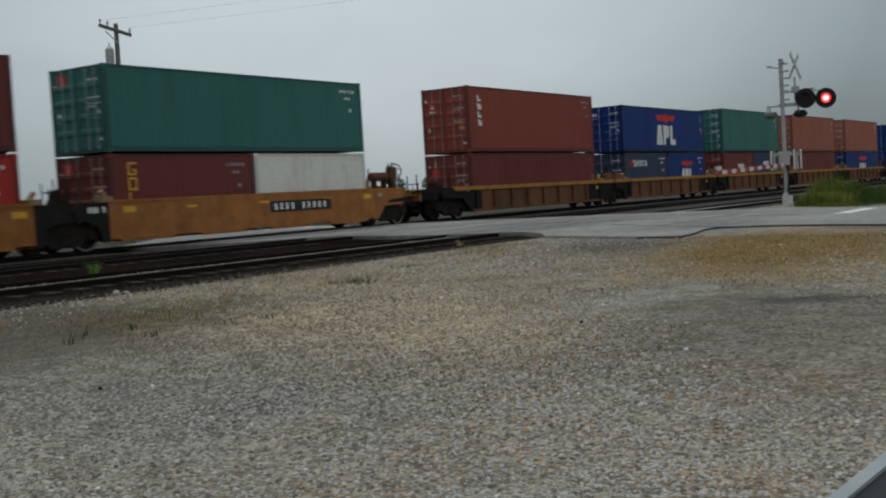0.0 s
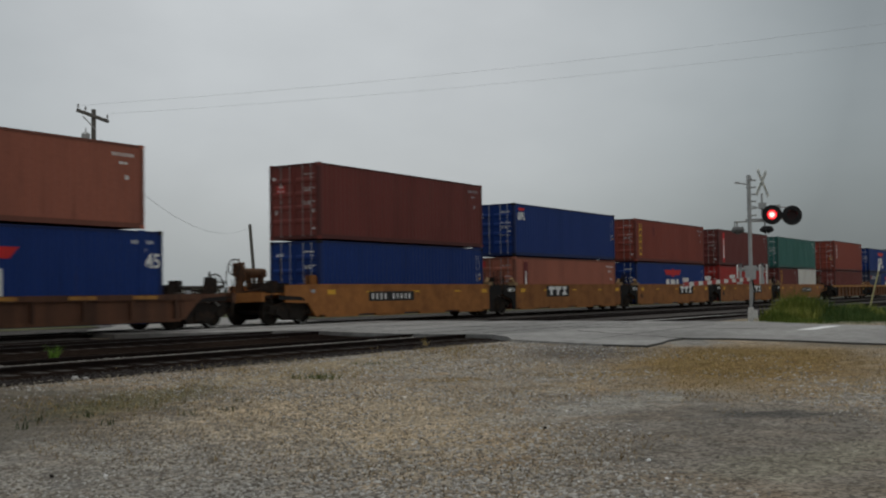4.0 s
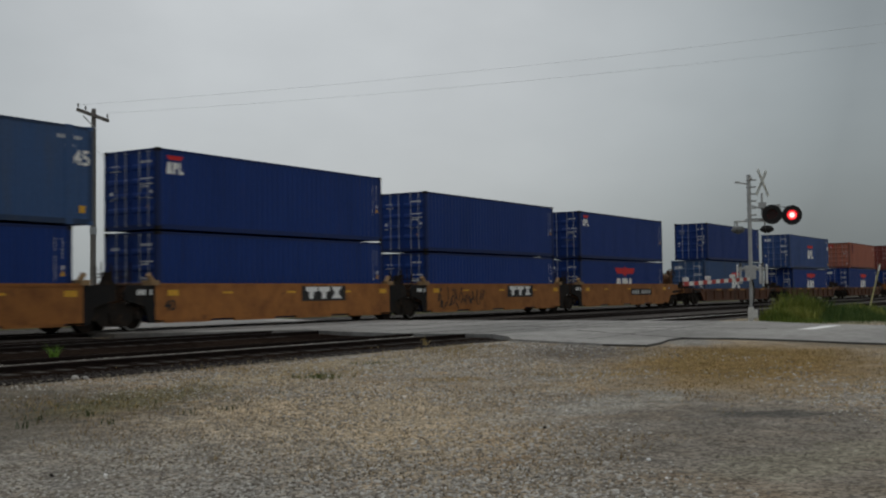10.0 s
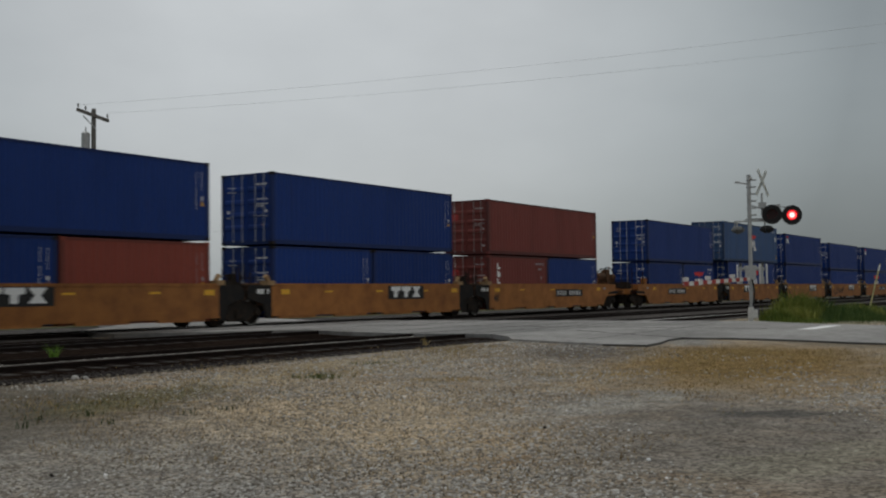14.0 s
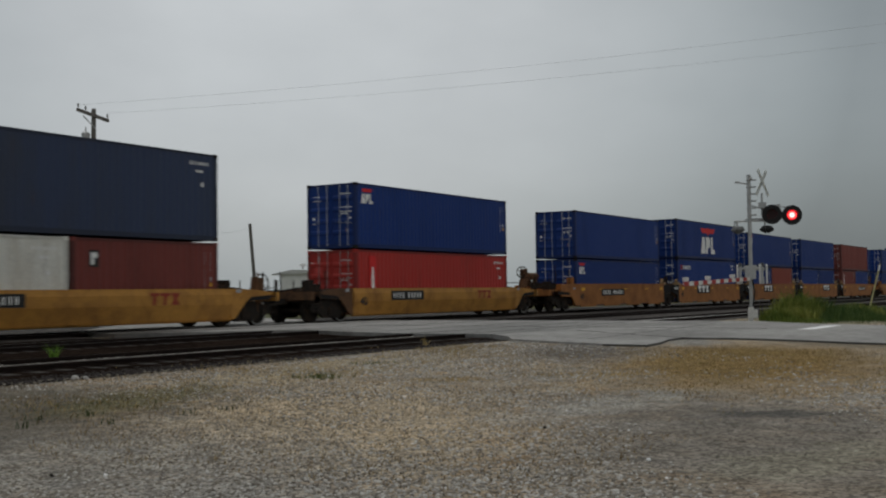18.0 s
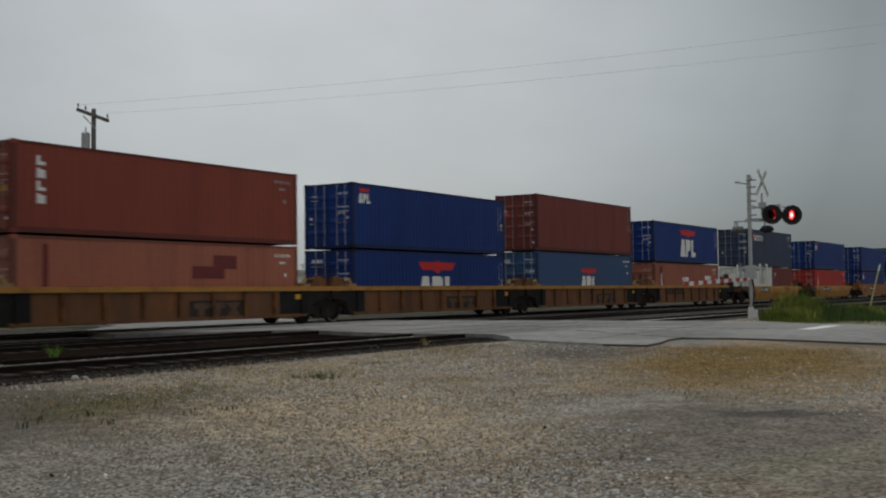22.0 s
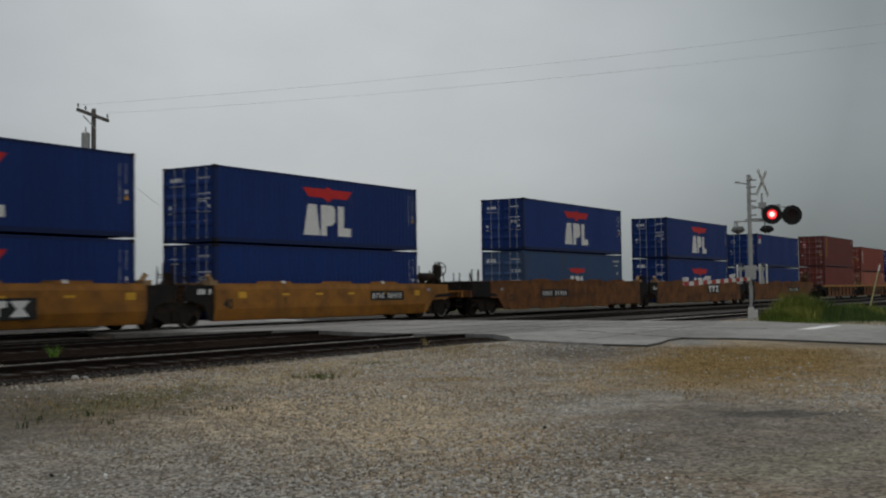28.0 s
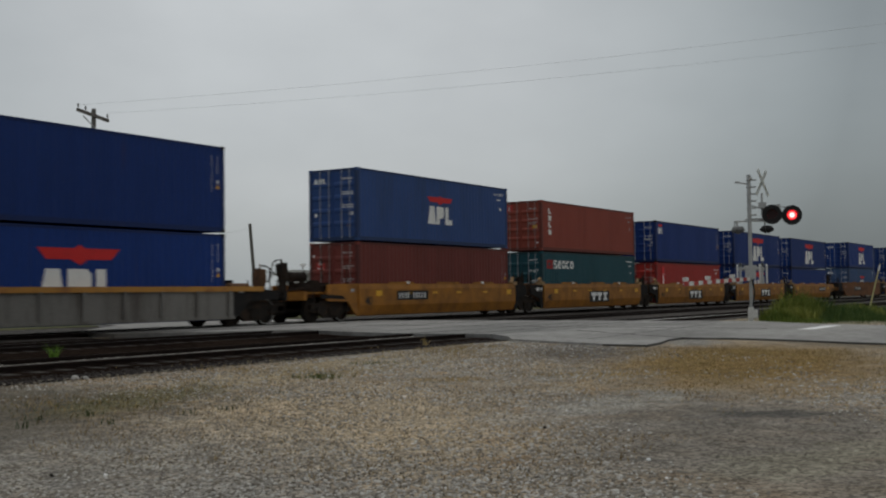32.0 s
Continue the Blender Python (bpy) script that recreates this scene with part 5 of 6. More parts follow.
for i, (p, q) in enumerate(zip(LIP, LIP[1:])):
    part("road_edge", mesh(("road_edge", i), lambda bm: prism(bm, [(p[0] - 0.03, p[1] - 0.03), (q[0] - 0.03, q[1] - 0.03), (q[0] + 0.05, q[1] + 0.05), (p[0] + 0.05, p[1] + 0.05)], "z", -0.12, -0.009 - 0.001 * (i % 3)), TAR_SHADE), road, None, "broken dark edge of the asphalt layer")
tagged(new("road_marking", mesh("road_marking", lambda bm: prism(bm, [(29.0, 7.65), (29.05, 7.25), (32.25, 7.32), (32.2, 7.72)], "z", -0.003, 0.002), MARKW)), "worn white painted bar on the asphalt", "road marking", kind="structure")
tagged(new("road_marking", mesh("road_marking_far", lambda bm: prism(bm, [(36.6, 30.2), (37.2, 30.2), (37.2, 32.0), (36.6, 32.0)], "z", -0.003, 0.002), MARKW)), "worn white painted bar on the asphalt", "road marking", kind="structure")
RAIL_POLY = [(-0.075, -0.17), (0.075, -0.17), (0.075, -0.15), (0.012, -0.135), (0.012, -0.045), (0.036, -0.035), (0.036, -0.004), (-0.036, -0.004), (-0.036, -0.035), (-0.012, -0.045), (-0.012, -0.135), (-0.075, -0.15)]
tie_mesh = mesh("tie", lambda bm: box(bm, -0.115, 0.115, -1.25, 1.25, -0.22, -0.096), TIMBER)
plate_mesh = mesh("tie_plate", lambda bm: [box(bm, -0.09, 0.09, y - 0.17, y + 0.17, -0.096, -0.086) for y in (-0.7525, 0.7525)], RAIL)
tracks = []
for k, yc in enumerate((15.6, 21.4, TRACK_Y)):
    tr = thing("railway_track", "rusty steel rails on dark cinder ballast", "track", kind="structure")
    tracks.append(tr)
    part("ballast", mesh(("ballast", k), lambda bm: [prism(bm, [(yc - 2.1, -0.2), (yc - 1.95, -0.115), (yc - 1.3, -0.10), (yc + 1.5, -0.10), (yc + 3.2, -0.11), (yc + 3.2, -0.2)], "x", a, b) for a, b in ((-620, 22.1 if k == 2 else 27.0),) + (((37.1, 900),) if k == 2 else ())], GREYBALLAST if k == 2 else CINDER), tr, None, "dark stone ballast")
    for sy in (-0.7525, 0.7525):
        r = part("rail", mesh(("rail",), lambda bm: prism(bm, RAIL_POLY, "x", -620, 900), RAIL), tr, pose(0, yc + sy, 0))
        part("rail_head", mesh(("rail_head", k), lambda bm: box(bm, -620, 900, -0.03, 0.03, -0.004, 0.0), (RAIL, RAILDULL, RAILTOP)[k]), r, None, "rusty running surface" if k < 2 else "worn shiny running surface")
    for i in range(40):
        x = 2.6 + i * 0.55 if k < 2 else 38.3 + i * 0.55
        tie = part("tie", tie_mesh, tr, pose(x, yc + 0.03 * ((i * 7) % 5 - 2), 0, 0, 0, ((i * 13) % 5 - 2) * 0.5))
        part("tie_plate", plate_mesh, tie)
tagged(new("yard_bed", mesh("yard_bed", lambda bm: [prism(bm, [(-620, 36.0), (-620, 13.1)] + [(-2 + 0.3 * i, 13.02 + 0.26 * noise.noise(Vector((i * 0.31, 0.7, 4.4))) + 0.10 * noise.noise(Vector((i * 1.7, 5.1, 0.2)))) for i in range(92)] + [(27.0, 14.4), (27.0, 24.0), (22.1, 25.2), (22.1, 36.0)], "z", -0.3, -0.117)], CINDER)), "dark cinder bed between the tracks", "ballast", kind="structure")
tagged(new("yard_bed", mesh("crossing_bed", lambda bm: box(bm, 22.1, 37.1, 29.6, 36.0, -0.3, -0.121), GREYBALLAST)), "grey stone bed behind the main track", "ballast", kind="structure")
tagged(new("far_yard_bed", mesh("far_yard_bed", lambda bm: box(bm, 37.1, 900, 13.9, 35.9, -0.3, -0.115), GREYBALLAST)), "grey stone bed of the tracks beyond the road", "ballast", kind="structure")
part("inner_stones", mesh("inner_stones", lambda bm: box(bm, -40, 24.3, 14.98, 16.26, -0.12, -0.075), PALESTONE), tracks[0], None, "pale crushed stone between the rails")
crossing = thing("crossing_panel", "worn timber and asphalt panels between the rails", "crossing", kind="structure")
pm_ = mesh("crossing_plank", lambda bm: box(bm, -2.38, 2.38, -0.14, 0.14, -0.02, 0.002), TIMBER)
for yc in (TRACK_Y,):
    for dy in (-1.05, -0.55, 0.55, 1.05):
        for i in range(3):
            part("plank", pm_, crossing, pose(24.9 + i * 4.8, yc + dy, 0))
# a low concrete edge beyond the road along the siding
kerb = tagged(new("kerb", mesh("kerb", lambda bm: prism(bm, [(38.0, 15.4), (60, 14.9), (60, 15.25), (38.0, 15.75)], "z", -0.2, -0.03), CONCRETE)), "pale concrete edging beside the siding", "kerb", kind="structure")

# ---- loose stones, joined ----
STONE = bpy.data.materials.new("loose_stone")
STONE.use_nodes = True
sn, sl = STONE.node_tree.nodes, STONE.node_tree.links
s_b = sn["Principled BSDF"]
s_b.inputs["Roughness"].default_value = 0.9
s_b.inputs["Specular IOR Level"].default_value = 0.2
s_g = sn.new("ShaderNodeNewGeometry")
s_r = sn.new("ShaderNodeValToRGB")
for k, (p, c) in enumerate(((0.0, (0.14, 0.12, 0.095)), (0.3, (0.29, 0.256, 0.205)), (0.55, (0.45, 0.39, 0.305)), (0.80, (0.52, 0.395, 0.24)), (0.93, (0.55, 0.51, 0.445)), (1.0, (0.62, 0.60, 0.56)))):
    e = s_r.color_ramp.elements[0] if k == 0 else (s_r.color_ramp.elements[1] if k == 5 else s_r.color_ramp.elements.new(p))
    e.position, e.color = p, (*c, 1)
sl.new(s_g.outputs["Random Per Island"], s_r.inputs["Fac"])
sl.new(s_r.outputs["Color"], s_b.inputs["Base Color"])


def scatter(name, pts, sizes, label, category, material, seed):
    """Many small stones in one mesh: squashed, dented twelve-cornered lumps."""
    rng = np.random.default_rng(seed)
    g = (1 + 5 ** 0.5) / 2
    v = np.array([(-1, g, 0), (1, g, 0), (-1, -g, 0), (1, -g, 0), (0, -1, g), (0, 1, g), (0, -1, -g), (0, 1, -g), (g, 0, -1), (g, 0, 1), (-g, 0, -1), (-g, 0, 1)], float) / 1.9
    f = np.array([(0, 11, 5), (0, 5, 1), (0, 1, 7), (0, 7, 10), (0, 10, 11), (1, 5, 9), (5, 11, 4), (11, 10, 2), (10, 7, 6), (7, 1, 8), (3, 9, 4), (3, 4, 2), (3, 2, 6), (3, 6, 8), (3, 8, 9), (4, 9, 5), (2, 4, 11), (6, 2, 10), (8, 6, 7), (9, 8, 1)])
    k = len(pts)
    co = v[None] * (1 + rng.uniform(-0.3, 0.3, (k, 12, 1)))
    co = co * (sizes[:, None, None] * rng.uniform(0.65, 1.25, (k, 1, 3)) * np.array((1, 1, 0.7)))
    a = rng.uniform(0, 6.283, k)
    c, s = np.cos(a)[:, None], np.sin(a)[:, None]
    x, y = co[..., 0] * c - co[..., 1] * s, co[..., 0] * s + co[..., 1] * c
    co = np.stack((x + pts[:, :1], y + pts[:, 1:2], co[..., 2] + pts[:, 2:3]), -1).reshape(-1, 3)
    idx = (f[None] + 12 * np.arange(k)[:, None, None]).reshape(-1)
    me = bpy.data.meshes.new(name)
    me.vertices.add(len(co))
    me.vertices.foreach_set("co", co.ravel().astype(np.float32))
    me.loops.add(len(idx))
    me.loops.foreach_set("vertex_index", idx.astype(np.int32))
    me.polygons.add(len(idx) // 3)
    me.polygons.foreach_set("loop_start", np.arange(0, len(idx), 3, dtype=np.int32))
    me.update(calc_edges=True)
    me.materials.append(material)
    return tagged(new(name, me), label, category, kind="stuff")


rng = np.random.default_rng(4)
K = 125000
dist = 4.2 + 21 * rng.uniform(0, 1, K) ** 1.35
ang = np.radians(rng.uniform(4, 62, K))
px_, py_ = dist * np.cos(ang), dist * np.sin(ang)
patchy = np.array([noise.noise(Vector((x * 0.5, y * 0.5, 7.7))) for x, y in zip(px_, py_)])
path = np.exp(-(((px_ - 9.0) * 0.92 + (py_ - 2.7) * 0.40) / 4.0) ** 2 - ((-(px_ - 9.0) * 0.40 + (py_ - 2.7) * 0.92) / 1.4) ** 2)
keep = (rng.uniform(-0.75, 0.6, K) < patchy + 0.15 - 1.5 * path - 0.9 * np.exp(-((px_ - 7.8) ** 2 + (py_ - 10.7) ** 2) / 8.0) - 1.2 * np.exp(-((px_ - 22.5) / 2.2) ** 2 - ((py_ - 8.1) / 0.8) ** 2) - 1.1 * np.exp(-((px_ - 18.0) / 3.8) ** 2 - ((py_ - 5.5) / 1.5) ** 2) - 0.9 * np.exp(-((px_ - 16.5) / 4.0) ** 2 - ((py_ - 3.4) / 1.2) ** 2)) & (py_ < 12.85 + 0.25 * patchy) & ~((px_ > 20.6) & (py_ < 11))
px_, py_, dist = px_[keep], py_[keep], dist[keep]
zz = np.array([soil_z(x, y) for x, y in zip(px_, py_)])
size = rng.uniform(0.006, 0.0130, len(px_)) * (1 + 0.035 * dist) * np.where(rng.uniform(0, 1, len(px_)) > 0.97, 1.35, 1.0)
MUDSTONE = mat("muddy_stone", (0.195, 0.170, 0.132), 0.9, dirt=(0.32, 0.30, 0.27), dirt_amount=0.6, scale=11.0)
muddy = np.exp(-((px_ - 6.4) ** 2 + (py_ - 8.8) ** 2) / 12.0) > rng.uniform(0.1, 0.8, len(px_))
scatter("loose_gravel", np.stack((px_, py_, zz), -1)[~muddy], size[~muddy], "loose pale and grey stones lying on the dirt", "gravel", STONE, 11)
scatter("muddy_gravel", np.stack((px_, py_, zz), -1)[muddy], size[muddy], "muddy grey stones pressed into damp earth", "gravel", MUDSTONE, 15)
K = 16000
bx, by = rng.uniform(6, 24.4, K), rng.uniform(13.6, 20, K)
near_edge = (by > 15.75) & (by < 16.27) & (np.array([noise.noise(Vector((x * 0.55, y * 2.0, 3.1))) for x, y in zip(bx, by)]) + rng.uniform(-0.35, 0.35, K) > -0.05)
scatter("ballast_stone", np.stack((bx, by, np.full(K, -0.078)), -1)[near_edge], rng.uniform(0.014, 0.030, K)[near_edge], "crushed stones along the siding rails", "gravel", mat("track_stone", (0.27, 0.255, 0.23), 0.9, dirt=(0.16, 0.15, 0.13), dirt_amount=0.8, scale=5.0), 12)
DARKSTONE = mat("cinder_stone", (0.016, 0.011, 0.009), 0.9, dirt=(0.034, 0.024, 0.019), scale=9.0)
K = 5200
cx, cy = rng.uniform(6, 25, K), 12.9 + np.abs(rng.normal(0, 0.55, K))
scatter("cinder_stone", np.stack((cx, cy, np.full(K, -0.118)), -1), rng.uniform(0.014, 0.036, K), "dark broken stones along the edge of the siding", "gravel", DARKSTONE, 13)
K = 1500
cx, cy = rng.uniform(6, 24, K), 13.2 - np.abs(rng.normal(0, 0.32, K))
scatter("edge_gravel", np.stack((cx, cy, np.full(K, -0.115)), -1), rng.uniform(0.010, 0.024, K), "pale stones scattered against the dark siding bed", "gravel", MUDSTONE, 14)
for x, y, s in ((10.81, 12.95, 0.07), (10.95, 12.9, 0.05), (4.9, 6.1, 0.017), (8.6, 4.4, 0.02)):
    st = tagged(new("stone", mesh(("stone", s), lambda bm: [bmesh.ops.create_icosphere(bm, subdivisions=1, radius=s)], CONCRETE if s > 0.04 else IRON)), "pale broken stone lying on the gravel" if s > 0.04 else "dark pebble lying on the gravel", "stone")
    st.matrix_basis = pose(x, y, -0.13 + s * 0.35, 20, 10, 30) @ Matrix.Diagonal((1.3, 0.9, 0.7, 1))


# ---- grass ----
def leafy(name, c0, c1, rough=0.7):
    m = bpy.data.materials.new(name)
    m.use_nodes = True
    n, l = m.node_tree.nodes, m.node_tree.links
    g = n.new("ShaderNodeNewGeometry")
    x = n.new("ShaderNodeMix")
    x.data_type = "RGBA"
    x.inputs["A"].default_value, x.inputs["B"].default_value = (*c0, 1), (*c1, 1)
    l.new(g.outputs["Random Per Island"], x.inputs["Factor"])
    l.new(x.outputs["Result"], n["Principled BSDF"].inputs["Base Color"])
    n["Principled BSDF"].inputs["Roughness"].default_value = rough
    n["Principled BSDF"].inputs["Specular IOR Level"].default_value = 0.2
    return m


GREEN = leafy("weed_green", (0.055, 0.11, 0.014), (0.20, 0.24, 0.045))
BRIGHT = leafy("weed_bright", (0.10, 0.22, 0.02), (0.19, 0.32, 0.05))
STRAW = leafy("dry_grass", (0.27, 0.18, 0.065), (0.46, 0.36, 0.17))
DARKGREEN = leafy("tree_leaf", (0.02, 0.035, 0.012), (0.06, 0.085, 0.03))


def blades(pts, heights, width, lean, seed):
    """Bent grass blades as one list of corners and faces."""
    rng = np.random.default_rng(seed)
    k = len(pts)
    a, t = rng.uniform(0, 6.283, k), rng.uniform(0, 6.283, k)
    bend = heights * rng.uniform(0.1, 1.0, k) * lean
    wx, wy = np.cos(a) * width * 0.5, np.sin(a) * width * 0.5
    dx, dy = np.cos(t) * bend, np.sin(t) * bend
    x, y, z = pts.T
    o = np.zeros((k, 5, 3))
    o[:, 0] = np.stack((x - wx, y - wy, z), -1)
    o[:, 1] = np.stack((x + wx, y + wy, z), -1)
    o[:, 2] = np.stack((x + wx * 0.8 + dx * 0.3, y + wy * 0.8 + dy * 0.3, z + heights * 0.55), -1)
    o[:, 3] = np.stack((x - wx * 0.8 + dx * 0.3, y - wy * 0.8 + dy * 0.3, z + heights * 0.55), -1)
    o[:, 4] = np.stack((x + dx, y + dy, z + heights), -1)
    base = 5 * np.arange(k)[:, None]
    quads = (base + np.array((0, 1, 2, 3))).tolist()
    tris = (base + np.array((3, 2, 4))).tolist()
    return o.reshape(-1, 3).tolist(), quads + tris


def grass(name, pts, heights, width, lean, material, label, seed):
    v, f = blades(pts, heights, width, lean, seed)
    me = bpy.data.meshes.new(name)
    me.from_pydata(v, [], f)
    me.materials.append(material)
    return tagged(new(name, me), label, "grass", kind="stuff")


K = 60000
gx, gy = rng.uniform(33.5, 66, K), rng.uniform(4.5, 13.6, K)
near_w = rng.uniform(0, 1, K) < 0.45
gx = np.where(near_w, rng.normal(41.5, 3.0, K), gx)
gy = np.where(near_w, rng.normal(10.2, 1.3, K), gy)
edge = np.where(gy > 8.4, 33.9 + (gy - 8.4) * 1.27, 33.9 - (8.4 - gy) * 0.55) + 0.35
clump = np.array([noise.noise(Vector((x * 0.7, y * 0.9, 1.3))) for x, y in zip(gx, gy)])
hump = np.exp(-((gx - 41.3) / 2.6) ** 2 - ((gy - 10.75) / 0.95) ** 2) + 0.55 * np.exp(-((gx - 41.0) / 3.0) ** 2 - ((gy - 9.2) / 1.3) ** 2)
ok = (gx > edge) & (gy < 0.297 * gx) & ~((np.abs(gx - 38.2) < 0.5) & (np.abs(gy - 11.6) < 0.5)) & (gy < 13.4)
hh = (0.07 + 0.15 * np.clip(clump + 0.4, 0, 1) + 0.68 * hump * np.clip(0.7 + 1.5 * clump, 0.2, 1.5)) * rng.uniform(0.25, 1.25, K) * np.clip((gx - edge) / 0.9 + 0.35, 0, 1)
yellowish = gy + 0.9 * clump > 0.252 * gx
for side, material, label in ((yellowish, GREEN, "tall yellowish green roadside weeds beside the signal mast"), (~yellowish, leafy("weed_deep", (0.028, 0.075, 0.016), (0.12, 0.17, 0.045)), "lower deep green weeds on the verge")):
    grass("tall_weeds", np.stack((gx, gy, np.full(K, -0.14)), -1)[ok & side], hh[ok & side], 0.022, 0.6, material, label, 21)
K = 5200
bush = rng.integers(0, 5, K)
bxs, bys, bhs = np.array((40.6, 42.6, 44.0, 39.6, 48.5)), np.array((10.6, 11.3, 9.1, 10.4, 10.4)), np.array((0.80, 0.92, 0.42, 0.55, 0.55))
gx, gy = rng.normal(bxs[bush], 0.55), rng.normal(bys[bush], 0.4)
off_c = np.exp(-((gx - bxs[bush]) / 0.9) ** 2)
grass("weed_bush", np.stack((gx, gy, np.full(K, -0.14)), -1), bhs[bush] * off_c * rng.uniform(0.5, 1.15, K), 0.04, 0.5, leafy("weed_yellow_green", (0.17, 0.20, 0.03), (0.33, 0.34, 0.085)), "yellow-green bushy weeds on the verge", 27)
K = 14000
gu, gv = rng.normal(0, 2.9, K), rng.normal(0, 1.15, K)
gx, gy = 17.4 + gu * 0.95 - gv * 0.31, 5.4 + gu * 0.31 + gv * 0.95
ok = (gx < 20.6 + np.clip((4.5 - gy) * 0.4, -0.6, 1)) & (gx > 9) & (np.array([noise.noise(Vector((x * 0.6, y * 0.9, 6.1))) for x, y in zip(gx, gy)]) + rng.uniform(-0.3, 0.3, K) > -0.08)
hz = np.array([soil_z(x, y) for x, y in zip(gx, gy)]) - 0.005
grass("dry_grass", np.stack((gx, gy, hz), -1)[ok], rng.uniform(0.012, 0.05, K)[ok], 0.009, 1.6, STRAW, "short dry yellow grass by the road's edge", 22)
K = 5000
gx, gy = rng.uniform(7, 21, K), rng.normal(11.2, 1.0, K)
hz = np.array([soil_z(x, y) for x, y in zip(gx, gy)]) - 0.005
tuft = np.array([noise.noise(Vector((x * 0.8, y * 0.8, 9.3))) for x, y in zip(gx, gy)]) > 0.12
grass("straw_tufts", np.stack((gx, gy, hz), -1)[tuft], rng.uniform(0.02, 0.09, K)[tuft], 0.01, 1.3, STRAW, "thin straw tufts among the stones", 23)
K = 24000
gx, gy = rng.uniform(5.5, 20.6, K), rng.uniform(3.0, 12.8, K)
hz = np.array([soil_z(x, y) for x, y in zip(gx, gy)]) - 0.005
thin = np.array([noise.noise(Vector((x * 0.35, y * 0.45, 5.5))) + 0.5 * noise.noise(Vector((x * 1.3, y * 1.3, 2.5))) for x, y in zip(gx, gy)]) > 0.05
grass("dead_grass", np.stack((gx, gy, hz), -1)[thin], rng.uniform(0.012, 0.05, K)[thin], 0.008, 1.1, leafy("dead_grass", (0.13, 0.085, 0.038), (0.43, 0.32, 0.165)), "sparse dead grass stems among the stones", 26)
K = 500
gx, gy = rng.normal(9.2, 1.1, K), rng.normal(9.8, 0.6, K)
grass("thin_weeds", np.stack((gx, gy, np.full(K, -0.14)), -1), rng.uniform(0.015, 0.06, K), 0.010, 1.2, leafy("weed_olive", (0.10, 0.10, 0.03), (0.18, 0.15, 0.06)), "low sparse green weeds in the gravel", 24)


def weed(x, y, z, h, spread, count, material, label, name="weed"):
    r = np.random.default_rng(int(x * 100 + y * 10))
    pts = np.stack((r.normal(x, spread, count), r.normal(y, spread, count), np.full(count, z)), -1)
    ob = grass(name, pts, r.uniform(0.4, 1.0, count) * h, 0.022 if h > 0.2 else 0.012, 0.9, material, label, int(x * 7))
    ob["category"], ob["kind"] = "plant", "stuff"
    return ob


weed(13.85, 17.2, -0.11, 0.34, 0.055, 42, BRIGHT, "bright green weed growing beside the rails")
weed(13.1, 16.6, -0.11, 0.10, 0.05, 20, BRIGHT, "small green weed beside the rails")
TUFT = leafy("tuft_green", (0.06, 0.085, 0.02), (0.16, 0.17, 0.06))
weed(12.31, 9.74, -0.13, 0.10, 0.16, 160, TUFT, "dark green grass tuft in the gravel")
weed(15.2, 10.9, -0.13, 0.07, 0.2, 120, TUFT, "low green grass tuft in the gravel")
weed(20.9, 13.6, -0.13, 0.30, 0.03, 14, STRAW, "yellow dry stalks at the rail's end")
for x, y in ((7.1, 9.1), (7.25, 8.2), (8.1, 8.1), (7.6, 8.9), (8.6, 8.0), (6.6, 8.6), (9.4, 8.6), (10.2, 8.7)):
    weed(x, y, -0.14, 0.09, 0.04, 9, DARKGREEN, "short dark weed stalks in the gravel")

# ---- crossing signals ----
GALV = mat("galvanised", (0.47, 0.48, 0.48), 0.5, 0.3, dirt=(0.22, 0.22, 0.21), scale=4.0)
LAMPBLACK = mat("lamp_black", (0.012, 0.012, 0.013), 0.65, dirt=(0.03, 0.03, 0.03), scale=4.0)
WHITEBOARD = mat("board_white", (0.66, 0.70, 0.67), 0.6, dirt=(0.36, 0.38, 0.37), dirt_amount=0.6, scale=5.0)
SIGWHITE = mat("gate_white", (0.68, 0.68, 0.66), 0.6, dirt=(0.5, 0.48, 0.45), scale=4.0)
SIGRED = mat("gate_red", (0.42, 0.045, 0.04), 0.6, dirt=(0.3, 0.05, 0.04), scale=4.0)


def glow(name, colour, power):
    m = bpy.data.materials.new(name)
    m.use_nodes = True
    b = m.node_tree.nodes["Principled BSDF"]
    b.inputs["Base Color"].default_value = (0.2, 0.01, 0.01, 1)
    b.inputs["Emission Color"].default_value = (*colour, 1)
    b.inputs["Emission Strength"].default_value = power
    return m


GLOW_RIM = glow("lamp_glow_rim", (1.0, 0.012, 0.022), 1.1)
GLOW_MID = glow("lamp_glow_middle", (1.0, 0.16, 0.14), 2.6)
GLOW_CORE = glow("lamp_glow_core", (1.0, 0.52, 0.46), 2.6)
DEADRED = mat("lamp_dark_lens", (0.030, 0.006, 0.008), 0.4, dirt=(0.02, 0.005, 0.006), scale=6.0)
FLASHERS = []


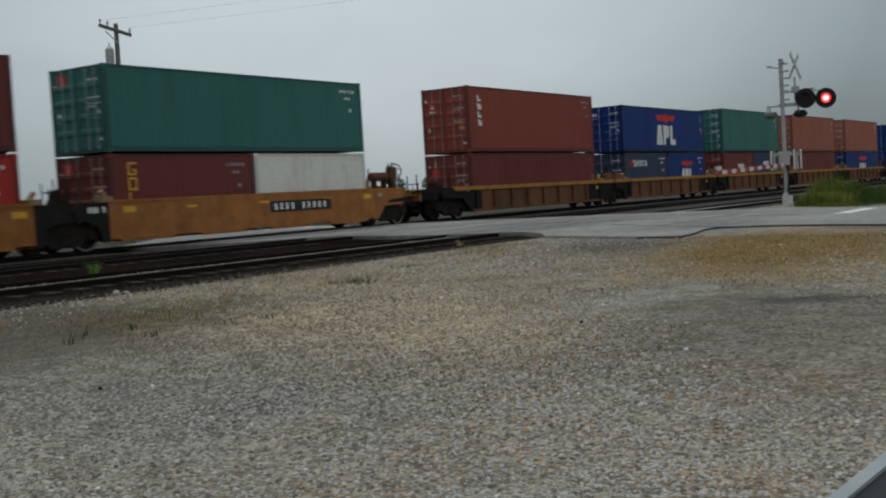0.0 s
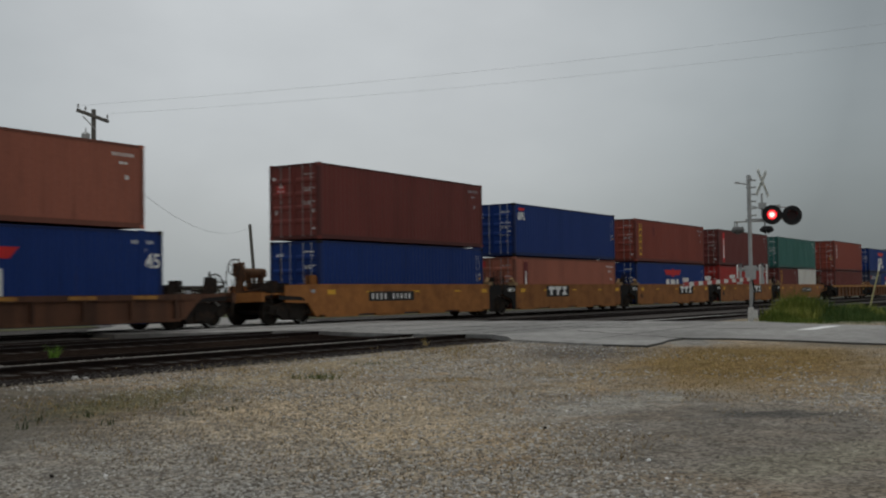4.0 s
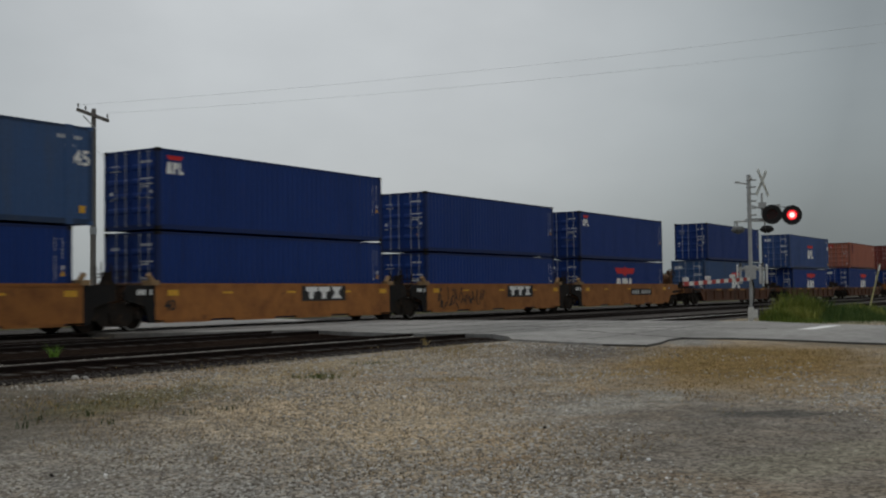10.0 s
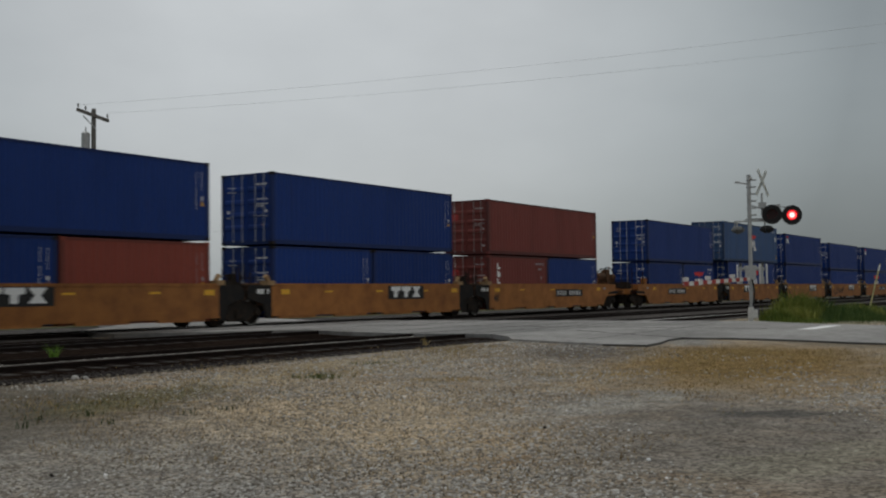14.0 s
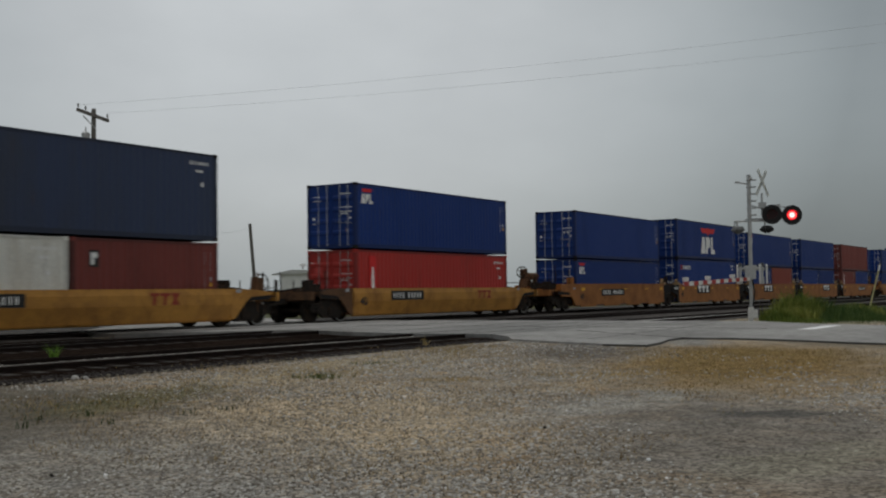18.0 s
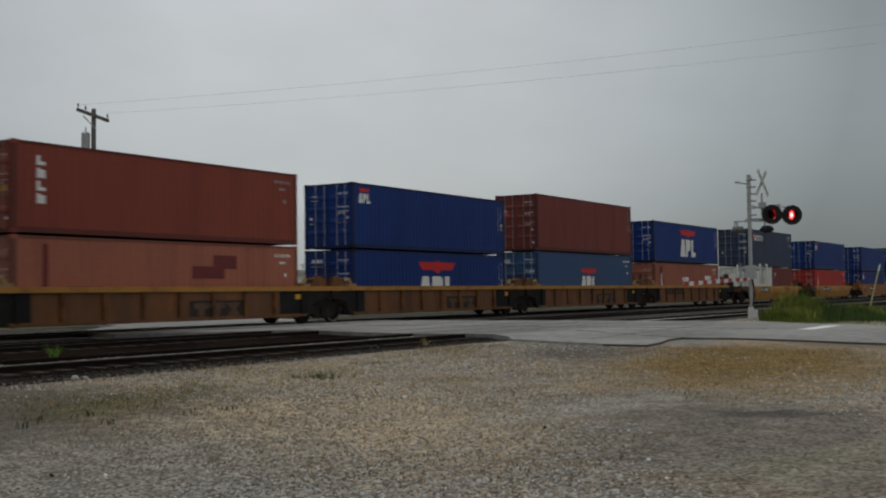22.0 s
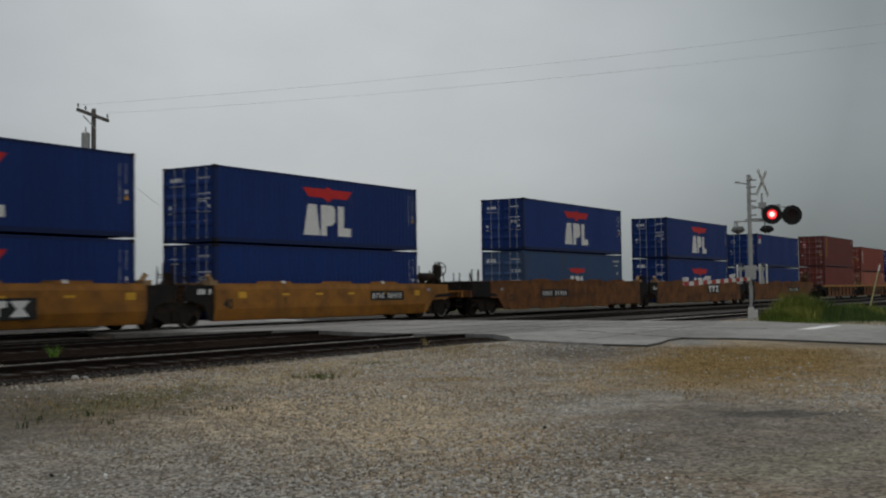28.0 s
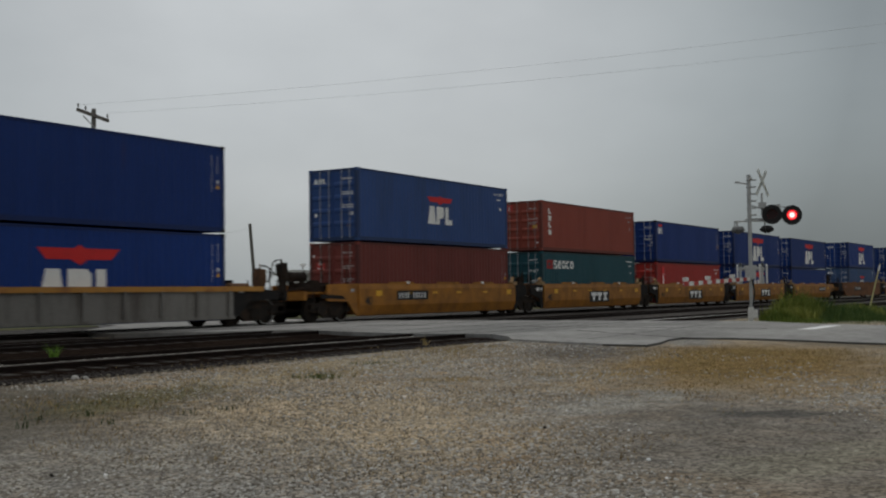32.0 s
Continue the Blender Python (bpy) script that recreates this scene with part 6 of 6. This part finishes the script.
def lamp_unit(parent, m, lit):
    """A round flasher: black backing disc, hood, and behind the opening a turning disc, red and glowing on one face, dark on the other."""
    lamp = part("flasher", mesh("flasher_backing", lambda bm: [ring(bm, (0, 0.0, 0), (0, 1, 0), 0.245, 0.075, 28), ring(bm, (0, 0.03, 0), (0, 1, 0), 0.31, 0.022, 28)]
                                + [rod(bm, (0, 0.26, 0), (0, 0.30, 0), 0.20, 20), rod(bm, (0, 0.30, 0), (0, 0.42, 0), 0.20, 20, 0.1), ring(bm, (0, 0.13, 0), (0, 1, 0), 0.19, 0.012, 20), ring(bm, (0, 0.22, 0), (0, 1, 0), 0.19, 0.05, 20)], LAMPBLACK), parent, m, "black round flasher lamp")
    part("hood", mesh("flasher_hood", lambda bm: [prism(bm, [(0.175 * math.cos(a), 0.175 * math.sin(a)), (0.19 * math.cos(a), 0.19 * math.sin(a)), (0.19 * math.cos(b), 0.19 * math.sin(b)), (0.175 * math.cos(b), 0.175 * math.sin(b))], "y", -0.26, -0.02)
                                                  for a, b in ((radians(15 * i), radians(15 * i + 15)) for i in range(12))], LAMPBLACK), lamp)
    if lit:
        disc = part("lens_disc", mesh("lens_disc", lambda bm: [rod(bm, (0, -0.010, 0), (0, 0.010, 0), 0.165, 24)], DEADRED), lamp, pose(0, 0.02, 0))
        # the glowing face: three flat rings on the disc, in the one mesh
        me = bpy.data.meshes.new("lens_disc_face")
        bm = bmesh.new()
        for r, y in ((0.165, -0.012), (0.115, -0.014), (0.07, -0.016)):
            bm.faces.new([bm.verts.new((r * math.cos(2 * math.pi * i / 24), y, r * math.sin(2 * math.pi * i / 24))) for i in range(24)])
        vs = [bm.verts.new((0.165 * math.cos(2 * math.pi * i / 24), 0.0, 0.165 * math.sin(2 * math.pi * i / 24))) for i in range(24)]
        ws = [bm.verts.new((0.165 * math.cos(2 * math.pi * i / 24), 0.012, 0.165 * math.sin(2 * math.pi * i / 24))) for i in range(24)]
        bm.faces.new(ws)
        for i in range(24):
            bm.faces.new((vs[i], vs[(i + 1) % 24], ws[(i + 1) % 24], ws[i]))
        bm.to_mesh(me)
        bm.free()
        for mm in (GLOW_RIM, GLOW_MID, GLOW_CORE, DEADRED):
            me.materials.append(mm)
        for i, p in enumerate(me.polygons):
            p.material_index = min(i, 3)
        disc.data = me
        disc["label"] = "turning red lens disc"
        FLASHERS.append(disc)
    return lamp


def crossing_signal(m, lit, gate):
    s = thing("crossing_signal", "galvanised crossing signal mast with red flashing lamps", "signal", m)
    part("mast", mesh("signal_mast", lambda bm: [rod(bm, (0, 0, 0.0), (0, 0, 4.88), 0.066, 14), rod(bm, (0, 0, 4.88), (0, 0, 4.94), 0.078, 12)], GALV), s)
    part("base_box", mesh("signal_base", lambda bm: [box(bm, -0.12, 0.04, -0.12, 0.12, -0.15, 0.08), box(bm, -0.13, 0.20, -0.14, 0.14, 0.06, 0.34), box(bm, -0.11, 0.06, -0.11, 0.11, 0.34, 0.43)], SIGWHITE), s, None, "pale square footing")
    for z in (4.76, 4.52, 4.28, 4.04, 3.8, 3.56):
        part("step", mesh("signal_step", lambda bm: [box(bm, 0.05, 0.24, -0.03, 0.03, -0.025, 0.025), ring(bm, (0, 0, 0), (0, 0, 1), 0.08, 0.015, 12)], GALV), s, pose(0, 0, z))
    part("side_arm", mesh("signal_side_arm", lambda bm: [rod(bm, (0, 0, 4.62), (-0.42, 0, 4.70), 0.024, 8), box(bm, -0.46, -0.30, -0.03, 0.03, 4.67, 4.73)], GALV), s)
    part("lamp_arm", mesh("signal_lamp_arm", lambda bm: [rod(bm, (-0.14, 0, 3.42), (1.45, 0.05, 3.42), 0.032, 8), rod(bm, (0.0, 0, 3.9), (0.55, 0.0, 3.75), 0.025, 8), rod(bm, (0.42, 0, 3.5), (0.42, 0, 4.3), 0.035, 8),
                                                         box(bm, 0.3, 0.56, -0.1, 0.1, 3.78, 3.98), rod(bm, (0.55, 0, 3.85), (1.3, 0.05, 3.8), 0.022, 8), box(bm, 0.85, 1.02, -0.06, 0.06, 3.8, 3.9)], GALV), s)
    cross = part("crossbuck", mesh("crossbuck_hub", lambda bm: rod(bm, (0, -0.04, 0), (0, 0.04, 0), 0.05, 8), GALV), s, pose(0.44, 0, 4.66, 0, 0, 66.5))
    for a in (45, -45):
        part("crossbuck_board", mesh("crossbuck_board", lambda bm: box(bm, -0.60, 0.60, -0.008, 0.008, -0.08, 0.08), WHITEBOARD), cross, pose(0, -0.03 if a > 0 else 0.03, 0, 0, a, 0))
        part("board_stencil", mesh("board_stencil", lambda bm: [box(bm, x, x + 0.05, -0.004, 0, -0.035, 0.035) for x in (-0.5, -0.36, -0.22, 0.16, 0.30, 0.44)], GREYMARK), cross, pose(0, -0.046 if a > 0 else 0.014, 0, 0, a, 0), "black stencilled bars", "stuff")
    lamp_unit(s, pose(0.74, -0.12, 3.56), lit)
    lamp_unit(s, pose(1.385, -0.12, 3.52), lit)
    part("cross_arm", mesh("signal_cross_arm", lambda bm: [rod(bm, (-0.5, 0, 3.36), (0.62, 0, 3.36), 0.032, 8), rod(bm, (-0.42, 0, 3.36), (-0.42, 0, 3.1), 0.028, 8), rod(bm, (-0.5, 0.05, 3.0), (-0.5, 0.05, 3.36), 0.02, 6), rod(bm, (0.5, 0, 3.36), (0.5, 0, 3.05), 0.028, 8)], GALV), s)
    side_lamp = mesh("side_flasher", lambda bm: [rod(bm, (0, -0.02, 0), (0, 0.16, 0), 0.16, 16, 0.11), rod(bm, (0, 0.16, 0), (0, 0.24, 0), 0.11, 14, 0.05), ring(bm, (0, -0.02, 0), (0, 1, 0), 0.17, 0.02, 18)]
                     + [prism(bm, [(0.16 * math.cos(a), 0.16 * math.sin(a)), (0.175 * math.cos(a), 0.175 * math.sin(a)), (0.175 * math.cos(c), 0.175 * math.sin(c)), (0.16 * math.cos(c), 0.16 * math.sin(c))], "y", -0.30, -0.02) for a, c in ((radians(18 * i), radians(18 * i + 18)) for i in range(10))], LAMPBLACK)
    side_lamp_grey = side_lamp.copy()
    side_lamp_grey.materials[0] = mat("lamp_grey", (0.13, 0.135, 0.135), 0.6, dirt=(0.05, 0.05, 0.05), scale=6.0)
    for x, turn in ((-0.44, 73.1), (-0.34, 253.1), (0.50, 73.1), (0.62, 253.1)):
        part("side_flasher", side_lamp if x > 0 else side_lamp_grey, s, pose(x, 0.0, 3.06, 0, 0, turn) @ Matrix.Diagonal((0.72, 0.72, 0.72, 1)), "black hooded lamp facing along the road")
    part("bell", mesh("signal_bell", lambda bm: [rod(bm, (0.06, 0, 4.8), (0.06, -0.12, 4.8), 0.07, 12, 0.03)], GALV), s)
    if gate:
        g = part("gate_drive", mesh("gate_drive", lambda bm: [box(bm, -0.19, 0.17, -0.20, 0.22, 1.38, 1.80), box(bm, -0.22, 0.20, -0.22, 0.24, 1.76, 1.84), box(bm, -0.12, 0.10, -0.225, -0.2, 1.46, 1.68), rod(bm, (-0.42, 0, 1.72), (0.46, 0, 1.72), 0.06, 10)], GALV), s, None, "grey metal gate mechanism box")
        for x in (-0.44, 0.30, 0.52):
            part("pipe_loop", mesh("pipe_loop", lambda bm: [rod(bm, (0, -0.16, 1.22), (0, -0.16, 1.80), 0.03, 8), rod(bm, (0, -0.16, 1.80), (0, 0.14, 1.86), 0.03, 8), rod(bm, (0, 0.14, 1.86), (0, 0.14, 1.25), 0.03, 8)], SIGWHITE), g, pose(x, 0, 0), "pale bent pipe")
        part("cable", mesh("mast_cable", lambda bm: [rod(bm, (0.05, -0.09, 1.36), (0.11, -0.09, 0.95), 0.025, 6), rod(bm, (0.11, -0.09, 0.95), (0.05, -0.09, 0.45), 0.025, 6)], LAMPBLACK), g, None, "black cable down the mast")
        for x in (-0.34, 0.38):
            part("counterweight_arm", mesh("counterweight_arm", lambda bm: [box(bm, -0.035, 0.035, -0.1, 0.1, 1.26, 1.92), box(bm, -0.06, 0.06, -0.12, 0.28, 1.22, 1.46), box(bm, -0.045, 0.045, -0.1, 0.34, 1.80, 1.92)], GALV), g, pose(x, 0, 0))
        arm = part("gate_arm", mesh("gate_arm", lambda bm: box(bm, 0.1, 6.5, -0.02, 0.02, 1.34, 1.40), SIGWHITE), s, pose(0, 0, 0.02, 0, 1.6, 73.1 + 180))
        for i in range(16):
            part("stripe", mesh(("gate_stripe", i % 2), lambda bm: prism(bm, [(0, 1.31), (0.4, 1.31), (0.4, 1.43), (0, 1.43)], "y", -0.028, 0.028), SIGRED if i % 2 else SIGWHITE), arm, pose(0.1 + i * 0.4, 0, 0))
        for x in (2.0, 4.4, 6.35):
            part("gate_light", mesh("gate_light", lambda bm: [box(bm, -0.07, 0.07, -0.05, 0.05, 1.44, 1.56), rod(bm, (-0.03, -0.08, 1.51), (-0.03, 0.08, 1.51), 0.05, 10)], SIGWHITE), arm, pose(x, 0, 0))
    return s


signal = crossing_signal(pose(38.2, 11.6, -0.003, 0, 0, -73.1), True, True)
far_signal = crossing_signal(pose(22.35, 34.4, -0.014, 0, 0, -33), False, False)

# ---- marker post, poles, wires ----
post = thing("marker_post", "leaning pale yellow plastic marker post in weeds", "post", pose(50.3, 10.3, -0.14, 0, 14, -70))
part("tube", mesh("post_tube", lambda bm: [rod(bm, (0, 0, 0), (0, 0, 2.2), 0.034, 10), rod(bm, (0, 0, 2.2), (0, 0, 2.25), 0.034, 10, 0.015)], mat("post_yellow", (0.55, 0.50, 0.25), 0.5, dirt=(0.4, 0.36, 0.2), scale=4.0)), post)
part("cap", mesh("post_cap", lambda bm: rod(bm, (0, 0, 1.95), (0, 0, 2.18), 0.039, 10), MARKW), post)
POLEWOOD = mat("pole_wood", (0.185, 0.175, 0.162), 0.9, dirt=(0.07, 0.06, 0.05), scale=4.0, streak=True)
pole = thing("utility_pole", "weathered wooden utility pole with a crossarm and transformer", "utility pole", pose(36.5, 42.5, -0.1, 0, 0.4, 0))
part("shaft", mesh("pole_shaft", lambda bm: rod(bm, (0, 0, 0), (0, 0, 10.15), 0.15, 12, 0.105), POLEWOOD), pole)
part("crossarm", mesh("pole_crossarm", lambda bm: box(bm, -1.08, 0.74, -0.06, 0.06, -0.07, 0.07), POLEWOOD), pole, pose(0, -0.15, 9.78, 0, 10, -3))
part("brace", mesh("pole_brace", lambda bm: [rod(bm, (-0.75, 0, 9.72), (0, 0, 9.15), 0.025, 6)], GALV), pole, pose(0, -0.17, 0, 0, 0, -3))
for x in (-1.02, -0.6, 0.68):
    part("insulator", mesh("pole_insulator", lambda bm: [rod(bm, (0, 0, 0), (0, 0, 0.12), 0.02, 6), rod(bm, (0, 0, 0.1), (0, 0, 0.25), 0.06, 8, 0.04)], GALV), pole, pose(x * 0.985, -0.15 - x * 0.05, 9.84 - x * 0.174))
part("transformer", mesh("transformer_can", lambda bm: [rod(bm, (0, 0, 8.25), (0, 0, 8.95), 0.2, 14), rod(bm, (0, 0, 8.95), (0, 0, 9.05), 0.2, 14, 0.1), rod(bm, (0, 0, 9.05), (0, 0, 9.25), 0.03, 6)], GALV), pole, pose(-0.28, 0.23, 0))
part("sign_band", mesh("pole_band", lambda bm: rod(bm, (0, 0, 4.15), (0, 0, 4.5), 0.165, 12), GREYMARK), pole)
pole_b = thing("utility_pole", "plain leaning wooden service pole", "utility pole", pose(82.4, 72.9, -0.1, 0, -4.2, -49))
part("shaft", mesh("pole_b_shaft", lambda bm: rod(bm, (0, 0, 0), (0, 0, 8.1), 0.19, 10, 0.15), POLEWOOD), pole_b)


def wire(p, q, sag, r, name="power_cable", label="thin black overhead cable"):
    p, q = Vector(p), Vector(q)
    pts = [p.lerp(q, i / 24) - Vector((0, 0, 4 * sag * (i / 24) * (1 - i / 24))) for i in range(25)]
    bm = bmesh.new()
    loops = []
    for i, c in enumerate(pts):
        d = (pts[min(i + 1, 24)] - pts[max(i - 1, 0)]).normalized()
        u = d.orthogonal().normalized()
        w = d.cross(u)
        loops.append([bm.verts.new(c + (u * math.cos(a) + w * math.sin(a)) * r) for a in (0, 1.57, 3.14, 4.71)])
    for a, b in zip(loops, loops[1:]):
        for j in range(4):
            bm.faces.new((a[j], a[(j + 1) % 4], b[(j + 1) % 4], b[j]))
    me = bpy.data.meshes.new(name)
    bm.to_mesh(me)
    bm.free()
    me.materials.append(mat("cable_grey", (0.42, 0.43, 0.44), 0.7))
    return tagged(new(name, me), label, "cable")


wire((35.6, 42.4, 10.1), (56.0, -2.0, 13.6), 0.5, 0.0042)
wire((37.2, 42.3, 9.9), (56.0, -3.0, 12.7), 0.5, 0.0042)
wire((36.6, 42.4, 8.1), (81.98, 73.3, 7.7), 1.9, 0.009, label="slack service cable between two poles")

# ---- far things seen between the cars ----
SHEDWHITE = mat("shed_white", (0.80, 0.80, 0.78), 0.7, dirt=(0.4, 0.4, 0.38), scale=0.6)
SHEDGREY = mat("shed_grey", (0.36, 0.35, 0.34), 0.8, dirt=(0.14, 0.13, 0.12), scale=0.6)
ROOFM = mat("shed_roof", (0.60, 0.60, 0.59), 0.6, dirt=(0.25, 0.25, 0.24), scale=0.5)
shed = thing("shed", "small white shed with a grey side and vented roof", "shed", pose(116.4, 94.5, -0.1, 0, 0, -49))
part("wall", mesh("shed_wall", lambda bm: box(bm, -3.2, 0.2, -2, 2, 0, 4.0), SHEDWHITE), shed)
part("annex", mesh("shed_annex", lambda bm: box(bm, 0.21, 3.3, -2, 2, 0, 4.1), SHEDGREY), shed, None, "grey block annex")
part("roof", mesh("shed_roof", lambda bm: prism(bm, [(-4.4, 3.85), (-4.4, 3.95), (-1.8, 4.5), (1.0, 4.4), (3.4, 4.2), (3.4, 4.1)], "y", -2.3, 2.3), ROOFM), shed)
part("vent", mesh("shed_vent", lambda bm: [rod(bm, (-0.3, 0, 4.6), (-0.3, 0, 5.05), 0.15, 8), rod(bm, (-0.3, 0, 5.05), (-0.3, 0, 5.35), 0.55, 10, 0.3)], ROOFM), shed)
part("window", mesh("shed_window", lambda bm: box(bm, 1.35, 1.7, -2.03, -2.0, 2.6, 3.1), SHEDWHITE), shed)

ROOFDARK = mat("depot_roof", (0.07, 0.062, 0.056), 0.85, dirt=(0.12, 0.10, 0.085), scale=0.5, spec=0.1)
depot = thing("warehouse", "long low pale warehouse with dark overhanging roof and dark doors", "building", pose(98.0, 113.2, -0.1, 0, 0, -41.5))
part("wall", mesh("depot_wall", lambda bm: box(bm, -13.3, 15.1, 0, 7.0, 0, 2.32), SHEDWHITE), depot)
part("roof", mesh("depot_roof", lambda bm: prism(bm, [(-0.7, 2.28), (-0.7, 2.56), (3.5, 2.70), (7.7, 2.56), (7.7, 2.28)], "x", -13.9, 15.7), ROOFDARK), depot)
for x, w in ((-11.0, 1.3), (-7.2, 1.0), (-5.4, 0.9), (-3.0, 1.6), (-0.4, 0.9), (2.2, 1.0), (4.1, 0.7), (5.6, 0.6), (7.9, 1.5), (11.6, 0.5), (13.2, 1.4)):
    part("door", mesh(("depot_door", w), lambda bm: [box(bm, -w / 2, w / 2, -0.06, 0.0, 0, 2.1), box(bm, -w / 2 - 0.08, w / 2 + 0.08, -0.09, -0.0, 2.1, 2.2)], ROOFDARK), depot, pose(x, 0, 0))


def far_tree(x, y, h, seed):
    r = random.Random(seed)
    t = thing("tree", "dark green leafy tree on the far side of the fields", "tree", pose(x, y, -0.15))
    part("trunk", mesh(("far_trunk", seed), lambda bm: [rod(bm, (0, 0, 0), (0.1, 0, h * 0.45), h * 0.035, 7, h * 0.02)] + [rod(bm, (0.1, 0, h * 0.4), (h * 0.22 * math.cos(a), h * 0.22 * math.sin(a), h * 0.7), h * 0.018, 5, h * 0.008) for a in (0.4, 2.2, 4.0, 5.4)], POLEWOOD), t)

    def crown(bm):
        for i in range(420):
            a, b, d = r.uniform(0, 6.283), r.uniform(-0.6, 1.0), r.uniform(0.4, 1.0) ** 0.5
            c = Vector((math.cos(a) * h * 0.36 * d * math.cos(b), math.sin(a) * h * 0.36 * d * math.cos(b), h * 0.62 + h * 0.36 * d * math.sin(b)))
            c += Vector((r.uniform(-1, 1), r.uniform(-1, 1), r.uniform(-1, 1))) * h * 0.04
            u = Vector((r.uniform(-1, 1), r.uniform(-1, 1), r.uniform(-1, 1))).normalized() * h * 0.045
            w = u.orthogonal().normalized() * h * 0.03
            bm.faces.new([bm.verts.new(c + k) for k in (u, w, -u, -w)])
    part("crown", mesh(("far_crown", seed), crown, DARKGREEN), t)
    return t


for i, (x, y, h) in enumerate(((118, 150, 3.2), (129, 158, 2.8), (150, 170, 3.9), (210, 170, 7), (330, 240, 9), (360, 230, 8), (300, 205, 8), (420, 190, 9), (470, 180, 10), (95, 190, 3.6), (112, 210, 4.2), (240, 260, 7), (88, 120, 2.2))):
    far_tree(x, y, h, i)
K = 5000
hx = rng.uniform(40, 900, K)
hy = 420 + 30 * rng.uniform(-1, 1, K) - 0.12 * hx
hs = np.array([noise.noise(Vector((x * 0.012, 2.2, 0.4))) for x in hx])
hv, hf = blades(np.stack((hx, hy, np.full(K, -0.2)), -1), (2.4 + 3.2 * np.clip(hs + 0.25, 0, 1)) * rng.uniform(0.6, 1.1, K), 2.6, 0.5, 31)
wm_ = bpy.data.meshes.new("far_hedge")
wm_.from_pydata(hv, [], hf)
wm_.materials.append(DARKGREEN)
tagged(new("far_hedge", wm_), "low dark hedge and woods on the horizon", "hedge", kind="stuff")
fence = thing("far_fence", "low grey rail fence beyond the main track", "fence", pose(20, 62, -0.1))
for i in range(34):
    part("post", mesh("far_fence_post", lambda bm: box(bm, -0.08, 0.08, -0.08, 0.08, 0, 1.75), POLEWOOD), fence, pose(i * 3.0, i * 0.6, 0))
for z in (1.15, 1.6):
    part("rail", mesh(("far_fence_rail", z), lambda bm: rod(bm, (0, -0.1, z), (99, 19.7, z), 0.05, 6), GALV), fence)

# ---- the edge of the car window from which the view is taken ----
CARBLACK = mat("car_trim_black", (0.012, 0.013, 0.015), 0.45, dirt=(0.02, 0.02, 0.02), scale=8.0)
CARGLASSTRIM = mat("car_trim_pale", (0.42, 0.45, 0.46), 0.35, 0.2, dirt=(0.3, 0.32, 0.33), scale=8.0)
sill_p, sill_q = Vector((0.9493, 0.2166, -0.2278)) * 0.62, Vector((0.9283, 0.2599, -0.2658)) * 0.56
along = (sill_p - sill_q).normalized()
a0, a1 = sill_q - along * 0.10, sill_p + along * 0.55
side_dir = Vector((along.y, -along.x, 0)).normalized()
eye_p = Vector((0, 0, EYE_Z))


def bar(bm, lo, hi, dz0, dz1):
    c = []
    for e in (a0, a1):
        for off, dz in ((lo, dz0), (hi, dz0), (hi, dz1), (lo, dz1)):
            c.append(bm.verts.new(eye_p + e + side_dir * off + Vector((0, 0, dz))))
    for f in ((0, 1, 2, 3), (7, 6, 5, 4), (0, 4, 5, 1), (1, 5, 6, 2), (2, 6, 7, 3), (3, 7, 4, 0)):
        bm.faces.new([c[i] for i in f])


door_car = thing("car_door", "dark car door with a pale window strip", "car door")
part("window_strip", mesh("window_strip", lambda bm: bar(bm, 0.0, 0.008, -0.010, 0.0), CARGLASSTRIM), door_car, None, "pale metal window strip")
part("window_rubber", mesh("window_rubber", lambda bm: bar(bm, 0.008, 0.05, -0.02, -0.002), CARBLACK), door_car)
part("door_skin", mesh("door_skin", lambda bm: [bar(bm, 0.002, 0.12, -0.5, -0.012), bar(bm, 0.03, 0.11, -0.93, -0.5)], CARBLACK), door_car)



def motions():
    times = [0, 1, 2, 4, 6, 8, 10, 12, 14, 16, 18, 20, 22, 24, 26, 28, 30, 31, 32]
    for ob, mid, z in ROLLING:
        walk(ob, [(t, pose(mid + gone(t), TRACK_Y, z)) for t in times])
    # the two flashers light in turn: the discs turn over
    period, dark_turn = 1.612, 0.61
    left, right = FLASHERS
    turns = []
    k = -4
    while True:
        a = 5.268 + k * period
        if a > 33:
            break
        turns += [(a, 0), (a + dark_turn, 1)]
        k += 1
    for disc, first in ((left, 180), (right, 0)):
        here = disc.matrix_basis.translation.copy()
        angle, rows = first, []
        past = [w for t, w in turns if t < 0.02]
        showing = "right" if not past or past[-1] == 1 else "left"
        angle = 0 if (showing == "right") == (disc is right) else 180
        rows.append((0.0, pose(*here, 0, 0, angle)))
        for t, w in turns:
            if 0.15 < t < 31.85:
                rows.append((t - 0.10, pose(*here, 0, 0, angle)))
                rows.append((t - 0.03, pose(*here, 0, 0, angle)))
                rows.append((t - 0.01, pose(*here, 0, 0, angle + 60)))
                rows.append((t + 0.01, pose(*here, 0, 0, angle + 120)))
                rows.append((t + 0.03, pose(*here, 0, 0, angle + 180)))
                rows.append((t + 0.10, pose(*here, 0, 0, angle + 180)))
                angle += 180
        rows.append((32.0, pose(*here, 0, 0, angle)))
        walk(disc, rows)


motions()
